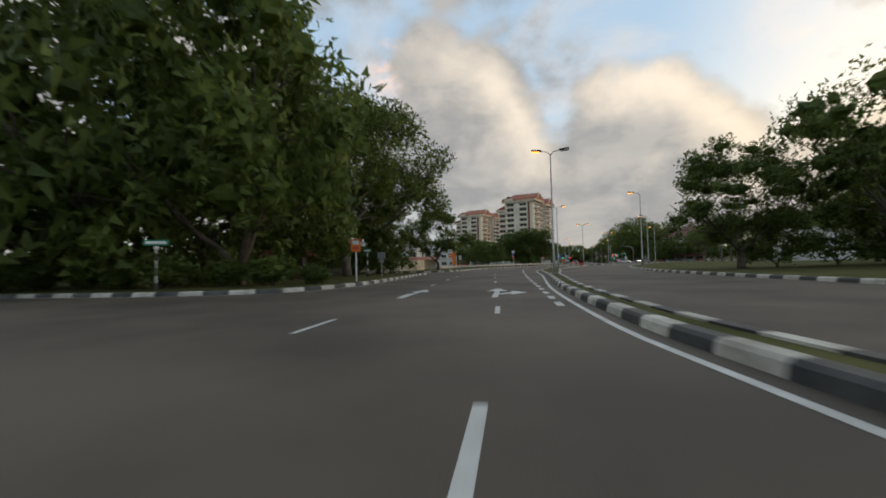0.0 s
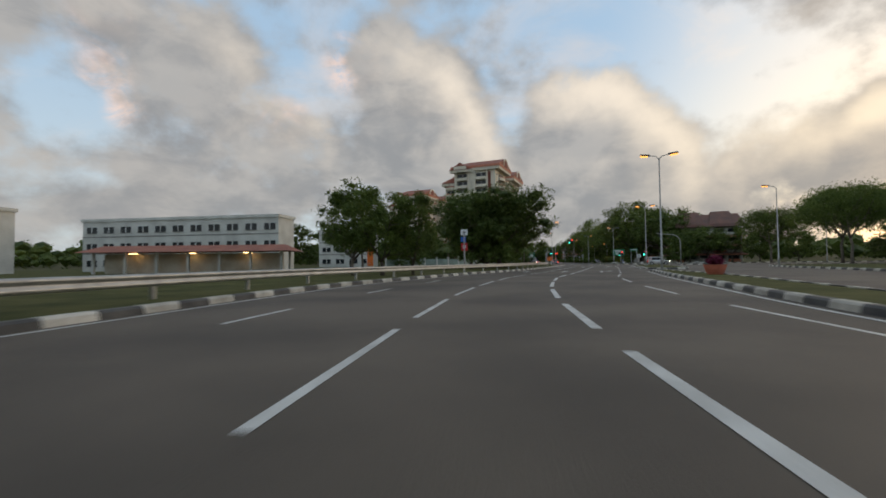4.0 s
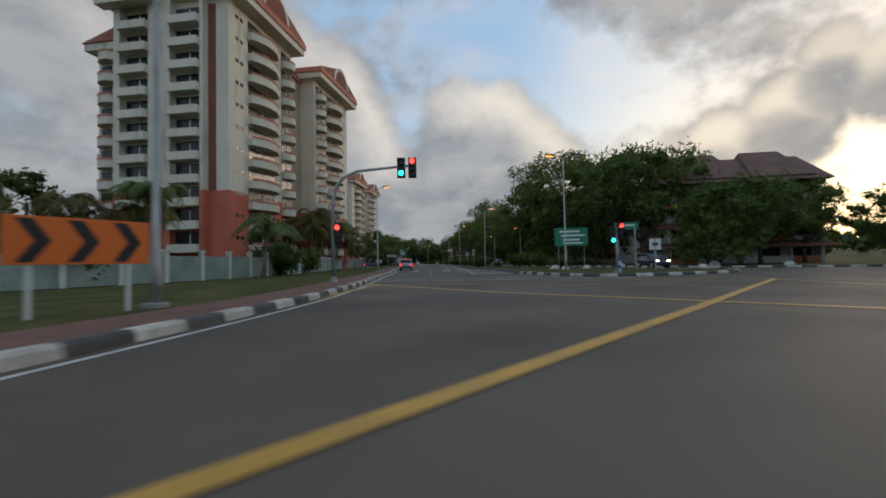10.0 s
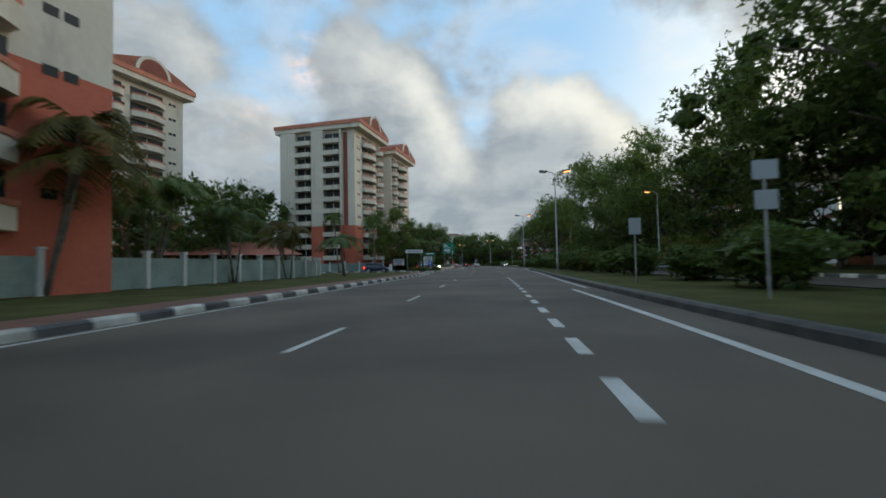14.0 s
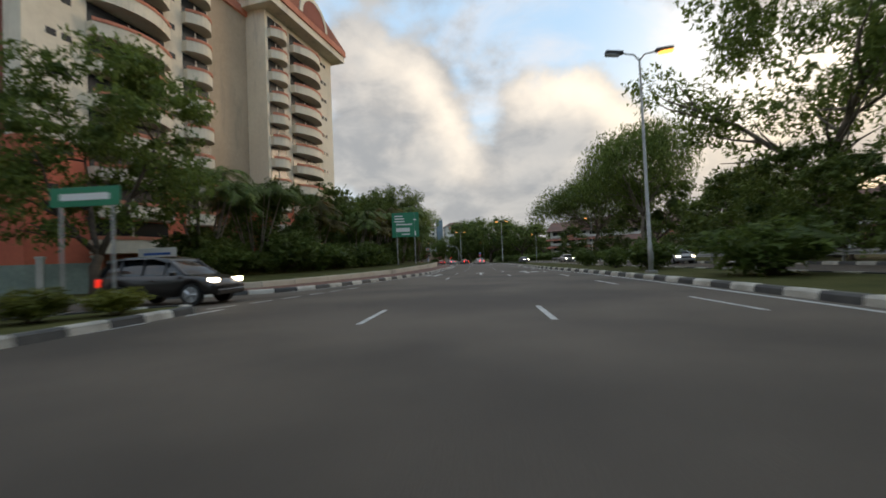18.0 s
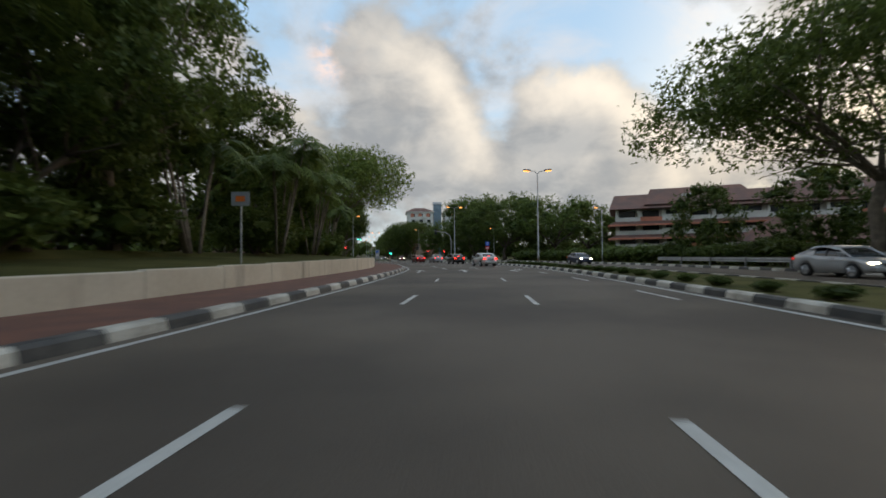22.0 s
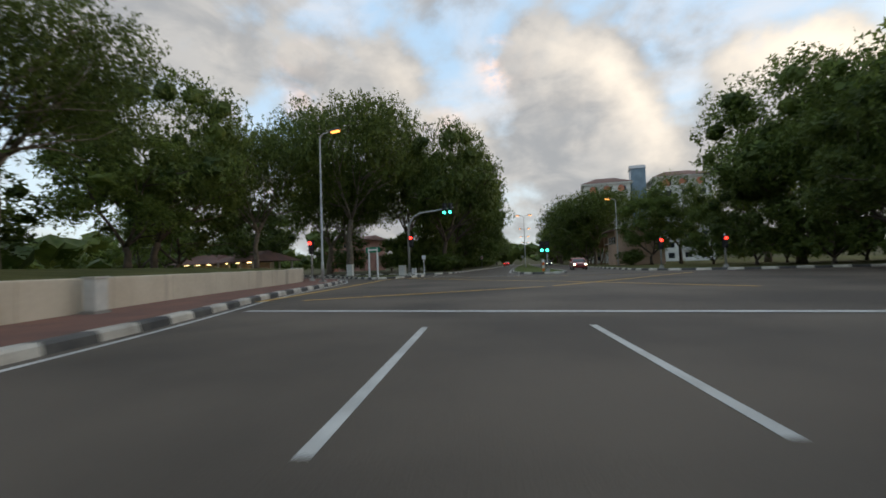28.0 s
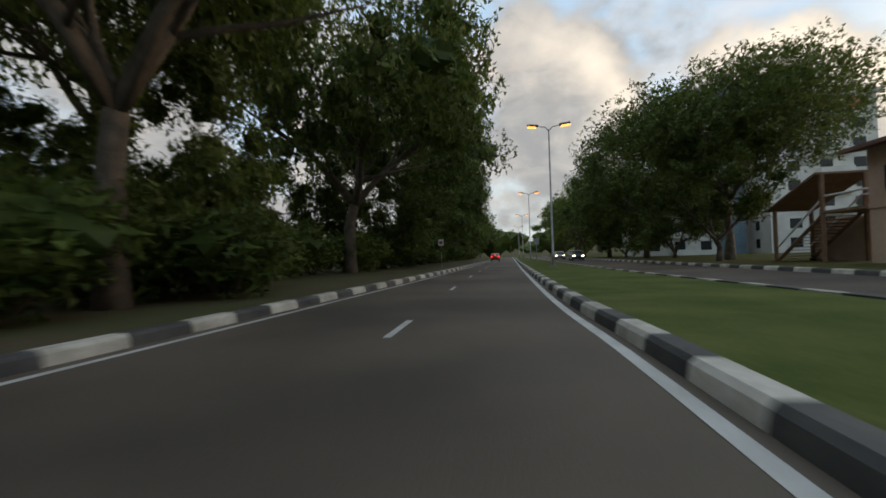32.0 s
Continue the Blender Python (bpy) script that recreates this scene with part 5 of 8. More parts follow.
# right side
for kind, x, y, h, w in (("round", 21, 39, 10.5, 1.1), ("broad", 29, 33, 14.5, 0.9), ("round2", 36, 40, 12, 1.1), ("round", 42, 28, 13, 1.2), ("wall", 26, 41, 5, 1.2), ("wall", 33, 42, 5.5, 1.2), ("wall", 41, 42, 6, 1.2), ("wall", 49, 45, 6, 1.2), ("bare", 24, 43, 9, 1.0), ("broad", 52, 55, 12, 1.0),
                         ("broad2", 98, 82, 13, 1.0), ("broad2", 84, 101, 12, 1.0), ("broad", 108, 92, 14, 1.1), ("broad2", 120, 118, 14, 1.2), ("broad2", 98, 121, 13, 1.0), ("rain", 95, 141, 13, 0.75), ("rain", 106, 151, 14, 0.8), ("rain", 121, 150, 15, 0.8), ("broad", 112, 132, 13, 1.1), ("wall", 100, 132, 7, 1.3), ("wall", 108, 140, 8, 1.3), ("wall", 116, 147, 8, 1.3), ("wall", 122, 139, 8.5, 1.3), ("broad", 131, 128, 12, 1.1), ("wall", 90, 116, 6, 1.2), ("broad", 140, 135, 12, 1.2),
                         ("broad", 109, 197, 10.5, 1.0), ("broad2", 118, 200, 11, 1.0), ("broad2", 126, 199, 11, 0.9), ("wall", 112, 203, 9, 0.9), ("broad", 111.5, 213, 17.5, 0.95), ("broad", 119, 220, 20, 1.0), ("wall", 110, 222, 11, 1.0), ("broad2", 117, 233, 20, 1.0), ("airy", 121, 245, 24, 1.2), ("wall", 116, 240, 12, 1.0), ("broad2", 125, 258, 21, 1.0), ("wall", 121, 252, 11, 1.0), ("wall", 125, 266, 11, 1.0), ("broad", 130, 207, 12, 1.0), ("wall", 104, 196, 8, 1.1), ("round", 127, 190, 9, 1.0), ("round", 135, 185, 9, 1.0), ("rain", 110.5, 171.0, 12.6, 0.78),
                         ("broad2", 128, 277, 18, 1.0), ("airy", 132, 291, 17, 1.2), ("wall", 130, 284, 9, 1.0), ("broad", 140, 296, 15, 1.0), ("airy", 143.4, 316, 24, 0.92), ("rain", 152.8, 349.5, 19.5, 0.62), ("wall", 164, 344, 10, 1.2), ("wall", 171, 352, 11, 1.2), ("wall", 141, 316, 8, 1.0), ("wall", 133.5, 303, 6.5, 1.1), ("wall", 134.8, 298.0, 6.8, 1.0), ("wall", 146.5, 326, 8.5, 1.2), ("wall", 137.5, 311, 6.0, 1.1), ("rain", 158.3, 371, 15.6, 1.12), ("wall", 164, 391, 8, 0.9), ("wall", 172, 385, 9, 1.0), ("wall", 180, 380, 9, 1.0), ("wall", 188, 376, 9, 1.0), ("wall", 156, 366, 3.5, 1.0), ("broad", 186, 352, 16, 1.2), ("broad2", 160, 356, 15, 0.8),
                         ("broad", 163, 452, 15, 1.0), ("broad", 174, 446, 15, 1.1), ("broad2", 186, 452, 14, 1.2), ("broad", 161, 478, 19, 0.85), ("broad", 172, 476, 20, 1.0), ("broad", 186, 474, 15, 1.2), ("round", 158, 462, 12, 1.0), ("round", 200, 455, 12, 1.4), ("round2", 192, 430, 12, 1.3), ("round", 205, 436, 13, 1.3),
                         ("rain", 149.5, 526, 14.4, 1.0), ("broad", 149, 546, 16, 0.9), ("broad", 148, 562, 15, 0.9), ("broad2", 147, 580, 15, 0.9), ("round", 148, 600, 15, 1.2), ("round", 149, 630, 15, 1.3), ("round", 149, 670, 15, 1.3), ("airy", 166, 494, 17, 0.9), ("wall", 156.5, 476.5, 9, 0.8), ("wall", 161, 473.5, 10, 0.8), ("wall", 167, 475, 10, 0.9), ("wall", 173, 471, 7, 1.0), ("wall", 181, 473, 8, 1.0), ("wall", 190, 469, 8, 1.0), ("wall", 158, 490, 7, 0.9), ("wall", 164, 486, 7, 0.9), ("wall", 171, 485, 8, 1.0), ("wall", 180, 485, 8, 1.1), ("wall", 190, 482, 8, 1.2), ("bush", 150.5, 499, 2.4, 1.3)):
    plant(kind, x, y, h, w, group="trees on the far side of the road")
# left after the second junction
for kind, x, y, h, w in (("rain", 110.5, 489.2, 23, 0.72), ("airy", 104, 496, 19, 0.95), ("rain", 101.5, 480.5, 17, 0.8), ("wall", 120.4, 500.5, 8, 0.8), ("wall", 116.6, 498.5, 6, 0.9), ("broad", 102.5, 464.0, 19, 0.72), ("round", 96.5, 473, 14, 0.9), ("rain", 115.5, 503, 19, 0.75), ("broad", 122.9, 496.2, 22.5, 0.62), ("rain", 108, 494, 14, 0.7), ("broad", 120.6, 517, 24, 0.74), ("wall", 120, 527, 13, 0.9), ("broad", 120.6, 536, 24, 0.76), ("wall", 119.5, 556, 14, 0.9), ("broad", 120, 560, 21, 0.66), ("broad", 120, 584, 20, 0.7), ("wall", 119, 590, 14, 0.9), ("round", 119, 612, 16, 1.0), ("round", 119, 640, 16, 1.0), ("round", 119, 675, 16, 1.0), ("wall", 103, 508, 7, 0.8), ("wall", 97, 512, 8, 0.9), ("wall", 113, 508, 6, 0.8), ("wall", 109.5, 511.5, 6, 0.8), ("wall", 116, 507.5, 5, 0.7),
                         ("wall", 112, 522, 9, 0.9), ("round", 88, 500, 13, 1.1), ("broad", 76, 516, 14, 1.1), ("round2", 70, 494, 12, 1.2), ("broad2", 60, 510, 13, 1.2)):
    plant(kind, x, y, h, w, group="trees beyond the second junction")
for k in range(34):
    y = 502 + 3.4 * k
    plant(plant_rng.choice(("bush", "bush_l")), 119.5 + plant_rng.uniform(-1.6, 1.6), y, plant_rng.uniform(1.8, 3.6), 1.4, label="dark undergrowth below the roadside trees", group="undergrowth")
for x, y, h in ((123.4, 493.5, 2.6), (121.8, 497.0, 3.0), (124.2, 498.4, 2.4), (122.6, 501.0, 2.8)):
    plant("bush", x, y, h, 1.2, label="dark undergrowth below the roadside trees", group="undergrowth")
# thicket on the bank before the second junction
for x, y, h in ((120.4, 407.5, 3.4), (121.4, 410.6, 3.0), (122.2, 413.4, 3.2), (120.6, 414.0, 4.0), (122.8, 416.4, 2.8), (121.6, 418.6, 3.6), (123.6, 422.0, 2.6), (122.0, 424.0, 3.4), (119.6, 421.0, 4.0), (123.8, 427.0, 2.6), (121.8, 430.0, 3.2)):
    plant("bush_l", x, y, h, 1.25, label="loose green undergrowth on the bank", group="thicket on the bank")
for x, y, h in ((124.2, 417.4, 4.6), (124.9, 419.6, 4.2), (125.3, 421.8, 4.8)):
    plant("bare", x, y, h, 0.8, label="slender leaning pale stems below the trees", group="thicket on the bank")
# hedge before the flats across the road
for k, p in enumerate(shifted(KERB_R2, 4.0)[:60:2]):
    if 372 < p.y < 436:
        plant("bush", p.x, p.y, plant_rng.uniform(1.7, 2.3), 1.5, label="dense dark hedge shrub before the flats", group="hedge before the flats")
# clipped hedge on the small island
for x, y in ((96.6, 298.6), (97.9, 299.9), (99.3, 300.9), (100.7, 301.8), (101.9, 302.6), (98.2, 297.2)):
    plant("bush_y", x, y, plant_rng.uniform(0.62, 0.8), 1.7, label="low clipped yellow-green hedge plant on the island", group="hedge on the island")
# trees beside the flats past the second junction
for kind, x, y, h, w in (("round", 147.6, 523.5, 11.0, 0.85), ("wall", 150.6, 541.0, 10.5, 1.0), ("wall", 150.0, 560.0, 9.5, 1.0), ("round", 153.5, 500.0, 10.5, 0.95), ("broad2", 158.5, 503.0, 13.0, 0.8)):
    plant(kind, x, y, h, w, group="trees beyond the second junction")
# low shrubs in a row along the median's edge
for p in [q for q in shifted(MEDIAN_3[:220], -0.85) if 357 < q.y < 412][::2]:
    plant("bush", p.x, p.y, plant_rng.uniform(0.27, 0.38), 2.0, label="low clipped dark shrub along the median kerb", group="low shrubs on the median")
# median planting
for x, y, kind, h, w in ((98.3, 224.5, "bush_y", 2.6, 1.4), (96.2, 219, "bush", 1.9, 1.4), (100.5, 231, "bush", 2.2, 1.6), (95.6, 213, "bush_y", 1.6, 1.3), (97.3, 238.5, "bush", 2.0, 1.5), (101.2, 245.5, "bush_y", 2.2, 1.2), (103.0, 252, "bush", 2.0, 1.5), (99.8, 244, "bush", 1.6, 1.4), (105.5, 258, "bush", 1.9, 1.4),
                         (107.0, 263, "bush_y", 1.9, 1.2), (109.0, 267.6, "bush", 2.4, 1.5), (111.6, 273, "bush", 2.2, 1.4), (113.4, 278.5, "bush_y", 2.0, 1.3), (114.6, 282, "bush", 1.5, 1.3), (116.6, 287, "bush", 1.8, 1.6), (118.0, 291.5, "bush", 2.6, 1.8), (121.8, 303, "bush", 2.0, 1.7), (124.4, 312.4, "bush", 1.7, 1.5), (126, 318, "bush", 1.5, 1.2),
                         (128.6, 326, "bush", 1.6, 1.2), (95.2, 208, "bush", 1.3, 1.4), (92.5, 232, "bush", 0.8, 1.5), (93.6, 227, "bush", 0.9, 1.3)):
    plant(kind, x, y, h, w, group="shrubs on the median")


# ---------------------------------------------------------------- far woods and hills of trees
def far_woods():
    rng = np.random.default_rng(77)
    spots = []
    for _ in range(900):
        x, y = rng.uniform(-260, 420), rng.uniform(-120, 900)
        near_road = min((Vector((x, y)) - p).length for p in LANE[::12])
        if near_road < 62 or (-100 < x < 60 and 130 < y < 300) or (150 < x < 225 and 380 < y < 440) or (140 < x < 200 and 480 < y < 600):
            continue
        spots.append((x, y, rng.uniform(7, 13), rng.uniform(4, 7)))
    for _ in range(420):
        a, r = rng.uniform(0, 2 * math.pi), rng.uniform(300, 620)
        x, y = 80 + r * math.cos(a), 300 + r * 1.25 * math.sin(a)
        spots.append((x, y, rng.uniform(14, 30), rng.uniform(9, 16)))
    pos, size, cores = [], [], []
    for x, y, h, r in spots:
        for _ in range(4):
            c = np.array([x + rng.normal() * r * 0.5, y + rng.normal() * r * 0.5, h * rng.uniform(0.3, 0.78)])
            br = r * rng.uniform(0.45, 0.7)
            n = 12
            d = rng.normal(size=(n, 3))
            d /= np.linalg.norm(d, axis=1)[:, None]
            pos.append(c + d * br * rng.uniform(0.6, 1.05, size=(n, 1)))
            size.append(rng.uniform(0.5, 1.0, size=n) * (1 if r < 8 else 1.9))
            cores.append((*c, br * 0.85))
    me = leaf_mesh("far_woods", np.concatenate(pos), np.concatenate(size), LEAF_DARK, rng, cores=[])
    verts = np.concatenate([OCTA_V * (1 + rng.uniform(-0.25, 0.25, size=(len(OCTA_V), 1))) * [r, r, r * 0.85] + [x, y, z] for x, y, z, r in cores])
    faces = np.concatenate([OCTA_F + k * len(OCTA_V) for k in range(len(cores))])
    mass = bpy.data.meshes.new("woods_mass")
    mass.from_pydata(verts.tolist(), [], faces.tolist())
    mass.materials.append(LEAF_DARK)
    root = new("far_woods", me)
    tagged(root, "dark wooded belt and hills in the distance", "woods", kind="stuff")
    inner_mass = new("woods_mass", mass)
    inner_mass.parent = root
    tagged(inner_mass, kind="stuff")


far_woods()

# ---------------------------------------------------------------- apartment towers
def tower(name, x, y, yaw, label, z=0.1, tall=1.0, wing=False):
    """Local x runs along the road front, y away from the road. Twelve storeys, brick-red base, gabled red roofs."""
    root = thing(name, label, "apartment tower", pose(x, y, z, 0, 0, yaw))
    F, N, BASE = 2.68 * tall, 12, 9.9
    top = F * N
    deep = 14.6 if wing else 17.5
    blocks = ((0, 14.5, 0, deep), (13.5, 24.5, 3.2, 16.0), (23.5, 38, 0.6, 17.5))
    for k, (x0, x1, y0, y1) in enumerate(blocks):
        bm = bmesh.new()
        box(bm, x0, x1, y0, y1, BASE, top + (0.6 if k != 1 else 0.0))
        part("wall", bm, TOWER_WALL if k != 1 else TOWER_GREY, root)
        # middle block stands back: the recess's shade is put into its darker base colour
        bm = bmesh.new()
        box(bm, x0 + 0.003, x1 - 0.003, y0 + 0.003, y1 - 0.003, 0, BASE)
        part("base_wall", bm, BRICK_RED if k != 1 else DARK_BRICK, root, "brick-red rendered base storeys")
    # dark strip on the end wall: a recess's shade put into colour, without depth
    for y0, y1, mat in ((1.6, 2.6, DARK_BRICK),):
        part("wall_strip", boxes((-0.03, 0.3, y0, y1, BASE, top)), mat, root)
    # proud piers that frame the loggias of the end wall
    for y0, y1 in ((2.66, 3.05), (6.95, 9.85), (13.75, deep - 0.01)):
        part("pier", boxes((-0.95, 0.28, y0, y1, 0, top + 0.55)), TOWER_WALL, root, "plain wall pier between the loggias")
        part("pier_base", boxes((-0.99, 0.0, y0 - 0.03, y1 + 0.03, 0, BASE)), BRICK_RED, root)
    if wing:
        low = top - 3.9
        part("wing_wall", boxes((1.2, 12.5, deep, 18.9, BASE, low)), TOWER_WALL, root)
        part("wing_base", boxes((1.203, 12.4, deep, 18.89, 0, BASE)), BRICK_RED, root)
        part("wing_cornice", boxes((0.2, 13.2, deep + 0.02, 20.0, low, low + 0.9)), TOWER_WALL, root)
        bm = bmesh.new()
        v = [bm.verts.new(p) for p in ((0.0, 20.2, low + 0.9), (13.4, 20.2, low + 0.9), (13.4, deep + 0.03, low + 0.9), (0.0, deep + 0.03, low + 0.9), (0.6, deep + 0.03, low + 3.4), (12.8, deep + 0.03, low + 3.4))]
        for q in ((0, 1, 5, 4), (0, 4, 3), (1, 2, 5), (3, 2, 1, 0), (2, 3, 4, 5)):
            bm.faces.new([v[i] for i in q])
        part("wing_roof", bm, ROOF_RED, root, "lower terracotta roof")
    slab = {}

    def balcony(cx, cy, width, depth, facing, floor, round_front):
        """facing: outward direction, -y road front, -x end wall, +y back."""
        zf = floor * F
        if ("b", width, depth, round_front) not in slab:
            n = 9 if round_front else 2
            arc = []
            for i in range(n):
                u = i / (n - 1) * 2 - 1
                arc.append((u * width / 2, -depth * (1 - 0.62 * u * u) if round_front else -depth))
            outline = [(-width / 2, 0.02)] + arc + [(width / 2, 0.02)]
            # one shell: slab, parapet outside, coping line, parapet inside
            bm = bmesh.new()
            n = len(outline)
            inset = [(px * 0.96, min(0.02, py + 0.12)) for px, py in outline]
            rows = [[bm.verts.new((*p, z)) for p in pts_] for pts_, z in ((outline, 0.0), (outline, 0.95), (inset, 0.95), (inset, 0.22))]
            for lo, hi in zip(rows, rows[1:]):
                for i in range(n - 1):
                    bm.faces.new((lo[i], lo[i + 1], hi[i + 1], hi[i]))
            bm.faces.new(rows[0][::-1])
            bm.faces.new(rows[3])
            slab["b", width, depth, round_front] = mesh_of("balcony", bm, TOWER_WALL)
            bm = bmesh.new()
            outer, inside = [(px * 1.02, py - 0.05) for px, py in arc], [(px * 0.95, py + 0.14) for px, py in arc]
            rows = [[bm.verts.new((*p, z)) for p in pts_] for pts_, z in ((outer, 0.952), (outer, 1.2), (inside, 1.2), (inside, 0.952))]
            for lo, hi in zip(rows, rows[1:]):
                for i in range(len(arc) - 1):
                    bm.faces.new((lo[i], lo[i + 1], hi[i + 1], hi[i]))
            slab["c", width, depth, round_front] = mesh_of("coping", bm, TERRA_BAND)
            bm = bmesh.new()
            box(bm, -width * 0.485, width * 0.485, -0.035, 0.0, 0.25, 2.45)
            slab["o", width, depth, round_front] = mesh_of("balcony_opening", bm, GLASS)
            bm = bmesh.new()
            box(bm, -0.06, 0.06, -0.075, -0.037, 0.25, 2.3)
            slab["f", width, depth, round_front] = mesh_of("window_frame", bm, SIGN_WHITE)
        m = pose(cx, cy, zf, 0, 0, {"front": 0, "end": -90, "back": 180, "far": 90}[facing])
        ob = new("balcony", slab["b", width, depth, round_front])
        ob.parent, ob.matrix_basis = root, m
        for key, nm in (("c", "coping"), ("o", "balcony_opening"), ("f", "window_frame"))[0 if round_front else 1:]:
            o = new(nm, slab[key, width, depth, round_front])
            o.parent = ob

    for fl in range(1, N):
        balcony(6.8, 0, 6.2, 1.7, "front", fl, True)
        balcony(13.0, 0.0, 2.8, 1.3, "front", fl, True)
        balcony(25.3, 0.6, 2.8, 1.3, "front", fl, True)
        balcony(31.0, 0.6, 6.0, 1.7, "front", fl, True)
        balcony(0, 5.0, 3.8, 1.5, "end", fl, False)
        balcony(0, 11.8, 3.8, 1.5, "end", fl, False)
        if not wing:
            balcony(5.0, 17.5, 5.5, 1.6, "back", fl, True)
        elif fl < N - 1:
            balcony(1.2, 16.8, 3.4, 1.5, "end", fl, True)
            balcony(6.5, 18.9, 5.5, 1.6, "back", fl, True)
        balcony(31.0, 17.5, 5.5, 1.6, "back", fl, True)
        balcony(38.0, 6.0, 4.0, 1.2, "far", fl, True)
    # small paired windows on the road front and in the recess
    pane = mesh_of("window", boxes((-0.3, 0.3, -0.02, 0.1, 1.5, 1.95)), GLASS)
    for fl in range(1, N):
        for wx, wy in ((1.6, 0), (2.5, 0), (10.6, 0), (26.9, 0.6), (35.4, 0.6), (36.2, 0.6)):
            o = new("window", pane)
            o.parent, o.matrix_basis = root, pose(wx, wy, fl * F)
    # eaves: red band and white cornice, then roofs with gables to the road
    for k, (x0, x1, y0, y1) in enumerate(blocks):
        if k == 1:
            part("roof_slab", boxes((x0, x1, y0 - 0.3, y1 + 0.3, top, top + 0.9)), TERRA_BAND, root)
            continue
        part("cornice", boxes((x0 - 1.0, x1 + 1.0, y0 - 1.7, y1 + 1.2, top + 0.6, top + 1.5)), TOWER_WALL, root)
        part("eave_band", boxes((x0 - 1.2, x1 + 1.2, y0 - 1.9, y1 + 1.4, top + 1.5, top + 2.3)), TERRA_BAND, root)
        xm, ex0, ex1, ey0, ey1, ez, rz = (x0 + x1) / 2, x0 - 1.2, x1 + 1.2, y0 - 1.9, y1 + 1.4, top + 2.3, top + 5.4
        bm = bmesh.new()
        v = [bm.verts.new(p) for p in ((ex0, ey0, ez), (ex1, ey0, ez), (ex1, ey1, ez), (ex0, ey1, ez), (xm, ey0 + 0.2, rz), (xm, ey1 - 4.5, rz))]
        for q in ((0, 4, 5, 3), (1, 2, 5, 4), (2, 3, 5), (0, 1, 2, 3)):
            bm.faces.new([v[i] for i in q])
        bm.faces.new((v[0], v[1], v[4]))
        part("roof", bm, ROOF_RED, root, "terracotta pitched roof")
        # arched gable opening
        bm = bmesh.new()
        arch = [(xm + 2.6 * math.cos(a), top + 2.3 + 2.5 * math.sin(a)) for a in (math.pi * i / 10 for i in range(11))]
        ring = [(xm + 3.2 * math.cos(a), top + 2.3 + 3.0 * math.sin(a)) for a in (math.pi * i / 10 for i in range(11))]
        lo = [bm.verts.new((px, ey0 - 0.12, pz)) for px, pz in arch]
        hi = [bm.verts.new((px, ey0 - 0.12, pz)) for px, pz in ring]
        hb = [bm.verts.new((px, ey0 + 0.2, pz)) for px, pz in ring]
        for i in range(10):
            bm.faces.new((hi[i], hi[i + 1], lo[i + 1], lo[i]))
            bm.faces.new((hb[i], hb[i + 1], hi[i + 1], hi[i]))
        part("gable_arch", bm, TOWER_WALL, root, "pale arched surround in the gable")
        bm = bmesh.new()
        vs = [bm.verts.new((px, ey0 - 0.04, pz)) for px, pz in arch]
        bm.faces.new(vs)
        part("gable_recess", bm, DARK_BRICK, root)
    if wing:
        # cross gable towards the end wall, and the stepped cap between the gables
        bm = bmesh.new()
        v = [bm.verts.new(p) for p in ((-2.6, 7.8, top + 0.9), (-2.6, 16.0, top + 0.9), (-2.6, 11.9, top + 3.5), (-1.21, 7.8, top + 0.9), (-1.21, 16.0, top + 0.9), (-1.21, 11.9, top + 3.5))]
        for q in ((0, 1, 2), (3, 5, 4), (0, 2, 5, 3), (1, 4, 5, 2), (0, 3, 4, 1)):
            bm.faces.new([v[i] for i in q])
        part("cross_gable", bm, ROOF_RED, root, "terracotta cross gable")
        part("gable_wall", boxes((-2.68, -2.61, 9.6, 14.2, top + 1.0, top + 2.1)), TOWER_WALL, root)
        part("cornice", boxes((-2.4, -1.01, 8.0, 15.8, top + 0.1, top + 0.89)), TOWER_WALL, root)
    part("roof_house", boxes((15.5, 22.5, 5, 13, top + 0.9, top + 4.6)), TOWER_WALL, root)
    part("roof_house_cap", boxes((15.0, 23.0, 4.5, 13.5, top + 4.6, top + 5.4)), TERRA_BAND, root)
    return root


# angle of the road front: from the near corner towards the far one
tower("apartment_tower", 53.6, 219.6, 57.5, "twelve-storey cream apartment tower with terracotta roof and brick-red base", wing=True)
tower("apartment_tower", 88.6, 321.5, 61.5, "twelve-storey cream apartment tower with round balconies and red base", tall=0.94)
tower("apartment_tower", 37.0, 285.0, 57.5, "cream apartment tower standing behind the first one", wing=True)

# ---------------------------------------------------------------- other buildings
def gable_roof(bm, x0, x1, y0, y1, z, rise, hip=0.0, over=0.0):
    """A roof with its ridge along x; hip: how far the ridge ends draw in."""
    x0, x1, y0, y1, ym = x0 - over, x1 + over, y0 - over, y1 + over, (y0 + y1) / 2
    v = [bm.verts.new(p) for p in ((x0, y0, z), (x1, y0, z), (x1, y1, z), (x0, y1, z), (x0 + hip, ym, z + rise), (x1 - hip, ym, z + rise))]
    for q in ((0, 1, 5, 4), (2, 3, 4, 5), (3, 0, 4), (1, 2, 5), (3, 2, 1, 0)):
        bm.faces.new([v[i] for i in q])
    return bm


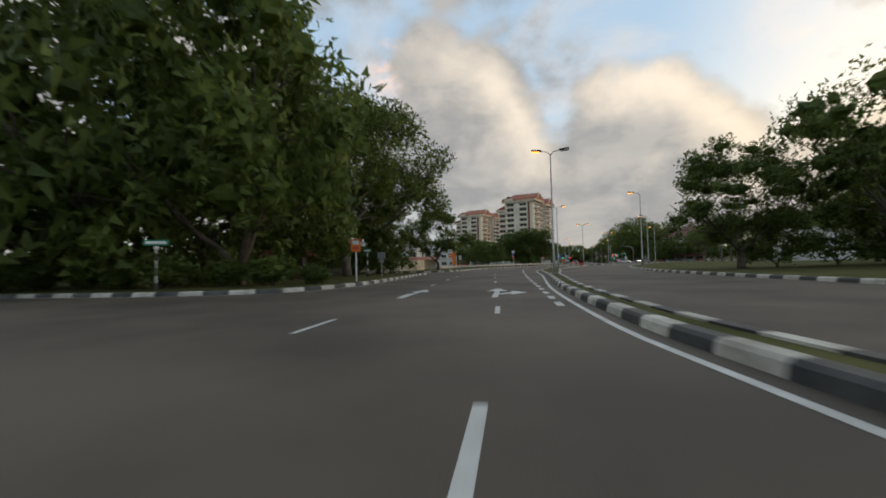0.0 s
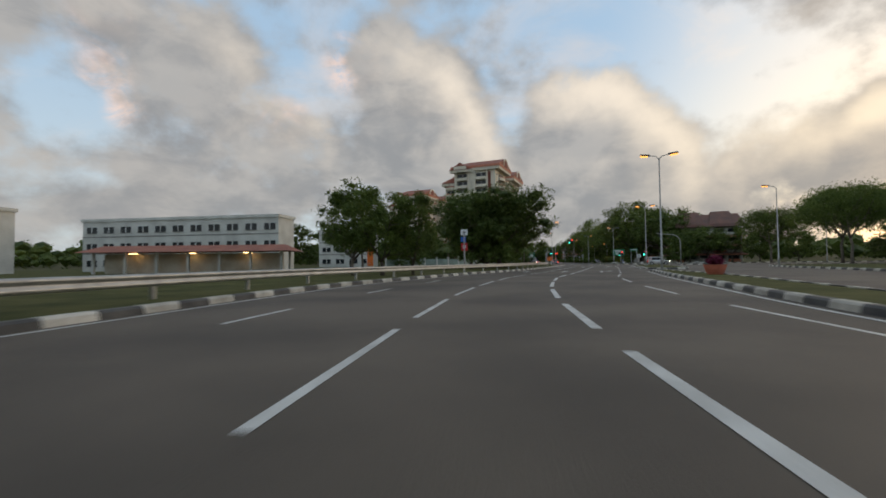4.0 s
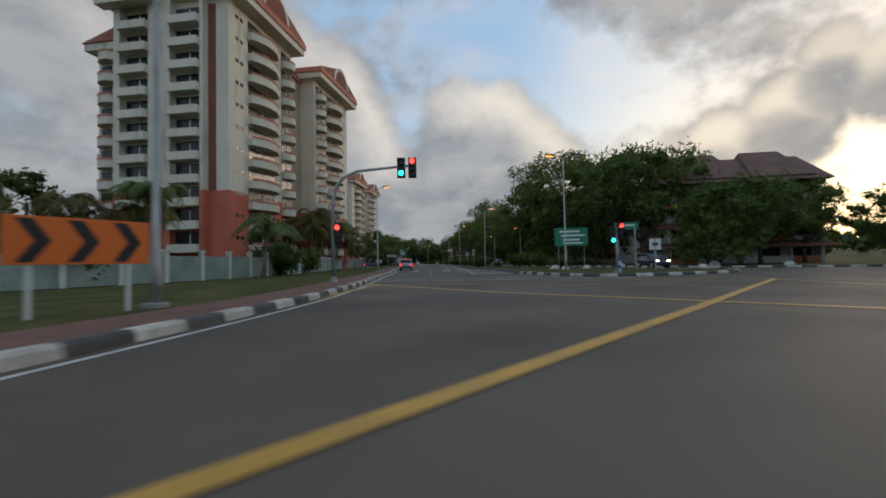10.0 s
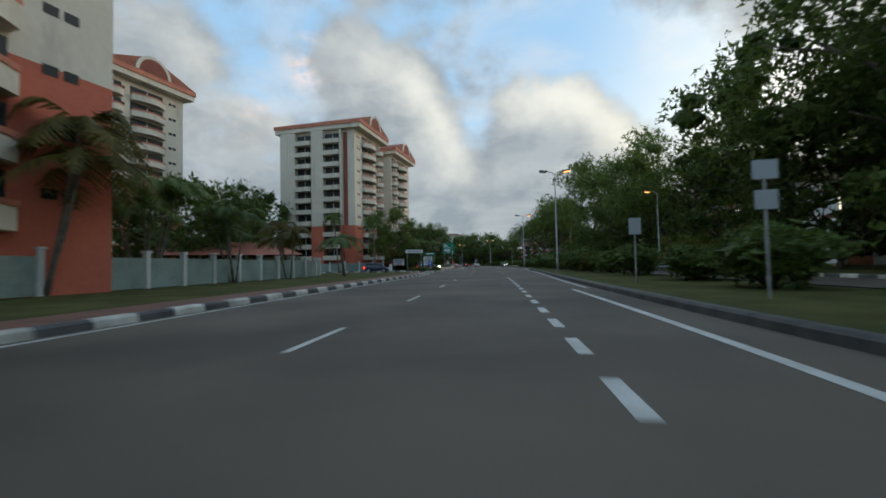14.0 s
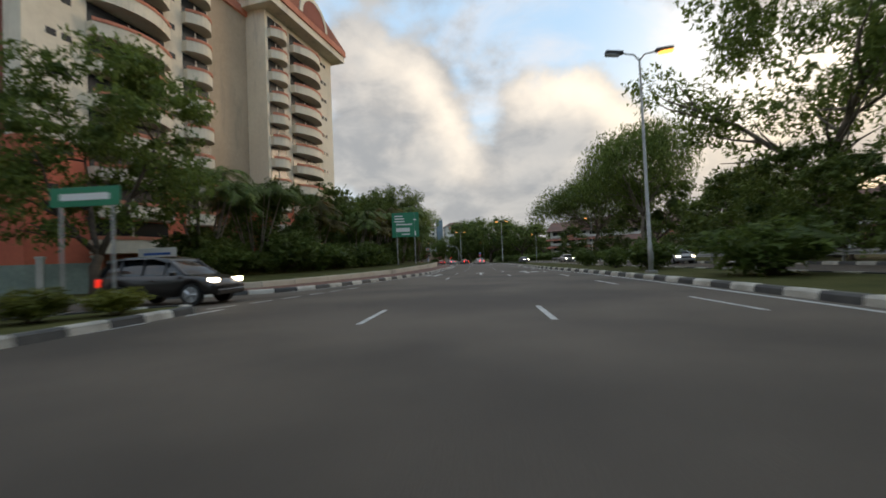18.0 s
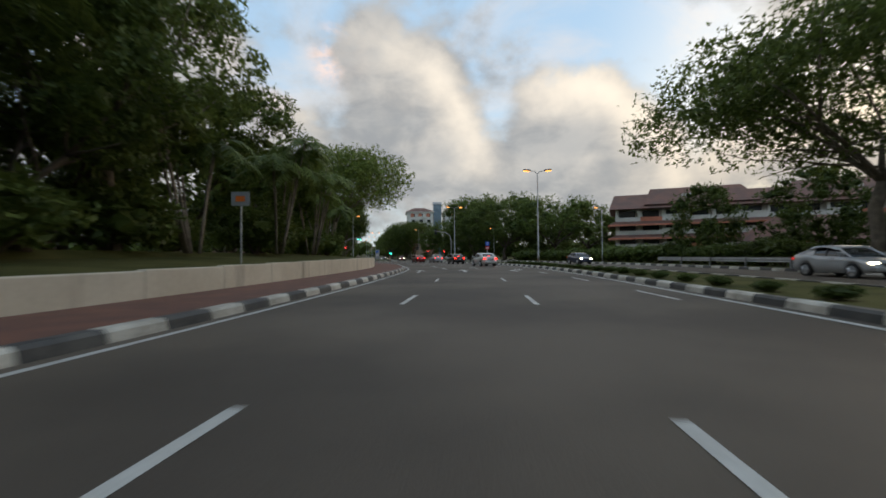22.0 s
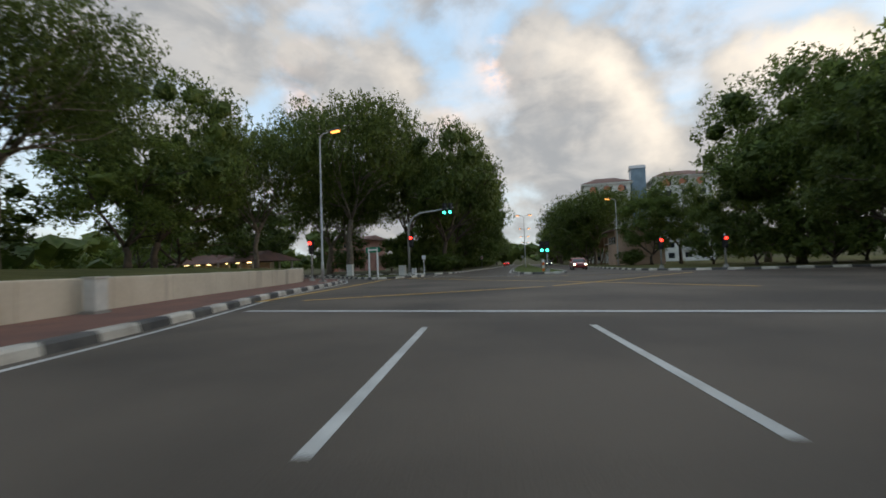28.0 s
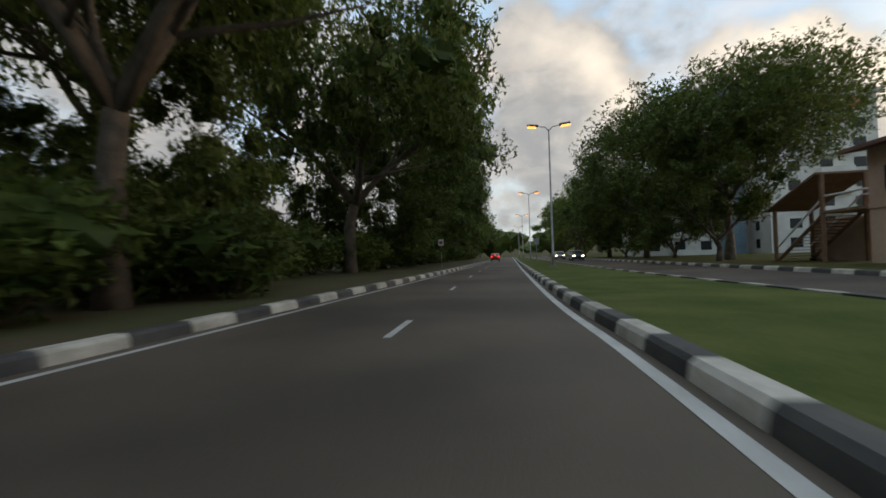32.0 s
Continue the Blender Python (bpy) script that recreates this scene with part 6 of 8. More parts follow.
def flats(x, y, yaw, length, depth, storeys, label, bays, roof_rise=3.8, wall=WHITE_WALL, roof=ROOF_DARK, lit=(), steps=True, z=GRASS_Z, floor=2.9):
    """Walk-up flats: open verandas with piers on each floor, tiled skirts with salmon fascias, stepped pitched roofs. Front faces local -y."""
    root = thing("walk_up_flats", label, "flats", pose(x, y, z, 0, 0, yaw))
    F = floor
    top = storeys * F
    part("wall", boxes((0, length, 1.6, depth, 0, top)), wall, root)
    part("end_wall", boxes((-0.15, 0.25, 0, depth, 0, top)), wall, root)
    part("end_wall", boxes((length - 0.25, length + 0.15, 0, depth, 0, top)), wall, root)
    bay = length / bays
    for fl in range(storeys):
        zf = fl * F
        part("floor_slab", boxes((-0.2, length + 0.2, -0.1, 1.7, zf - 0.18, zf)), wall, root)
        if fl:
            # front skirt, then the one that runs on round the end wall
            out, lo, hi = 1.35, zf - 0.42, zf + 0.22
            bm = bmesh.new()
            v = [bm.verts.new(q) for q in ((-out, -out, lo), (length + out, -out, lo), (length + 0.16, -0.11, hi), (-0.16, -0.11, hi), (-0.16, -0.11, lo + 0.1), (length + 0.16, -0.11, lo + 0.1))]
            for q in ((0, 1, 2, 3), (0, 4, 5, 1), (1, 5, 2), (0, 3, 4)):
                bm.faces.new([v[i] for i in q])
            skirt = part("tiled_skirt", bm, roof, root, "sloping tiled skirt roof")
            part("fascia", boxes((-out - 0.02, length + out + 0.02, -out - 0.06, -out - 0.005, lo - 0.22, lo + 0.06)), TERRA_BAND, skirt, "salmon fascia board")
            bm = bmesh.new()
            v = [bm.verts.new(q) for q in ((-out, -out, lo), (-out, depth + 0.4, lo), (-0.16, depth, hi), (-0.16, -0.11, hi), (-0.16, depth, lo + 0.1), (-0.16, -0.11, lo + 0.1))]
            for q in ((1, 0, 3, 2), (0, 1, 4, 5), (1, 2, 4)):
                bm.faces.new([v[i] for i in q])
            skirt = part("tiled_skirt", bm, roof, root, "sloping tiled skirt roof on the end wall")
            part("fascia", boxes((-out - 0.06, -out - 0.005, -out, depth + 0.42, lo - 0.22, lo + 0.06)), TERRA_BAND, skirt, "salmon fascia board")
        for k in range(bays + 1):
            px = min(max(k * bay, 0.2), length - 0.2)
            part("pier", boxes((px - 0.16, px + 0.16, -0.08, 0.25, zf, zf + F - 0.18)), wall, root)
        for k in range(bays):
            a, b = k * bay + 0.17, (k + 1) * bay - 0.17
            if k % 3 != 2:
                part("parapet", boxes((a, b, -0.04, 0.1, zf, zf + 0.95)), wall if (k + fl) % 4 else TERRA_BAND, root)
            else:
                part("parapet", boxes((a, b, -0.04, 0.1, zf, zf + 1.3)), wall, root)
            ob = part("window", boxes((a + 0.4, b - 0.4, 1.55, 1.598, zf + 0.9, zf + 2.2)), GLASS, root)
            if (k, fl) in lit:
                part("ceiling_lamp", boxes(((a + b) / 2 - 0.3, (a + b) / 2 + 0.3, 0.6, 0.8, zf + F - 0.28, zf + F - 0.19)), WHITE_ROOM, root, "lit ceiling lamp")
    for k in range(3):
        part("end_window", boxes((-0.18, -0.151, depth * (0.16 + 0.10 * k), depth * (0.16 + 0.10 * k) + 0.55, top - F + 1.2, top - F + 1.9)), GLASS, root)
    for fl in range(1, storeys - 1):
        part("end_window", boxes((-0.18, -0.151, depth * 0.12, depth * 0.26, fl * F + 1.1, fl * F + 2.0)), GLASS, root)
    bm = bmesh.new()
    gable_roof(bm, 0, length, 0, depth, top, roof_rise, 0.8, 1.2)
    part("roof", bm, roof, root, "weathered terracotta tiled roof")
    bm = bmesh.new()
    bm.faces.new([bm.verts.new(q) for q in ((-1.25, depth * 0.2, top + 0.25), (-1.25, depth * 0.8, top + 0.25), (-1.23 + 0.5, depth * 0.5, top + roof_rise * 0.66))])
    part("gable_panel", bm, TERRA_BAND, root, "salmon rendered gable")
    if steps:
        for a, b in ((0.12, 0.46), (0.6, 0.92)):
            bm = bmesh.new()
            gable_roof(bm, length * a, length * b, 0.4, depth - 0.4, top + 0.7, roof_rise + 0.2, 1.4, 0.9)
            part("raised_roof", bm, roof, root, "raised weathered tiled roof")
            part("roof_vent", boxes((length * (a + b) / 2 - 2.4, length * (a + b) / 2 + 1.0, depth * 0.2, depth * 0.2 + 0.4, top + 2.3, top + 2.65)), wall, root)
    return root


flats(173.5, 421.0, -34, 46, 13, 4, "four-storey cream flats with terracotta bands and roof", 12, roof_rise=3.4, lit={(9, 2), (3, 1)}, roof=ROOF_DARK, z=-0.3, floor=2.4)
flats(137, 262, -112, 34, 11, 4, "dim walk-up flats behind roadside trees", 9, lit={(5, 0)})
flats(157, 316, -110, 42, 11, 4, "dim walk-up flats behind roadside trees", 11, lit={(2, 1), (9, 2), (5, 2)})
flats(112.0, 209, -33, 20, 12, 4, "dark-roofed flats at the junction", 5, roof_rise=4.6)
flats(224, 380, -36, 30, 12, 4, "cream flats with weathered roof set further back", 8)


def pavilion(x, y, yaw, w, d, h, rise, label, roof=ROOF_DARK, wall=CREAM_WALL, lit=False, z=GRASS_Z, name="roadside_hall"):
    """An open hall: posts and a wide hipped roof."""
    root = thing(name, label, "building", pose(x, y, z, 0, 0, yaw))
    for px in np.linspace(0.3, w - 0.3, max(2, int(w / 4) + 1)):
        for py in (0.3, d - 0.3):
            part("post", boxes((px - 0.14, px + 0.14, py - 0.14, py + 0.14, 0, h)), WHITE_WALL, root)
    part("back_wall", boxes((0.6, w - 0.6, d * 0.45, d * 0.55, 0, h - 0.2)), wall, root)
    bm = bmesh.new()
    gable_roof(bm, 0, w, 0, d, h, rise, min(w, d) * 0.35, 1.1)
    part("roof", bm, roof, root, "low hipped tiled roof")
    if lit:
        for px in (w * 0.2, w * 0.5, w * 0.8):
            part("ceiling_lamp", boxes((px - 0.5, px + 0.5, 0.8, 1.1, h - 0.22, h - 0.12)), WARM_ROOM, root, "lit warm ceiling lamp")
    return root


pavilion(182, 396, -10, 16, 9, 2.8, 3.6, "open hall with a broad dark tiled roof")
pavilion(80, 500, -25, 12, 8, 2.6, 1.9, "low house with warm lights under its eaves", lit=True)
pavilion(66, 506, -10, 10, 8, 2.6, 1.9, "low house with warm lights under its eaves", lit=True)
pavilion(-24, 139, -8, 24, 4, 2.7, 0.9, "long covered walkway with terracotta roof", roof=ROOF_RED, lit=True)
pavilion(66, 276, 20, 14, 7, 2.5, 1.6, "low hall with terracotta roof beside the fence", roof=ROOF_RED)
pavilion(-20.5, 45, 20, 3.4, 2.4, 2.1, 0.7, "small timber shelter at the edge of the wood", roof=DARK_BRICK, wall=BROWN_TIMBER)


def office(x, y, yaw, w, d, storeys, bays, label, stripe=None, z=GRASS_Z):
    """A flat-roofed white block with strips of windows. Front faces local -y."""
    root = thing("office_block", label, "office building", pose(x, y, z, 0, 0, yaw))
    F = 3.3
    top = storeys * F
    part("wall", boxes((0, w, 0, d, 0, top)), WHITE_WALL, root)
    part("parapet", boxes((-0.25, w + 0.25, -0.25, d + 0.25, top, top + 0.55)), WHITE_WALL, root)
    step = w / bays
    for fl in range(storeys):
        for k in range(bays):
            a = k * step + 0.25 * step
            win = part("window", boxes((a, a + step * 0.6, -0.03, 0.1, fl * F + 1.0, fl * F + 2.2)), GLASS, root)
            part("window_frame", boxes((a + step * 0.28, a + step * 0.32, -0.06, -0.031, fl * F + 1.0, fl * F + 2.2)), SIGN_WHITE, win)
            part("window_sill", boxes((a - 0.1, a + step * 0.6 + 0.1, -0.12, 0.02, fl * F + 0.88, fl * F + 0.99)), CONCRETE, win)
        if fl:
            part("floor_band", boxes((-0.05, w + 0.05, -0.06, 0.05, fl * F + 0.1, fl * F + 0.35)), CONCRETE, root)
    if stripe:
        part("stripe", boxes((w - 1.6, w + 0.06, -0.08, 0.1, 0.2, top - 0.2)), stripe, root, "orange painted vertical panel")
    return root


office(-46, 176, -18, 42, 6, 3, 11, "three-storey white office block with strip windows")
office(-3.0, 203.5, -8, 15, 12, 3, 4, "three-storey white block with an orange panel", ORANGE)
office(-62, 150, -14, 14, 12, 3, 4, "three-storey white office block with strip windows")
office(86, 110, -122, 22, 10, 2, 6, "low pale building across the road")
office(74, 70, -122, 24, 10, 2, 6, "low pale building across the road")
office(140, 128, -122, 30, 10, 2, 8, "low pale building across the road")

# cream boundary wall by the side street
root = tagged(new("boundary_wall"), "cream boundary wall beside the side street", "wall", kind="structure")
line = smooth_line([(-40, 88), (-24, 84.5), (-12, 84), (-7.5, 88), (-5, 95)], 3.0)
for p, q in zip(line, line[1:]):
    d, m = q - p, (p + q) / 2
    ob = part("wall_length", boxes((-d.length / 2, d.length / 2, -0.1, 0.1, 0, 2.1)), CREAM_WALL, root)
    ob.matrix_basis = pose(m.x, m.y, 0.1, 0, 0, math.degrees(math.atan2(d.y, d.x)))


def condo(x, y, yaw):
    """White flats with arched top windows, hipped roofs and a glazed lift tower."""
    root = thing("condominium", "white eight-storey condominium with dark hipped roofs and glazed tower", "apartment building", pose(x, y, GRASS_Z, 0, 0, yaw))
    F, N = 2.9, 8
    top = F * N
    for x0, x1, y0, y1 in ((0, 13, 0, 14), (19, 33, -3, 12)):
        part("wall", boxes((x0, x1, y0, y1, 0, top)), WHITE_WALL, root)
        part("cornice", boxes((x0 - 0.6, x1 + 0.6, y0 - 0.6, y1 + 0.6, top, top + 0.5)), WHITE_WALL, root)
        bm = bmesh.new()
        gable_roof(bm, x0, x1, y0, y1, top + 0.5, 2.6, 4.5, 0.7)
        part("roof", bm, ROOF_DARK, root)
        for fl in range(N):
            for k in range(3):
                wx = x0 + (x1 - x0) * (0.18 + 0.3 * k)
                part("window", boxes((wx, wx + 1.6, y0 - 0.03, y0 + 0.1, fl * F + 0.8, fl * F + 2.3)), GLASS, root)
            part("balcony", boxes((x0 + (x1 - x0) * 0.45, x0 + (x1 - x0) * 0.75, y0 - 1.1, y0, fl * F, fl * F + 0.95)), WHITE_WALL, root)
            for k in range(2):
                wy = y0 + (y1 - y0) * (0.25 + 0.4 * k)
                part("window", boxes((x0 - 0.03, x0 + 0.1, wy, wy + 1.4, fl * F + 0.8, fl * F + 2.3)), GLASS, root)
        for k in range(3):
            bm = bmesh.new()
            cx = x0 + (x1 - x0) * (0.2 + 0.3 * k)
            arch = [(cx + 0.9 * math.cos(a), top - 1.2 + 0.9 * math.sin(a)) for a in (math.pi * i / 8 for i in range(9))] + [(cx - 0.9, top - 2.2), (cx + 0.9, top - 2.2)]
            bm.faces.new([bm.verts.new((px, y0 - 0.05, pz)) for px, pz in arch])
            part("arched_window", bm, TERRA_BAND, root)
    part("lift_tower", boxes((13.5, 17.5, 2, 7, 0, top + 4.5)), material("blue_grey_glazing", (0.16, 0.24, 0.30), 0.25, second=(0.11, 0.17, 0.22), scale=0.5, fine=4), root, "blue-grey glazed lift tower")
    bm = bmesh.new()
    gable_roof(bm, 13.5, 17.5, 2, 7, top + 4.5, 1.4, 0.0, 0.2)
    part("tower_roof", bm, GALV, root)
    return root


condo(153, 566, -6)


def stair_house(x, y, yaw):
    """A pinkish two-storey block with an outside timber stair. Front faces local -y."""
    root = thing("roadside_house", "two-storey pinkish house with an outside timber stair", "house", pose(x, y, GRASS_Z, 0, 0, yaw))
    pink = material("pink_render", (0.56, 0.39, 0.29), 0.85, second=(0.45, 0.31, 0.23), scale=0.5, fine=6)
    part("wall", boxes((0, 6.2, 0, 7.6, 0, 5.8)), pink, root)
    for k in range(3):
        a = 1.0 + 1.9 * k
        win = part("window", boxes((a, a + 1.5, -0.03, 0.1, 3.5, 4.7)), GLASS, root)
        part("window_frame", boxes((a + 0.72, a + 0.78, -0.06, -0.031, 3.5, 4.7)), SIGN_WHITE, win)
    part("floor_band", boxes((-0.05, 6.25, -0.06, 0.06, 2.7, 2.95)), pink, root)
    bm = bmesh.new()
    v = [bm.verts.new(p) for p in ((-0.6, -0.9, 5.6), (6.8, -0.9, 5.6), (6.8, 8.2, 6.6), (-0.6, 8.2, 6.6), (-0.6, -0.9, 5.8), (6.8, -0.9, 5.8), (6.8, 8.2, 6.8), (-0.6, 8.2, 6.8))]
    for q in ((0, 3, 2, 1), (4, 5, 6, 7), (0, 1, 5, 4), (1, 2, 6, 5), (2, 3, 7, 6), (3, 0, 4, 7)):
        bm.faces.new([v[i] for i in q])
    part("roof", bm, ROOF_DARK, root)
    # stair: landing, posts, treads, rails, canopy
    part("landing", boxes((-3.2, 0, -0.2, 2.2, 2.75, 2.9)), BROWN_TIMBER, root)
    for px, py in ((-3.1, -0.1), (-3.1, 2.1), (-7.6, -0.1), (-7.6, 2.1)):
        part("stair_post", boxes((px - 0.09, px + 0.09, py - 0.09, py + 0.09, 0, 5.0 if px > -4 else 3.4)), BROWN_TIMBER, root)
    for k in range(14):
        part("tread", boxes((-7.4 + 0.3 * k, -7.05 + 0.3 * k, 0, 1.9, 0.1 + 0.19 * k, 0.15 + 0.19 * k)), BROWN_TIMBER, root)
    for py in (0, 1.9):
        bm = bmesh.new()
        tube(bm, [(-7.5, py, 0.95), (-3.1, py, 3.75), (0, py, 3.75)], 0.06, 6)
        part("handrail", bm, SIGN_WHITE, root)
        bm = bmesh.new()
        tube(bm, [(-7.5, py, 0.05), (-3.1, py, 2.8)], 0.11, 6)
        part("stringer", bm, BROWN_TIMBER, root)
    part("side_wall", boxes((-7.8, -3.2, 2.2, 2.35, 0, 2.6)), pink, root)
    bm = bmesh.new()
    v = [bm.verts.new(p) for p in ((-7.9, -0.5, 3.3), (-3.0, -0.5, 5.0), (-3.0, 2.5, 5.0), (-7.9, 2.5, 3.3), (-7.9, -0.5, 3.42), (-3.0, -0.5, 5.12), (-3.0, 2.5, 5.12), (-7.9, 2.5, 3.42))]
    for q in ((0, 3, 2, 1), (4, 5, 6, 7), (0, 1, 5, 4), (1, 2, 6, 5), (2, 3, 7, 6), (3, 0, 4, 7)):
        bm.faces.new([v[i] for i in q])
    part("stair_canopy", bm, BROWN_TIMBER, root)
    return root


stair_house(149.6, 512.2, -90)
flats(79, 549, -20, 13, 9, 3, "small pink block of flats beyond the trees", 4, roof_rise=1.4, wall=material("salmon_render", (0.48, 0.26, 0.21), 0.85, second=(0.38, 0.2, 0.16), scale=0.5, fine=6), steps=False)

# ---------------------------------------------------------------- street furniture
def lamp_head(bm_body, bm_lens, x, y, z, yaw):
    """A cobra-head lantern reaching along its yaw."""
    m = pose(x, y, z, 0, -6, yaw)
    b = bmesh.new()
    box(b, -0.1, 0.75, -0.15, 0.15, -0.06, 0.1, bevel=0.045)
    for v in b.verts:
        v.co = m @ v.co
    bm_body.append(b)
    b = bmesh.new()
    box(b, 0.05, 0.74, -0.15, 0.15, -0.16, -0.064, bevel=0.05)
    for v in b.verts:
        v.co = m @ v.co
    bm_lens.append(b)


def joined(parts):
    out = bmesh.new()
    for b in parts:
        me = bpy.data.meshes.new("tmp")
        b.to_mesh(me)
        b.free()
        out.from_mesh(me)
        bpy.data.meshes.remove(me)
    return out


LAMP_KITS = {}


def lamp_kit(arms, lit):
    root = thing("street_lamp", "tall grey steel street lamp with %s lit %s" % (("two", "lanterns") if arms == 2 else ("one", "lantern")), "street lamp", group="street lamps")
    bm = bmesh.new()
    tube(bm, [(0, 0, 0), (0, 0, 1.4), (0, 0, 1.42), (0, 0, 10.3)], [0.115, 0.11, 0.085, 0.05], 10)
    part("pole", bm, POLE, root, smooth=True)
    bm = bmesh.new()
    box(bm, -0.22, 0.22, -0.22, 0.22, -0.05, 0.12, bevel=0.02)
    part("base_plate", bm, CONCRETE, root)
    bm = bmesh.new()
    box(bm, -0.02, 0.125, -0.07, 0.07, 0.55, 1.0)
    part("service_door", bm, GALV, root)
    for k in range(arms):
        sg = 1 if k == 0 else -1
        bm = bmesh.new()
        tube(bm, [(0, 0, 10.2), (sg * 0.25, 0, 10.5), (sg * 0.9, 0, 10.62)], [0.045, 0.04, 0.035], 7)
        arm = part("arm", bm, POLE, root)
        body, lens = [], []
        lamp_head(body, lens, sg * 0.85, 0, 10.62, 0 if sg > 0 else 180)
        lan = part("lantern", joined(body), DARK_GREY, root, "grey cobra-head lantern")
        part("lens", joined(lens), AMBER_ON if lit[k] else HEAD_GLASS, lan, "lit orange sodium lens" if lit[k] else "")
    return root


def street_lamp(x, y, yaw, arms=2, lit=(1, 1), h=1.0, z=GRASS_Z):
    key = (arms, tuple(lit))
    if key not in LAMP_KITS:
        LAMP_KITS[key] = lamp_kit(arms, lit)
        LAMP_KITS[key].matrix_basis = at(x, y, yaw, z, h)
        return LAMP_KITS[key]
    return copy_thing(LAMP_KITS[key], at(x, y, yaw, z, h))


for x, y, yaw, lit in ((4.9, 40, 163, (1, 0)), (17.9, 77.3, -20, (1, 0)), (36.9, 113.6, 150, (1, 1)), (59.4, 147.8, 150, (1, 1)), (82.6, 196, 158, (1, 0)), (94.9, 233.5, 340, (1, 0)), (106.8, 269, 340, (1, 0)), (121.4, 308.6, -17, (1, 0)),
                       (147.0, 396, 168, (1, 1)), (145.9, 432.5, 180, (1, 1)), (135, 521, 180, (1, 1)), (135, 557, 180, (1, 1)), (135, 595, 180, (1, 1)), (135, 640, 180, (1, 1)), (-4, 3 - 8, 170, (1, 0))):
    street_lamp(x, y, yaw, 2, lit)
for x, y, yaw, h in ((25.2, 62.9, 155, 1.0), (43.8, 94.6, 145, 1.0), (63.8, 126.6, 145, 1.0), (54.3, 176.2, -35, 0.97), (70.1, 215.6, -25, 0.97), (121.1, 459.2, -5, 1.0), (159.6, 449.5, 180, 0.72), (104.2, 236, 155, 0.7), (113.5, 262, 155, 0.7),
                     (126.5, 431, -20, 0.8), (88, 118, 200, 0.9), (101, 150, 180, 0.9), (118, 138, 200, 0.9), (149.4, 503.0, 180, 1.0), (110, 205, 160, 0.75), (150.4, 360, 160, 0.72), (160.6, 405, 180, 0.72)):
    street_lamp(x, y, yaw, 1, (1,), h)


def signal_head(parent, x, y, z, yaw, on):
    """A three-aspect head facing local -y, with hoods."""
    bm = bmesh.new()
    box(bm, -0.16, 0.16, 0.0, 0.2, -0.5, 0.5, bevel=0.02)
    box(bm, -0.22, 0.22, 0.19, 0.21, -0.56, 0.56)
    ob = part("signal_head", bm, BLACK, parent, "black three-aspect signal head")
    ob.matrix_basis = pose(x, y, z, 0, 0, yaw)
    for k, nm in enumerate(("red", "amber", "green")):
        zc = 0.32 - 0.32 * k
        bm = bmesh.new()
        bmesh.ops.create_cone(bm, cap_ends=True, segments=14, radius1=0.135, radius2=0.135, depth=0.03, matrix=pose(0, -0.012, zc, 90))
        lit = {"red": RED_ON, "amber": AMBER_ON, "green": GREEN_ON}[nm] if nm == on else DARK_GREY
        part("lens", bm, lit, ob, "lit %s lens" % nm if nm == on else "")
        bm = bmesh.new()
        arc = [(0.13 * math.cos(a), 0.13 * math.sin(a)) for a in (math.pi * i / 8 for i in range(9))]
        fr = [bm.verts.new((px, -0.2, zc + pz)) for px, pz in arc]
        bk = [bm.verts.new((px, 0.0, zc + pz)) for px, pz in arc]
        for i in range(8):
            bm.faces.new((fr[i], fr[i + 1], bk[i + 1], bk[i]))
        part("hood", bm, BLACK, ob)
    return ob


def signal_post(x, y, yaw, heads, height=3.2, z=GRASS_Z, arm=None, label="traffic signal on a pale steel post"):
    """heads: (dx, dz, colour). arm: reach of a curved overhead arm towards local +x."""
    root = thing("traffic_signal", label, "traffic signal", at(x, y, yaw, z), group="traffic signals")
    bm = bmesh.new()
    if arm:
        k = height / 6.25 if height < 3.2 else 1.0
        tube(bm, [(0, 0, 0), (0, 0, 4.2 * k), (0.12 * k, 0, 5.0 * k), (0.55 * k, 0, 5.6 * k), (1.3 * k, 0, 5.95 * k), (arm, 0, 6.25 * k)], [0.11, 0.1, 0.09, 0.085, 0.08, 0.06], 10)
    else:
        tube(bm, [(0, 0, 0), (0, 0, height)], [0.075, 0.065], 10)
    part("post", bm, POLE, root, smooth=True)
    bm = bmesh.new()
    bmesh.ops.create_cone(bm, cap_ends=True, segments=12, radius1=0.26, radius2=0.13, depth=0.3, matrix=pose(0, 0, 0.13))
    part("post_base", bm, CONCRETE, root)
    for dx, dz, on in heads:
        signal_head(root, dx, -0.2, dz, 0, on)
    return root


signal_post(50.0, 169.9, -26, ((1.1, 2.95, "green"),), 3.1, arm=1.15, label="low traffic signal on a curved pale steel post")
signal_post(60.3, 187.6, -22, ((3.7, 6.1, "green"), (4.3, 6.1, "red"), (0.25, 2.6, "red")), arm=4.4, label="overhead traffic signal on a curved steel arm")
signal_post(78.2, 185.5, -22, ((-0.28, 2.5, "green"), (0.28, 2.8, "red")), 3.0)
signal_post(66.6, 158.4, -30, ((-0.22, 2.4, "green"), (0.22, 2.4, "red")), 2.9)
signal_post(71.6, 154.4, 150, ((3.6, 6.1, "red"),), arm=4.2, label="overhead traffic signal on a curved steel arm")
signal_post(124.2, 470.9, -6, ((0.28, 3.3, "red"), (3.7, 6.15, "green"), (4.25, 6.15, "green")), arm=4.5, label="overhead traffic signal on a curved steel arm")
signal_post(137.2, 474.4, 2, ((0.0, 2.4, "green"), (-0.5, 2.4, "green")), 2.7)
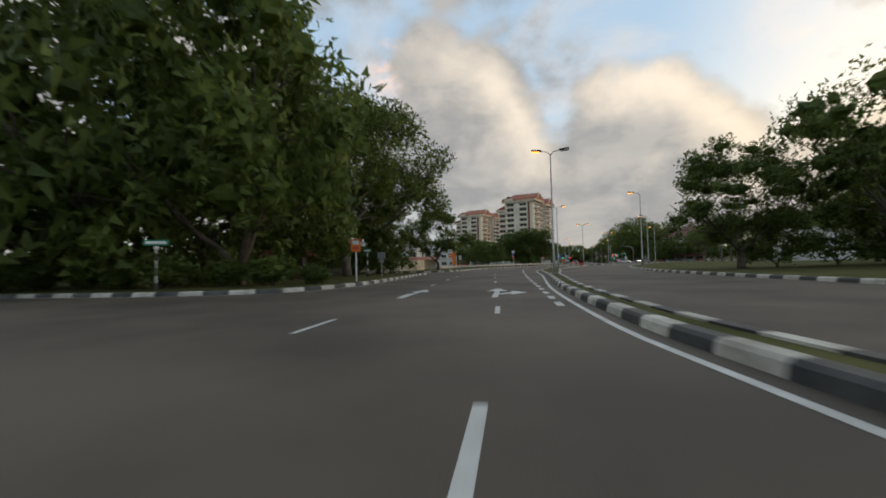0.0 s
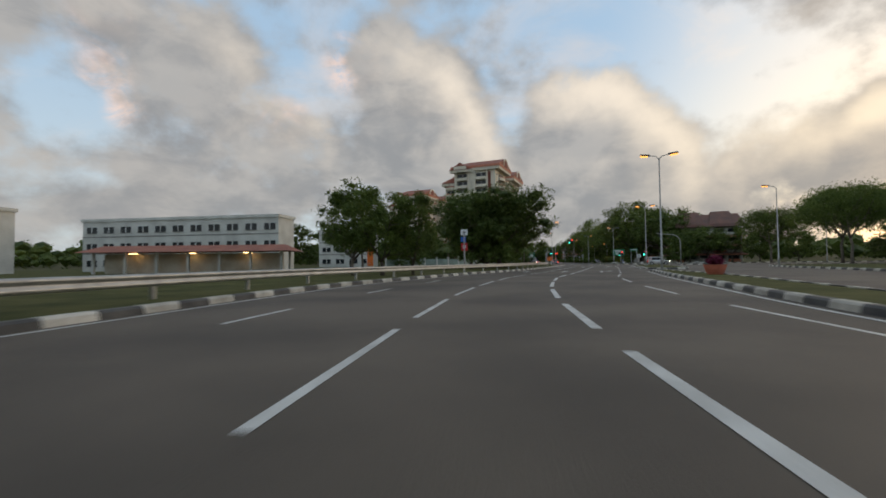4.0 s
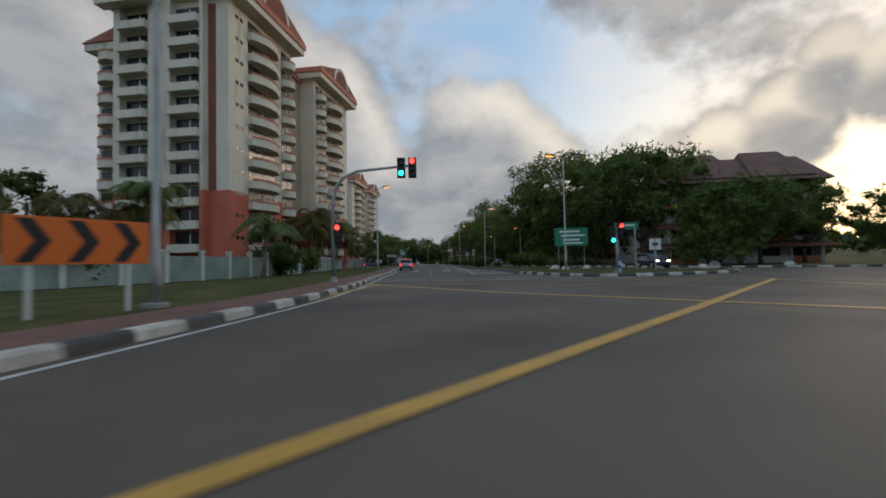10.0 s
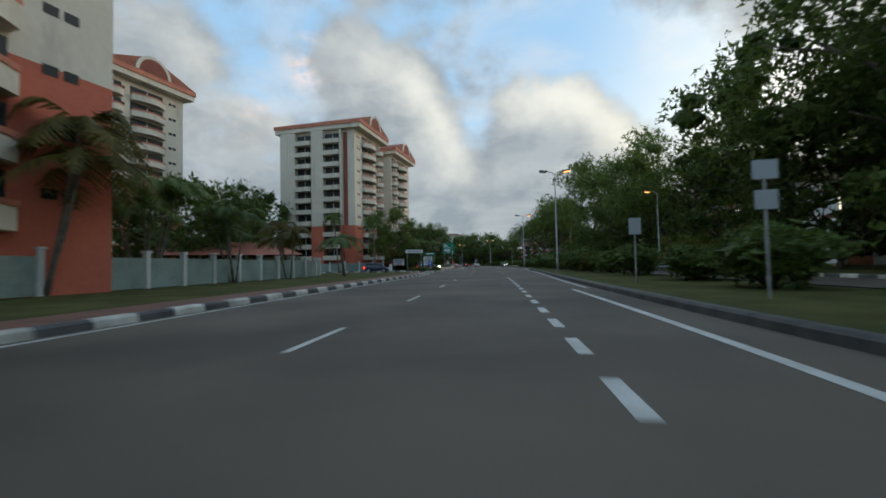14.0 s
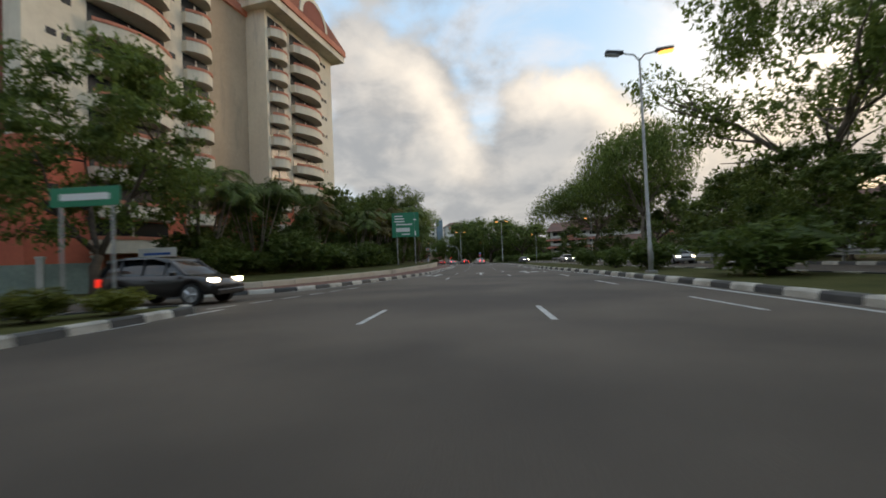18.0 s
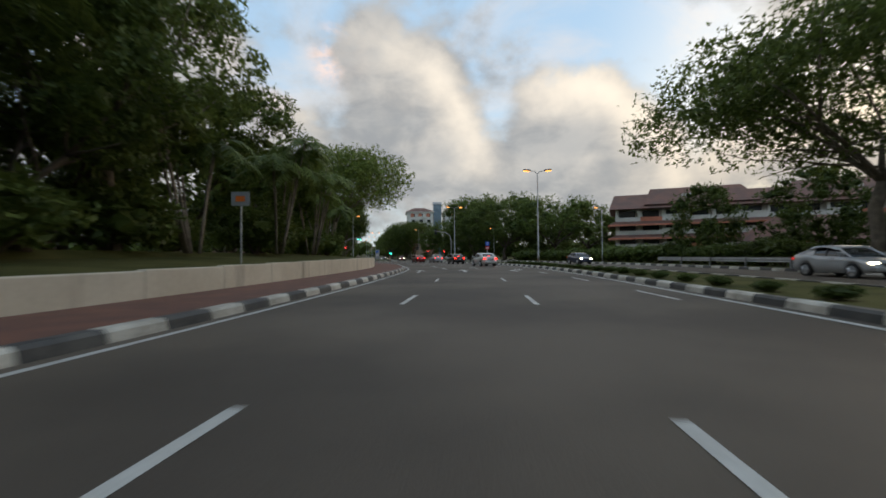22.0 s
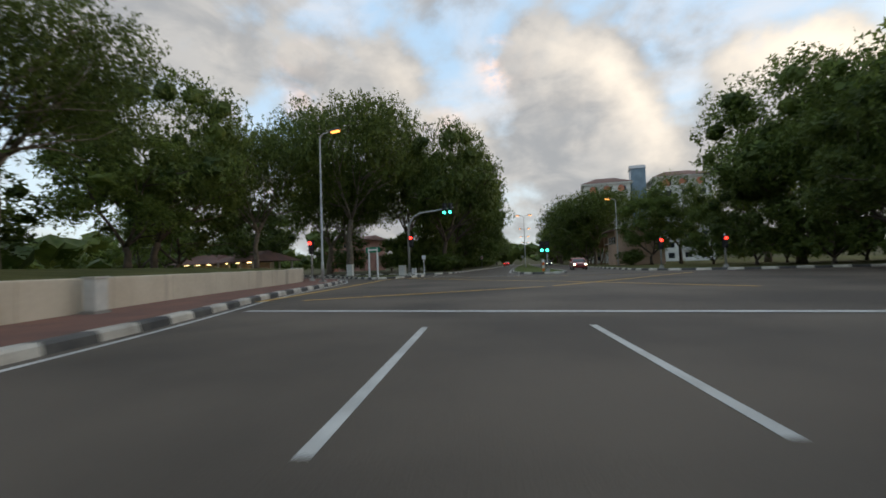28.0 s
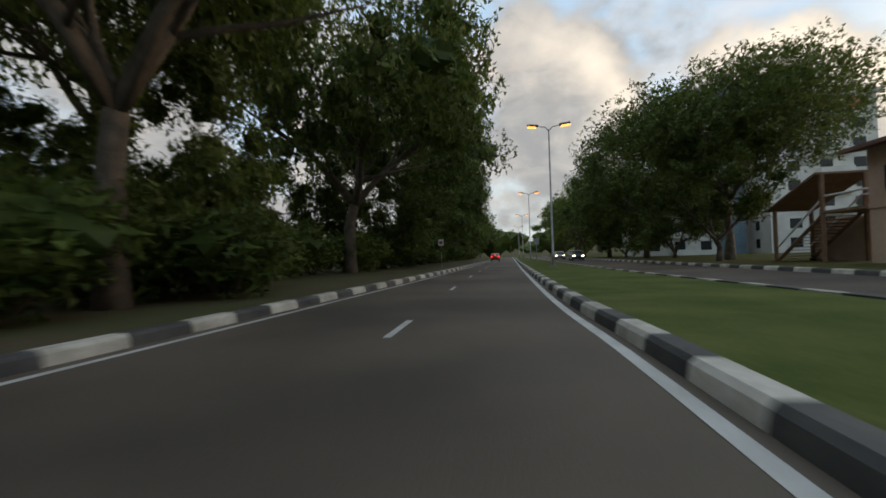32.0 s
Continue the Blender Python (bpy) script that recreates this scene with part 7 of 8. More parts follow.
signal_post(147.6, 474.6, 10, ((0, 2.3, "red"),), 2.9)
signal_post(152.0, 472.0, 10, ((0, 2.2, "red"),), 2.9)
signal_post(146.2, 437.0, 180, ((3.2, 6.1, "red"),), arm=3.8, label="overhead traffic signal on a curved steel arm")
signal_post(118.4, 462.8, 0, ((0, 2.7, "red"),), 3.2)


def plate_sign(x, y, yaw, plates, posts=(0.0,), height=2.6, label="small roadside sign on a steel post", z=GRASS_Z, post_r=0.035, name="road_sign", post_mat=GALV):
    """plates: (centre x, centre z, width, height, material, bars). Faces local -y."""
    root = thing(name, label, "road sign", at(x, y, yaw, z), group="road signs")
    for px in posts:
        bm = bmesh.new()
        tube(bm, [(px, 0.05, -0.05), (px, 0.05, height)], post_r, 8)
        part("post", bm, post_mat, root)
    for cx, cz, w, h, mat, bars in plates:
        bm = bmesh.new()
        box(bm, cx - w / 2, cx + w / 2, -0.015, 0.012, cz - h / 2, cz + h / 2, bevel=0.006)
        pl = part("plate", bm, mat, root)
        for bx, bz, bw, bh, bmat in bars:
            bm = bmesh.new()
            box(bm, cx + bx * w - bw * w / 2, cx + bx * w + bw * w / 2, -0.022, -0.0155, cz + bz * h - bh * h / 2, cz + bz * h + bh * h / 2)
            part("bar", bm, bmat, pl)
    return root


W = SIGN_WHITE
text3 = lambda m: [(-0.05, 0.3, 0.6, 0.1, m), (0.05, 0.08, 0.7, 0.1, m), (0, -0.15, 0.5, 0.1, m), (0.05, -0.34, 0.6, 0.08, m)]
plate_sign(86.8, 200.2, -30, [(0, 3.35, 3.4, 1.9, SIGN_GREEN, text3(W))], (-1.3, 1.3), 4.3, "large green direction sign with white lettering bars")
plate_sign(87.6, 193.6, -32, [(0, 3.95, 2.1, 0.65, SIGN_GREEN, [(0, 0.1, 0.7, 0.25, W)])], (-0.75, 0.75), 4.2, "narrow green street sign on two thick posts", post_r=0.09)
plate_sign(86.5, 189.6, -32, [(0, 2.1, 0.9, 0.9, W, [(0, 0, 0.5, 0.3, DARK_GREY)])], (0,), 2.6, "white square sign on a concrete post", post_r=0.08)
plate_sign(114.4, 341.4, -15, [(0, 4.6, 3.2, 2.9, SIGN_GREEN, [(-0.25, 0.36, 0.3, 0.05, W), (-0.22, 0.25, 0.35, 0.05, W), (-0.22, 0.14, 0.38, 0.05, W), (-0.05, 0.02, 0.6, 0.05, W), (0.35, 0.2, 0.1, 0.05, W), (0.35, -0.35, 0.05, 0.18, W), (-0.1, -0.2, 0.5, 0.16, W), (0, -0.38, 0.3, 0.05, W)])],
           (-1.05, 1.05), 6.0, "tall green direction sign with white lettering bars", z=1.0, post_r=0.07)
plate_sign(96.2, 243.4, -20, [(0, 2.4, 0.5, 0.7, SIGN_BACK, [])], (0,), 2.7, "grey back of a road sign on the median")
plate_sign(93.6, 235.6, -25, [(0, 3.0, 0.55, 0.45, SIGN_BACK, []), (0, 2.3, 0.5, 0.45, SIGN_BACK, [])], (0,), 3.2, "grey backs of two stacked sign plates")
plate_sign(67.4, 158.1, -30, [(0, 1.25, 0.7, 0.7, W, [(0, 0.42, 0.9, 0.09, SIGN_RED), (0, -0.42, 0.9, 0.09, SIGN_RED), (-0.42, 0, 0.09, 0.75, SIGN_RED), (0.42, 0, 0.09, 0.75, SIGN_RED), (0, 0, 0.4, 0.35, DARK_GREY)])], (0,), 1.6, "white square sign with a red border on the island")
plate_sign(98.5, 293.3, -16, [(0, 1.25, 0.6, 0.6, SIGN_BLUE, [(0, 0, 0.18, 0.6, W), (-0.18, 0.1, 0.2, 0.14, W)])], (0,), 1.5, "blue direction sign with white arrow")
plate_sign(100.8, 303.6, -16, [(0, 3.0, 1.9, 0.5, SIGN_GREEN, [(0, 0, 0.7, 0.35, W)])], (-0.7, 0.7), 3.2, "green street-name sign with white lettering bar")
plate_sign(97.6, 302.0, -16, [(0, 3.4, 3.0, 0.55, W, [(0, 0, 0.8, 0.4, SIGN_BACK)])], (-1.2, 1.2), 3.6, "long white estate sign on grey posts", post_r=0.07)
plate_sign(99.6, 300.0, -16, [(0, 2.2, 1.5, 0.4, W, [(0, 0, 0.7, 0.3, DARK_GREY)]), (0, 1.7, 1.5, 0.4, W, [(0, 0, 0.75, 0.3, DARK_GREY)]), (0, 1.2, 1.5, 0.4, W, [(0, 0, 0.6, 0.3, DARK_GREY)])], (-0.6, 0.6), 2.4, "stacked white direction boards with grey lettering bars")
plate_sign(97.2, 317.5, -20, [(0, 1.7, 2.3, 1.3, W, [(0, 0.25, 0.7, 0.1, SIGN_BLUE), (0, 0, 0.75, 0.1, SIGN_BLUE), (0.02, -0.3, 0.4, 0.14, SIGN_RED)])], (-0.9, 0.9), 2.3, "white notice board with blue and red lettering bars")
plate_sign(122.2, 368.6, -15, [(0, 2.55, 0.75, 0.55, SIGN_BACK, [(0, 0, 0.5, 0.4, ORANGE)])], (0,), 2.8, "small weathered sign on a grey post", z=0.9)
plate_sign(147.0, 415.0, -2, [(0, 2.9, 0.62, 0.62, SIGN_BLUE, [(-0.1, 0.02, 0.12, 0.6, W), (0.18, 0.05, 0.12, 0.55, W), (0.04, 0.3, 0.35, 0.12, W)]), (0, 2.28, 0.62, 0.5, SIGN_RED, [(0, 0.1, 0.7, 0.14, W), (0, -0.2, 0.6, 0.14, W)])], (0,), 3.2, "blue U-turn sign over a red plate on a stout post", post_r=0.06)
plate_sign(129.6, 407.4, 12, [(0, 1.35, 0.56, 1.15, SIGN_BACK, [(-0.05, 0.3, 0.62, 0.24, SIGN_BLUE), (0, -0.02, 0.7, 0.05, W), (0, -0.16, 0.6, 0.05, W)])], (-0.2, 0.2), 1.95, "weathered grey notice with a blue patch beside the kerb")
plate_sign(20.4, 122.5, -24, [(0, 4.1, 0.75, 0.6, W, [(0, 0, 0.45, 0.12, DARK_GREY), (0, -0.2, 0.2, 0.3, DARK_GREY)]), (-0.1, 3.35, 0.55, 0.55, SIGN_BLUE, []), (0, 2.55, 0.7, 0.75, SIGN_RED, [(0, 0.15, 0.6, 0.1, W), (0, -0.1, 0.5, 0.1, W)])], (0,), 4.3, "tall post with white, blue and red plates", post_r=0.09, post_mat=POLE)
plate_sign(-0.9, 77.6, -12, [(0, 3.2, 0.7, 0.6, W, [(0, 0, 0.5, 0.3, DARK_GREY)]), (0, 2.5, 0.65, 0.7, ORANGE, [(0, 0, 0.6, 0.2, W)])], (0,), 3.4, "post with white and orange plates")
plate_sign(1.2, 81.5, -12, [(0, 2.2, 0.45, 0.7, W, [(0, 0, 0.5, 0.5, SIGN_BACK)])], (0,), 2.5, "small white sign on a thin post")
plate_sign(-10.8, 31.8, -12, [(0, 2.35, 0.65, 0.85, ORANGE, [(0, 0.2, 0.7, 0.3, W), (0, -0.2, 0.6, 0.12, SIGN_RED)])], (0,), 2.7, "orange and white notice on a white post", post_r=0.05, post_mat=SIGN_WHITE)
plate_sign(-10.2, 45.4, -14, [(0, 2.0, 0.8, 0.6, SIGN_BACK, []), (0, 1.5, 0.5, 0.3, SIGN_BACK, [])], (0,), 2.3, "grey metal box sign on a post", post_r=0.05)
plate_sign(18.6, 79.0, -14, [(0, 2.0, 0.6, 0.6, SIGN_BLUE, [(0, 0, 0.25, 0.6, W)])], (0,), 2.4, "round blue direction sign on the median")
plate_sign(125.4, 528, 0, [(0, 2.3, 0.5, 0.6, W, [(0, 0, 0.6, 0.4, SIGN_RED)])], (0,), 2.6, "white and red roadside sign")
plate_sign(134.4, 531, 0, [(0, 2.2, 0.5, 0.6, SIGN_BACK, [])], (0,), 2.5, "grey back of a sign on the median")
plate_sign(121.3, 468.9, -12, [(0, 2.55, 1.5, 0.5, SIGN_GREEN, [(0, 0, 0.7, 0.3, W)])], (-0.45, 0.45), 2.75, "green street-name sign on two thick white posts", post_r=0.09, post_mat=SIGN_WHITE)
plate_sign(122.9, 482.3, -4, [(0, 1.95, 0.5, 0.45, W, [])], (0,), 2.2, "small white sign on a white post", post_r=0.055, post_mat=SIGN_WHITE)


def striped_post(x, y, yaw, plate):
    root = thing("street_sign", "green street-name plate on a black and white post", "street sign", at(x, y, yaw, GRASS_Z))
    for k in range(6):
        bm = bmesh.new()
        tube(bm, [(0, 0, 0.38 * k), (0, 0, 0.38 * (k + 1))], 0.06, 8)
        part("post_band", bm, KERB_WHITE if k % 2 else KERB_BLACK, root)
    bm = bmesh.new()
    box(bm, -plate, plate, -0.02, 0.02, 2.3, 2.6, bevel=0.006)
    pl = part("plate", bm, SIGN_GREEN, root)
    bm = bmesh.new()
    box(bm, -plate * 0.8, plate * 0.8, -0.027, -0.021, 2.38, 2.52)
    part("lettering_bar", bm, W, pl)
    return root


striped_post(-20.2, 26.6, 10, 0.6)
striped_post(-9.0, 58.4, -10, 0.7)
striped_post(-11.4, 44.2, -10, 0.35)


def chevron_board(x, y, yaw):
    root = thing("chevron_board", "orange board with black chevrons on two white posts", "chevron board", at(x, y, yaw, GRASS_Z))
    for px in (-0.85, 0.85):
        bm = bmesh.new()
        tube(bm, [(px, 0.05, 0), (px, 0.05, 1.9)], 0.045, 8)
        part("post", bm, SIGN_WHITE, root)
    bm = bmesh.new()
    box(bm, -1.25, 1.25, -0.02, 0.02, 1.05, 2.0, bevel=0.006)
    board = part("board", bm, ORANGE, root)
    for k in range(3):
        bm = bmesh.new()
        cx = -0.82 + 0.8 * k
        f = [(cx - 0.25, 1.1), (cx + 0.02, 1.1), (cx + 0.3, 1.52), (cx + 0.02, 1.95), (cx - 0.25, 1.95), (cx + 0.03, 1.52)]
        face = bm.faces.new([bm.verts.new((px, -0.026, pz)) for px, pz in f])
        face.normal_update()
        bmesh.ops.triangulate(bm, faces=[face])
        part("chevron", bm, BLACK, board)
    return root


chevron_board(53.2, 175.2, 37)


# guard rail along the left verge
def guard_rail(name, line, d, label):
    root = tagged(new(name), label, "guard rail")
    pts = shifted(line, d)
    prof = [(0.0, 0.42), (0.05, 0.46), (0.05, 0.53), (0.0, 0.58), (0.0, 0.62), (0.05, 0.67), (0.05, 0.74), (0.0, 0.78)]
    n = 4
    for a in range(0, len(pts) - n, n):
        seg = pts[a:a + n + 1]
        bm = bmesh.new()
        rows = []
        for i, p in enumerate(seg):
            t = (seg[min(i + 1, n)] - seg[max(i - 1, 0)]).normalized()
            o = Vector((t.y, -t.x))
            rows.append([bm.verts.new((*(p + o * dx), z + GRASS_Z * 0.7)) for dx, z in prof])
        for r, s in zip(rows, rows[1:]):
            for k in range(len(prof) - 1):
                bm.faces.new((r[k], s[k], s[k + 1], r[k + 1]))
        part("rail_panel", bm, GALV, root, smooth=True)
        p = seg[0]
        ob = new("rail_post", RAIL_POST)
        ob.parent = root
        t = (seg[1] - seg[0]).normalized()
        ob.matrix_basis = pose(p.x - t.y * 0.08, p.y + t.x * 0.08, 0.08, 0, 0, math.degrees(math.atan2(t.y, t.x)))
    return root


RAIL_POST = mesh_of("rail_post", boxes((-0.05, 0.05, -0.06, 0.06, -0.05, 0.78)), GALV)
guard_rail("guard_rail", [p for p in KERB_L2 if 70.5 < p.y < 165 and p.x > -4], 1.6, "galvanised steel guard rail along the verge")
guard_rail("guard_rail", [p for p in KERB_R2 if 285 < p.y < 392][::-1], -1.2, "galvanised guard rail across the road")


# panel fence round the towers
def panel_fence(points, label):
    root = tagged(new("boundary_fence"), label, "fence")
    line = smooth_line(points, 2.9)
    post = mesh_of("fence_post", joined([boxes((-0.15, 0.15, -0.15, 0.15, 0, 2.0), bevel=0.02), boxes((-0.2, 0.2, -0.2, 0.2, 1.97, 2.1), bevel=0.02)]), WHITE_WALL)
    panel = mesh_of("fence_panel", boxes((-1.32, 1.32, -0.05, 0.05, 0.05, 1.7)), FENCE_PANEL)
    for i, p in enumerate(line):
        yaw = heading(line, i)
        ob = new("fence_post", post)
        ob.parent, ob.matrix_basis = root, pose(p.x, p.y, GRASS_Z - 0.02, 0, 0, yaw)
        if i < len(line) - 1:
            q = (p + line[i + 1]) / 2
            d = line[i + 1] - p
            ob = new("fence_panel", panel)
            ob.parent, ob.matrix_basis = root, pose(q.x, q.y, GRASS_Z - 0.02, 0, 0, math.degrees(math.atan2(d.y, d.x)))
    return root


FENCE_PANEL = material("pale_green_panel", (0.29, 0.36, 0.31), 0.7, second=(0.19, 0.24, 0.21), scale=0.6, fine=6)
panel_fence([(14, 166), (28, 171), (38, 178), (45, 188), (54, 199.5), (60.5, 213), (64.6, 226), (68.6, 240), (74.6, 257), (80.4, 272), (82.4, 280), (80, 286), (70, 291)], "white-posted fence with pale green panels")
panel_fence([(66, 318), (78, 316.6), (86, 316), (94, 318)], "white-posted fence with pale green panels")


# low rendered wall before the bank, in cast lengths
STAINED_WALL = material("stained_cream_wall", (0.66, 0.59, 0.47), 0.88, second=(0.55, 0.48, 0.37), scale=0.5, fine=9, bump=0.15, streak=(0.15, 0.115, 0.085))


def low_wall():
    root = tagged(new("low_wall"), "stained cream rendered retaining wall", "wall", kind="structure")
    line = shifted(wall_run, 3.05)
    line = [p for p in line if p.y < 469]
    n = 3
    for a in range(0, len(line) - n, n):
        p, q = line[a], line[a + n]
        d, m = q - p, (p + q) / 2
        bm = bmesh.new()
        box(bm, -d.length / 2 + 0.006, d.length / 2 - 0.006, -0.13, 0.13, 0, wall_top(m) - 0.1, bevel=0.025)
        ob = part("wall_length", bm, STAINED_WALL, root)
        ob.matrix_basis = pose(m.x, m.y, 0.1, 0, 0, math.degrees(math.atan2(d.y, d.x)))


low_wall()


# plant tubs, stones, bollards, cabinets
def tub(x, y, s, plant_kind="bush_m"):
    root = thing("plant_tub", "round terracotta-coloured concrete plant tub on the median", "plant tub", at(x, y, 0, GRASS_Z, s))
    bm = bmesh.new()
    tube(bm, [(0, 0, 0), (0, 0, 0.5), (0, 0, 0.9), (0, 0, 0.9), (0, 0, 0.75)], [0.62, 0.85, 0.95, 0.82, 0.8], 18)
    part("tub", bm, BRICK_RED if plant_kind == "bush_m" else CONCRETE, root, smooth=False)
    plant(plant_kind, x, y, 1.0 * s, 1.05, z=GRASS_Z + 0.72 * s, label="magenta flowering shrub filling a tub")


tub(31.6, 101.6, 0.68)


def boulder(x, y, s):
    bm = bmesh.new()
    bmesh.ops.create_icosphere(bm, subdivisions=3, radius=1)
    for v in bm.verts:
        k = 1 + 0.12 * noise.noise(v.co * 1.6 + Vector((x, y, 0)))
        v.co = Vector((v.co.x * k, v.co.y * k, max(-0.2, v.co.z) * 0.85 * k))
    ob = part("boulder", bm, material("pale_stone", (0.62, 0.60, 0.54), 0.9, second=(0.42, 0.40, 0.36), scale=2, fine=14, bump=0.4), smooth=True)
    ob.matrix_basis = at(x, y, 0, GRASS_Z, s)
    return tagged(ob, "pale rounded boulder set on the grass", "boulder", group="boulders")


for x, y, s in ((86.0, 202.0, 0.5), (85.0, 199.0, 0.42), (88.0, 199.4, 0.42), (96.5, 203, 0.5), (92, 189.5, 0.45), (103, 196, 0.6), (105.5, 190, 0.5)):
    boulder(x, y, s)


def cabinet(x, y, yaw, w, d, h, mat, label, name="utility_cabinet"):
    root = thing(name, label, "cabinet", at(x, y, yaw, GRASS_Z))
    bm = bmesh.new()
    box(bm, -w / 2, w / 2, -d / 2, d / 2, 0.08, h, bevel=0.02)
    part("body", bm, mat, root)
    part("plinth", boxes((-w / 2 - 0.04, w / 2 + 0.04, -d / 2 - 0.04, d / 2 + 0.04, -0.05, 0.08)), CONCRETE, root)
    part("door", boxes((-w * 0.42, w * 0.42, -d / 2 - 0.012, -d / 2 - 0.001, 0.16, h - 0.08)), mat, root)
    part("cap", boxes((-w / 2 - 0.03, w / 2 + 0.03, -d / 2 - 0.03, d / 2 + 0.03, h, h + 0.04)), mat, root)


cabinet(123.5, 470.9, -10, 0.6, 0.45, 1.0, WHITE_WALL, "pale roadside control cabinet")
cabinet(115.6, 477.0, 0, 0.7, 0.45, 1.3, WHITE_WALL, "small pale roadside cabinet")
cabinet(124.5, 446.0 - 6, 0, 0.4, 0.35, 0.9, WHITE_WALL, "small pale roadside cabinet")
cabinet(94.0, 307.0 - 1.0, 0, 0.5, 0.4, 1.2, SIGN_WHITE, "pale cabinet beside the entry")


def bollard(x, y, mat_a, mat_b, label, h=1.1, r=0.09):
    root = thing("bollard", label, "bollard", at(x, y, 0, GRASS_Z), group="bollards")
    for k in range(4):
        bm = bmesh.new()
        tube(bm, [(0, 0, h * k / 4), (0, 0, h * (k + 1) / 4)], r, 10)
        part("band", bm, mat_a if k % 2 == 0 else mat_b, root)


bollard(124.4, 472.4, SIGN_WHITE, SIGN_WHITE, "short white concrete bollard on the island", 0.7, 0.12)
bollard(123.0, 476.6, SIGN_WHITE, SIGN_WHITE, "short white concrete bollard on the island", 0.7, 0.12)
bollard(136.9, 477.2, ORANGE, SIGN_WHITE, "orange and white striped traffic bollard", 1.2, 0.12)
bollard(79.5, 186.6, SIGN_WHITE, SIGN_BLUE, "blue and white traffic bollard", 1.1, 0.12)
for k in range(9):
    q = shifted(KERB_R2, 0.8)[-36 + 3 * k]
    bollard(q.x, q.y, KERB_WHITE, KERB_WHITE, "short white marker post", 0.9, 0.07)

# ---------------------------------------------------------------- vehicles
def car_paint(name, colour):
    return material(name, colour, 0.32, 0.25, coat=0.8)


GLASS_CAR = material("car_glass", (0.012, 0.014, 0.016), 0.06, spec=0.8)
SHAPES = {
    # x from the tail to the nose: lower z, waist z, roof z (waist = roof where there is no cabin), half width, half width at the roof
    "sedan": dict(length=4.45, wheel=0.32, base=(0.95, 3.5), width=0.86,
                  waist=[(0.0, 0.40, 0.90), (0.06, 0.32, 1.02), (0.5, 0.26, 1.07), (1.2, 0.22, 1.02), (2.2, 0.22, 0.97), (3.1, 0.22, 0.94), (3.7, 0.24, 0.86), (4.2, 0.3, 0.74), (4.45, 0.42, 0.6)],
                  cabin=[(0.55, 1.06), (1.28, 1.38), (1.6, 1.435), (2.0, 1.455), (2.35, 1.425), (2.6, 1.36), (3.42, 0.93)], cut=(1.42, 2.12, 2.86)),
    "suv": dict(length=4.35, wheel=0.36, base=(0.85, 3.5), width=0.9,
                waist=[(0.0, 0.55, 0.95), (0.06, 0.42, 1.04), (0.3, 0.34, 1.07), (1.2, 0.3, 1.06), (2.2, 0.3, 1.04), (3.1, 0.3, 1.03), (3.7, 0.32, 0.96), (4.15, 0.36, 0.82), (4.35, 0.48, 0.66)],
                cabin=[(0.1, 1.06), (0.42, 1.58), (1.1, 1.66), (2.2, 1.65), (2.55, 1.56), (3.3, 1.03)], cut=(0.9, 1.75, 2.55)),
}


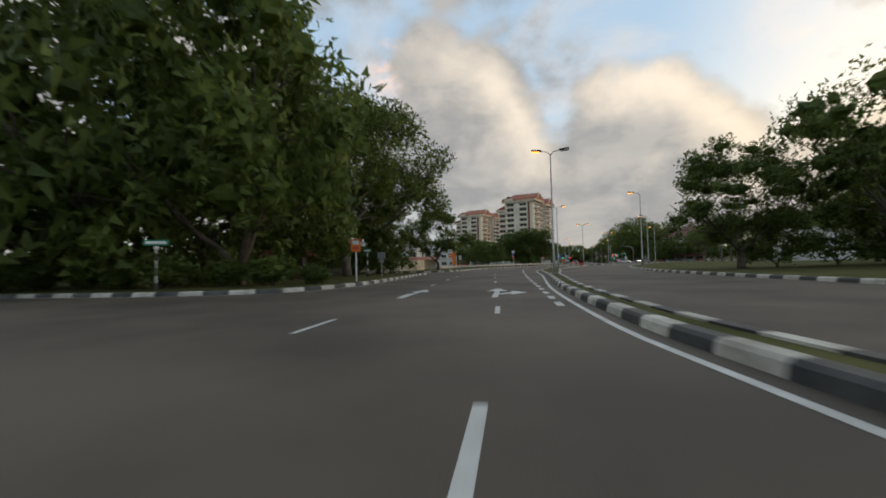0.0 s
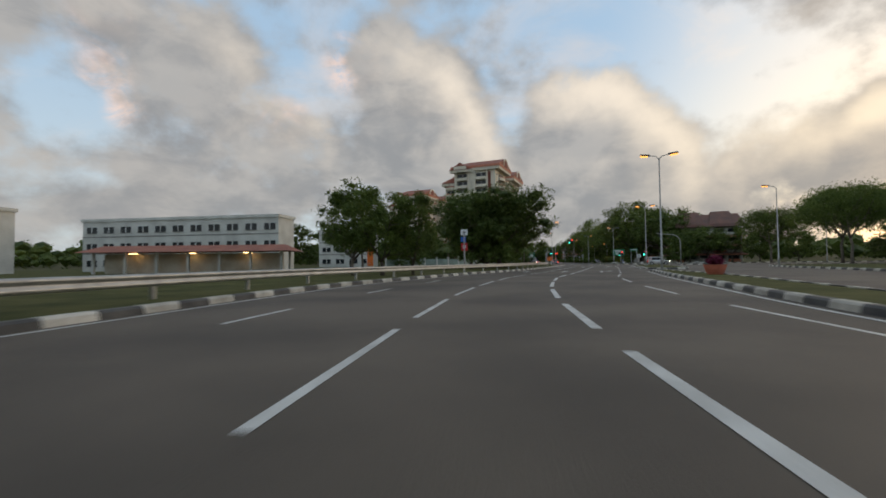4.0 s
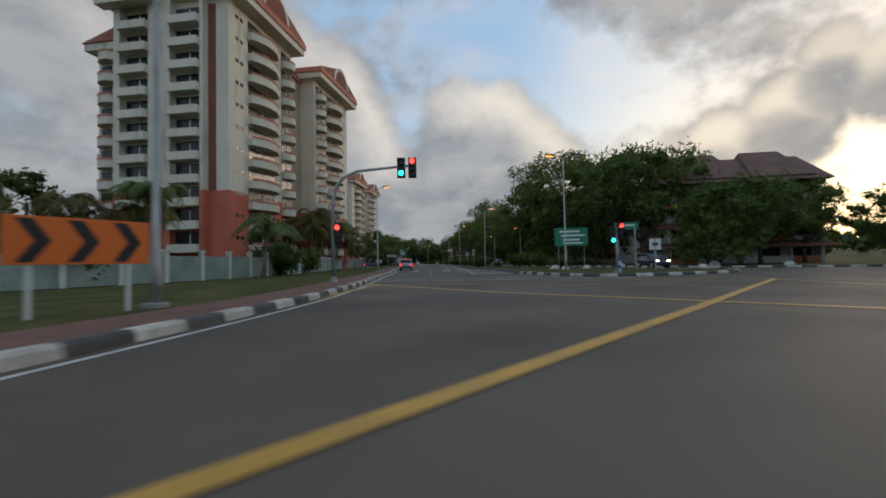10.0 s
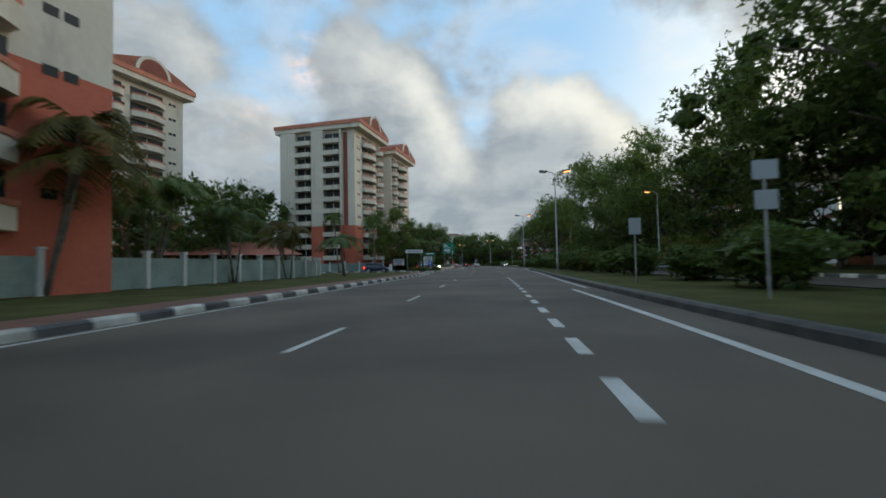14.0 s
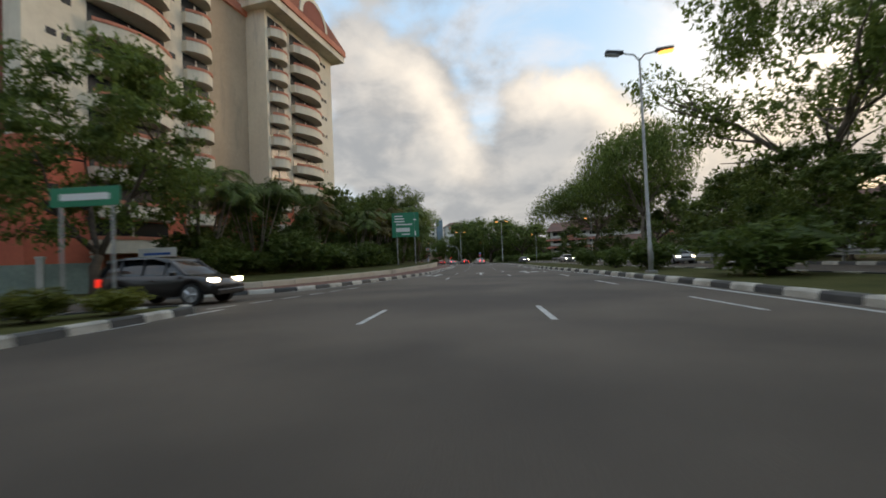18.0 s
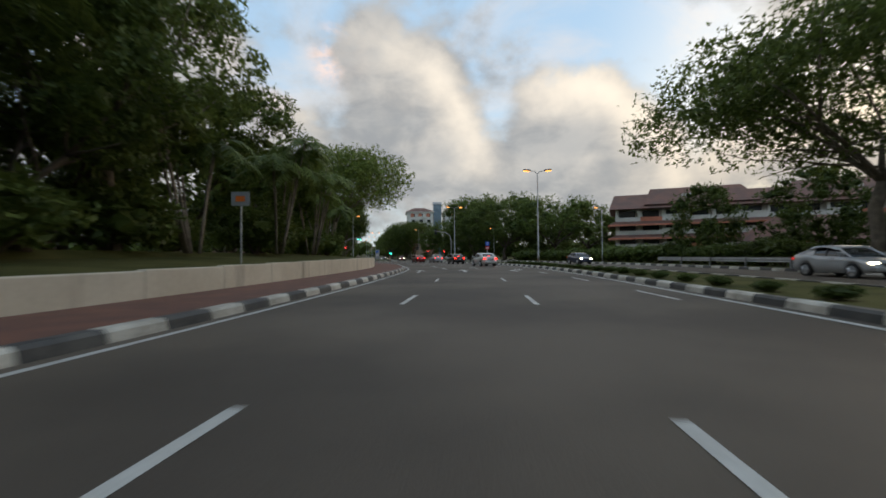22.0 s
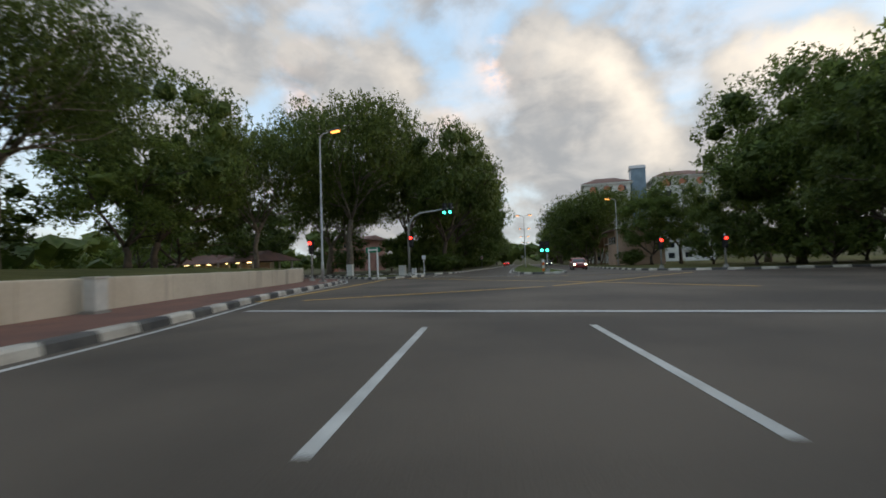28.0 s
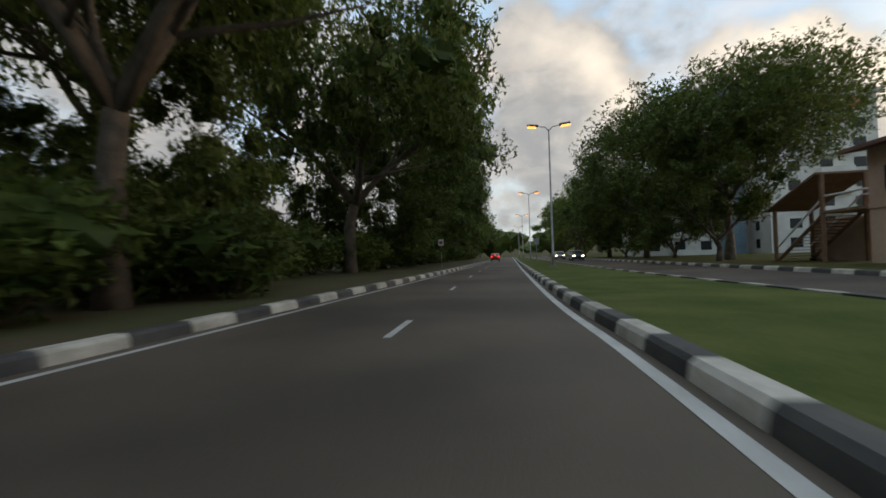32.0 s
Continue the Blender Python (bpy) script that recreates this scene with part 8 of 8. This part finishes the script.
def car(kind, x, y, yaw, paint, label, lights="tail", z=0.0, rails=False):
    """A car whose nose points along local +x. Body, glazing, wheels, lamps, plates and mirrors as parts."""
    S = SHAPES[kind]
    hw = S["width"]
    L = S["length"]
    root = thing("car", label, "car", pose(x, y, z, 0, 0, yaw) @ Matrix.Translation((-L / 2, 0, 0)), group="cars on the road")

    def lerp(table, xx, col):
        return float(np.interp(xx, [r[0] for r in table], [r[col] for r in table]))

    xs = sorted(set([r[0] for r in S["waist"]] + list(np.linspace(0, L, 22))))
    bm = bmesh.new()
    rings = []
    for xx in xs:
        lo, wa = lerp(S["waist"], xx, 1), lerp(S["waist"], xx, 2)
        end = min(xx, L - xx)
        taper = 1 - 0.16 * max(0, 1 - end / 0.5) ** 2
        w = hw * taper
        for wc in S["base"]:
            d = abs(xx - wc)
            if d < S["wheel"] + 0.07:
                lo = max(lo, math.sqrt((S["wheel"] + 0.07) ** 2 - d * d) + S["wheel"] - 0.02)
        prof = [(0.62 * w, lo), (w * 0.96, lo), (w, lo + (wa - lo) * 0.4), (w * 0.985, lo + (wa - lo) * 0.75), (w * 0.93, wa - 0.015), (w * 0.8, wa + 0.015), (0, wa + 0.035)]
        full = [(-a, b) for a, b in prof] + [(a, b) for a, b in prof[:-1]][::-1]
        rings.append([bm.verts.new((xx, a, b)) for a, b in full])
    for r, s in zip(rings, rings[1:]):
        n = len(r)
        for k in range(n):
            bm.faces.new((r[k], s[k], s[(k + 1) % n], r[(k + 1) % n]))
    bm.faces.new(rings[0])
    bm.faces.new(rings[-1][::-1])
    body = part("body", bm, paint, root, smooth=True)
    # cabin: glazing shell, then roof and pillars over it
    def shell(x0, x1, out, zoff, top_only=False, bottom=None):
        b = bmesh.new()
        pts = [p for p in sorted(set([x0, x1] + [r[0] for r in S["cabin"]] + list(np.linspace(x0, x1, 9)))) if x0 <= p <= x1]
        rg = []
        for xx in pts:
            zt = lerp(S["cabin"], xx, 1) + zoff
            zb = lerp(S["waist"], xx, 2) - 0.02 if bottom is None else zt - bottom
            k = min(1.0, max(0.0, (zt - zb) / 0.55))
            wt, wb = hw * (0.9 - 0.16 * k) + out, hw * 0.9 + out
            if top_only:
                wb = wt + 0.04
            rg.append([b.verts.new(p) for p in ((xx, -wb, zb), (xx, -wt, zt - 0.05 * k), (xx, -wt * 0.82, zt), (xx, 0, zt + 0.015), (xx, wt * 0.82, zt), (xx, wt, zt - 0.05 * k), (xx, wb, zb))])
        for r, s in zip(rg, rg[1:]):
            for k in range(6):
                b.faces.new((r[k], s[k], s[k + 1], r[k + 1]))
        b.faces.new(rg[0])
        b.faces.new(rg[-1][::-1])
        return b
    c0, c1 = S["cabin"][0][0], S["cabin"][-1][0]
    part("glazing", shell(c0 + 0.01, c1 - 0.01, 0.0, 0.0), GLASS_CAR, root, "dark tinted glazing", True)
    part("roof", shell(S["cabin"][1][0] - 0.06, S["cabin"][-2][0] + 0.08, 0.012, 0.012, True, 0.09), paint, root, smooth=True)
    for xx in S["cut"]:
        for sg in (-1, 1):
            zt = lerp(S["cabin"], xx, 1)
            zb = lerp(S["waist"], xx, 2)
            b = bmesh.new()
            tube(b, [(xx - 0.04, sg * hw * 0.905, zb - 0.03), (xx, sg * (hw * 0.755), zt - 0.06)], 0.04, 6)
            part("pillar", b, paint if xx != S["cut"][1] else BLACK, root)
    if kind == "sedan":
        for sg in (-1, 1):
            b = bmesh.new()
            rows = []
            for xx in np.linspace(c0 + 0.02, S["cut"][0], 7):
                zt, zb = lerp(S["cabin"], xx, 1), lerp(S["waist"], xx, 2) - 0.03
                k = min(1.0, max(0.0, (zt - zb) / 0.55))
                wt, wb = hw * (0.9 - 0.16 * k), hw * 0.9 + 0.012
                rows.append([b.verts.new((xx, sg * y, z)) for y, z in ((wt * 0.8, zt + 0.01), (wt + 0.012, zt - 0.05 * k), (wb, zb))])
            for r, q in zip(rows, rows[1:]):
                for k in range(2):
                    b.faces.new((r[k], q[k], q[k + 1], r[k + 1]))
            part("quarter_panel", b, paint, root, smooth=True)
    for (xa, za), (xb, zb), nm in ((S["cabin"][0], S["cabin"][1], "rear_pillar"), (S["cabin"][-2], S["cabin"][-1], "front_pillar")):
        for sg in (-1, 1):
            b = bmesh.new()
            wa = hw * (0.9 if za < zb else 0.76)
            wb = hw * (0.76 if za < zb else 0.9)
            tube(b, [(xa, sg * wa, za), (xb, sg * wb, zb - 0.03)], 0.045, 6)
            part(nm, b, paint, root)
    # wheels
    for wc in S["base"]:
        for sg in (-1, 1):
            r = S["wheel"]
            b = bmesh.new()
            bmesh.ops.create_cone(b, cap_ends=True, segments=24, radius1=r, radius2=r, depth=0.2, matrix=pose(wc, sg * (hw - 0.1), r, 90))
            tyre = part("tyre", b, RUBBER, root)
            b = bmesh.new()
            bmesh.ops.create_cone(b, cap_ends=True, segments=20, radius1=r * 0.72, radius2=r * 0.7, depth=0.02, matrix=pose(wc, sg * (hw + 0.008), r, 90))
            part("rim", b, SIGN_BACK, tyre)
            b = bmesh.new()
            for k in range(5):
                a = 2 * math.pi * k / 5
                tube(b, [(wc, sg * (hw + 0.024), r), (wc + r * 0.66 * math.cos(a), sg * (hw + 0.02), r + r * 0.66 * math.sin(a))], [0.05, 0.035], 4)
            part("wheel_face", b, ALLOY, tyre)
    # lamps, plates, bumpers, mirrors
    zl = lerp(S["waist"], 0.06, 2) - (0.16 if kind == "sedan" else 0.18)
    for sg in (-1, 1):
        b = bmesh.new()
        if kind == "sedan":
            box(b, -0.025, 0.26, *sorted((sg * 0.50, sg * 0.775)), zl - 0.09, zl + 0.05, bevel=0.03)
        else:
            box(b, -0.03, 0.2, sg * hw * 0.86 - 0.09, sg * hw * 0.86 + 0.08, zl - 0.16, zl + 0.12, bevel=0.03)
        part("tail_light", b, TAIL_ON if lights == "tail" else TAIL_RED, root, "red tail light")
        b = bmesh.new()
        box(b, L - 0.32, L - 0.05, sg * hw * 0.72 - 0.17, sg * hw * 0.72 + 0.14, 0.6 if kind == "sedan" else 0.74, 0.72 if kind == "sedan" else 0.88, bevel=0.03)
        part("headlight", b, HEAD_ON if lights == "head" else HEAD_GLASS, root)
        b = bmesh.new()
        box(b, S["cabin"][-1][0] - 0.42, S["cabin"][-1][0] - 0.24, sg * (hw + 0.1) - 0.1, sg * (hw + 0.1) + 0.1, 1.0, 1.14, bevel=0.03)
        part("mirror", b, paint, root)
        for xx in (S["cut"][1] - 0.75, S["cut"][1] + 0.3):
            part("door_handle", boxes((xx, xx + 0.16, sg * hw * 0.985 - 0.02, sg * hw * 0.985 + 0.02, 0.84, 0.875)), paint, root)
    if kind == "sedan":
        part("rear_bumper", boxes((-0.045, 0.16, -hw * 0.86, hw * 0.86, 0.34, 0.6), bevel=0.05), paint, root)
        part("bumper_slot", boxes((-0.05, -0.04, -0.62, -0.44, 0.42, 0.46)), DARK_GREY, root)
        part("bumper_slot", boxes((-0.05, -0.04, 0.44, 0.62, 0.42, 0.46)), DARK_GREY, root)
        part("boot_spoiler", boxes((0.1, 0.28, -0.56, 0.56, 1.1, 1.13), bevel=0.012), paint, root)
    else:
        part("rear_bumper", boxes((-0.05, 0.18, -hw * 0.9, hw * 0.9, 0.38, 0.58), bevel=0.04), DARK_GREY, root)
    part("front_bumper", boxes((L - 0.18, L + 0.03, -hw * 0.82, hw * 0.82, 0.32, 0.52), bevel=0.04), paint, root)
    part("grille", boxes((L - 0.06, L + 0.012, -0.42, 0.42, 0.54, 0.66), bevel=0.01), BLACK, root)
    plate = part("number_plate", boxes((-0.018, -0.003, -0.26, 0.26, 0.68, 0.80) if kind == "sedan" else (-0.04, -0.02, -0.26, 0.26, 0.74, 0.86)), BLACK, root)
    part("plate_bar", boxes((-0.0225, -0.0185, -0.2, 0.2, 0.715, 0.765) if kind == "sedan" else (-0.045, -0.0405, -0.2, 0.2, 0.775, 0.825)), SIGN_WHITE, plate)
    part("centre_brake_light", boxes((S["cabin"][0][0] + 0.1, S["cabin"][0][0] + 0.16, -0.15, 0.15, 1.13 if kind == "sedan" else 1.6, 1.16 if kind == "sedan" else 1.63)), TAIL_ON if lights == "tail" else TAIL_RED, root)
    if kind == "suv":
        part("spoiler", boxes((0.22, 0.6, -0.62, 0.62, 1.57, 1.61), bevel=0.012), paint, root)
    if rails:
        for sg in (-1, 1):
            b = bmesh.new()
            tube(b, [(0.6, sg * 0.6, 1.64), (0.75, sg * 0.6, 1.71), (2.2, sg * 0.6, 1.71), (2.4, sg * 0.6, 1.63)], 0.022, 6)
            part("roof_rail", b, ALLOY, root)
    return root


SILVER_BLUE = car_paint("silver_blue_car_paint", (0.27, 0.32, 0.36))
WHITE_CAR = car_paint("white_car_paint", (0.62, 0.61, 0.58))
BLACK_CAR = car_paint("black_car_paint", (0.015, 0.013, 0.013))
RED_CAR = car_paint("red_car_paint", (0.26, 0.02, 0.02))
SILVER_CAR = car_paint("silver_car_paint", (0.40, 0.41, 0.42))
BLUE_CAR = car_paint("dark_blue_car_paint", (0.02, 0.03, 0.07))
car("suv", 76.5, 224.0, 70.5, SILVER_BLUE, "silver-blue sport utility car with lit tail lights", rails=True)
car("sedan", 140.9, 397.1, 92, WHITE_CAR, "white saloon car with lit brake lights")
car("sedan", 141.6, 413.8, 92, BLACK_CAR, "black saloon car with lit brake lights")
car("sedan", 138.6, 432.0, 96, RED_CAR, "red saloon car braking at the junction")
car("sedan", 141.6, 430.0, 95, SILVER_CAR, "silver saloon car braking at the junction")
car("suv", 71.2, 160.6, -32, WHITE_CAR, "white sport utility car crossing the junction", lights="head")
car("suv", 97.0, 199.0, -108, BLUE_CAR, "dark sport utility car with lit headlights", lights="head")
car("suv", 91.4, 305.0, -14, BLUE_CAR, "dark blue sport utility car turning in the side road", lights="tail")
car("suv", 101.4, 307.6, -20, BLACK_CAR, "black sport utility car waiting at the side road", lights="head")
car("sedan", 136.6, 324.5, -107, SILVER_CAR, "silver saloon car coming the other way", lights="head")
car("sedan", 148.6, 366.0, -105, SILVER_CAR, "pale saloon car with lit headlights", lights="head")
car("sedan", 155.4, 402.0, -95, BLUE_CAR, "dark saloon car with lit headlights", lights="head")
car("sedan", 141.4, 486.0, -90, RED_CAR, "dark red saloon car across the median", lights="head")
car("sedan", 141.2, 552, -90, BLUE_CAR, "dark saloon car with lit headlights", lights="head")
car("sedan", 140.8, 570, -90, SILVER_CAR, "far saloon car with lit headlights", lights="head")
car("sedan", 129.0, 572, 90, RED_CAR, "far red saloon car with lit tail lights")
car("suv", 118.2, 268.0, -112, SILVER_CAR, "silver car on the other carriageway", lights="")

# ---------------------------------------------------------------- kerbs, stone by stone
kerb("kerb_1", KERB_L1, "black and white painted kerb along the left verge", near(20, 62))
kerb("kerb_2", KERB_L2, "black and white painted kerb along the left verge", near(70, 295))
kerb("kerb_3", KERB_L3, "black and white painted kerb before the low wall", near(308, 470))
kerb("kerb_4", KERB_L4, "worn black and white kerb under the trees", near(480, 620))
kerb("kerb_5", MEDIAN_1[::-1], "black and white painted median kerb", near(2, 118))
kerb("kerb_6", MEDIAN_2[::-1], "black and white painted median kerb", near(100, 170))
kerb("kerb_7", MEDIAN_3[::-1], "dark weathered median kerb, its paint worn off", lambda p: 184 < p.y < 290, lambda p: p.y > 196)
kerb("kerb_8", MEDIAN_4[::-1], "black and white painted median kerb", near(468, 565))
kerb("kerb_9", KERB_R1, "black and white kerb across the road", near(40, 122))
kerb("kerb_10", KERB_R2, "black and white kerb across the road", near(185, 265))
kerb("kerb_11", KERB_R3, "black and white kerb across the road", near(465, 545))
kerb("kerb_12", ISLAND, "black and white kerb round a small island", near(280, 310))
kerb("kerb_13", ISLAND_2, "black and white kerb round a small island", near(150, 170))
kerb("kerb_14", ISLAND_3, "worn black and white kerb round the corner island", near(466, 486))
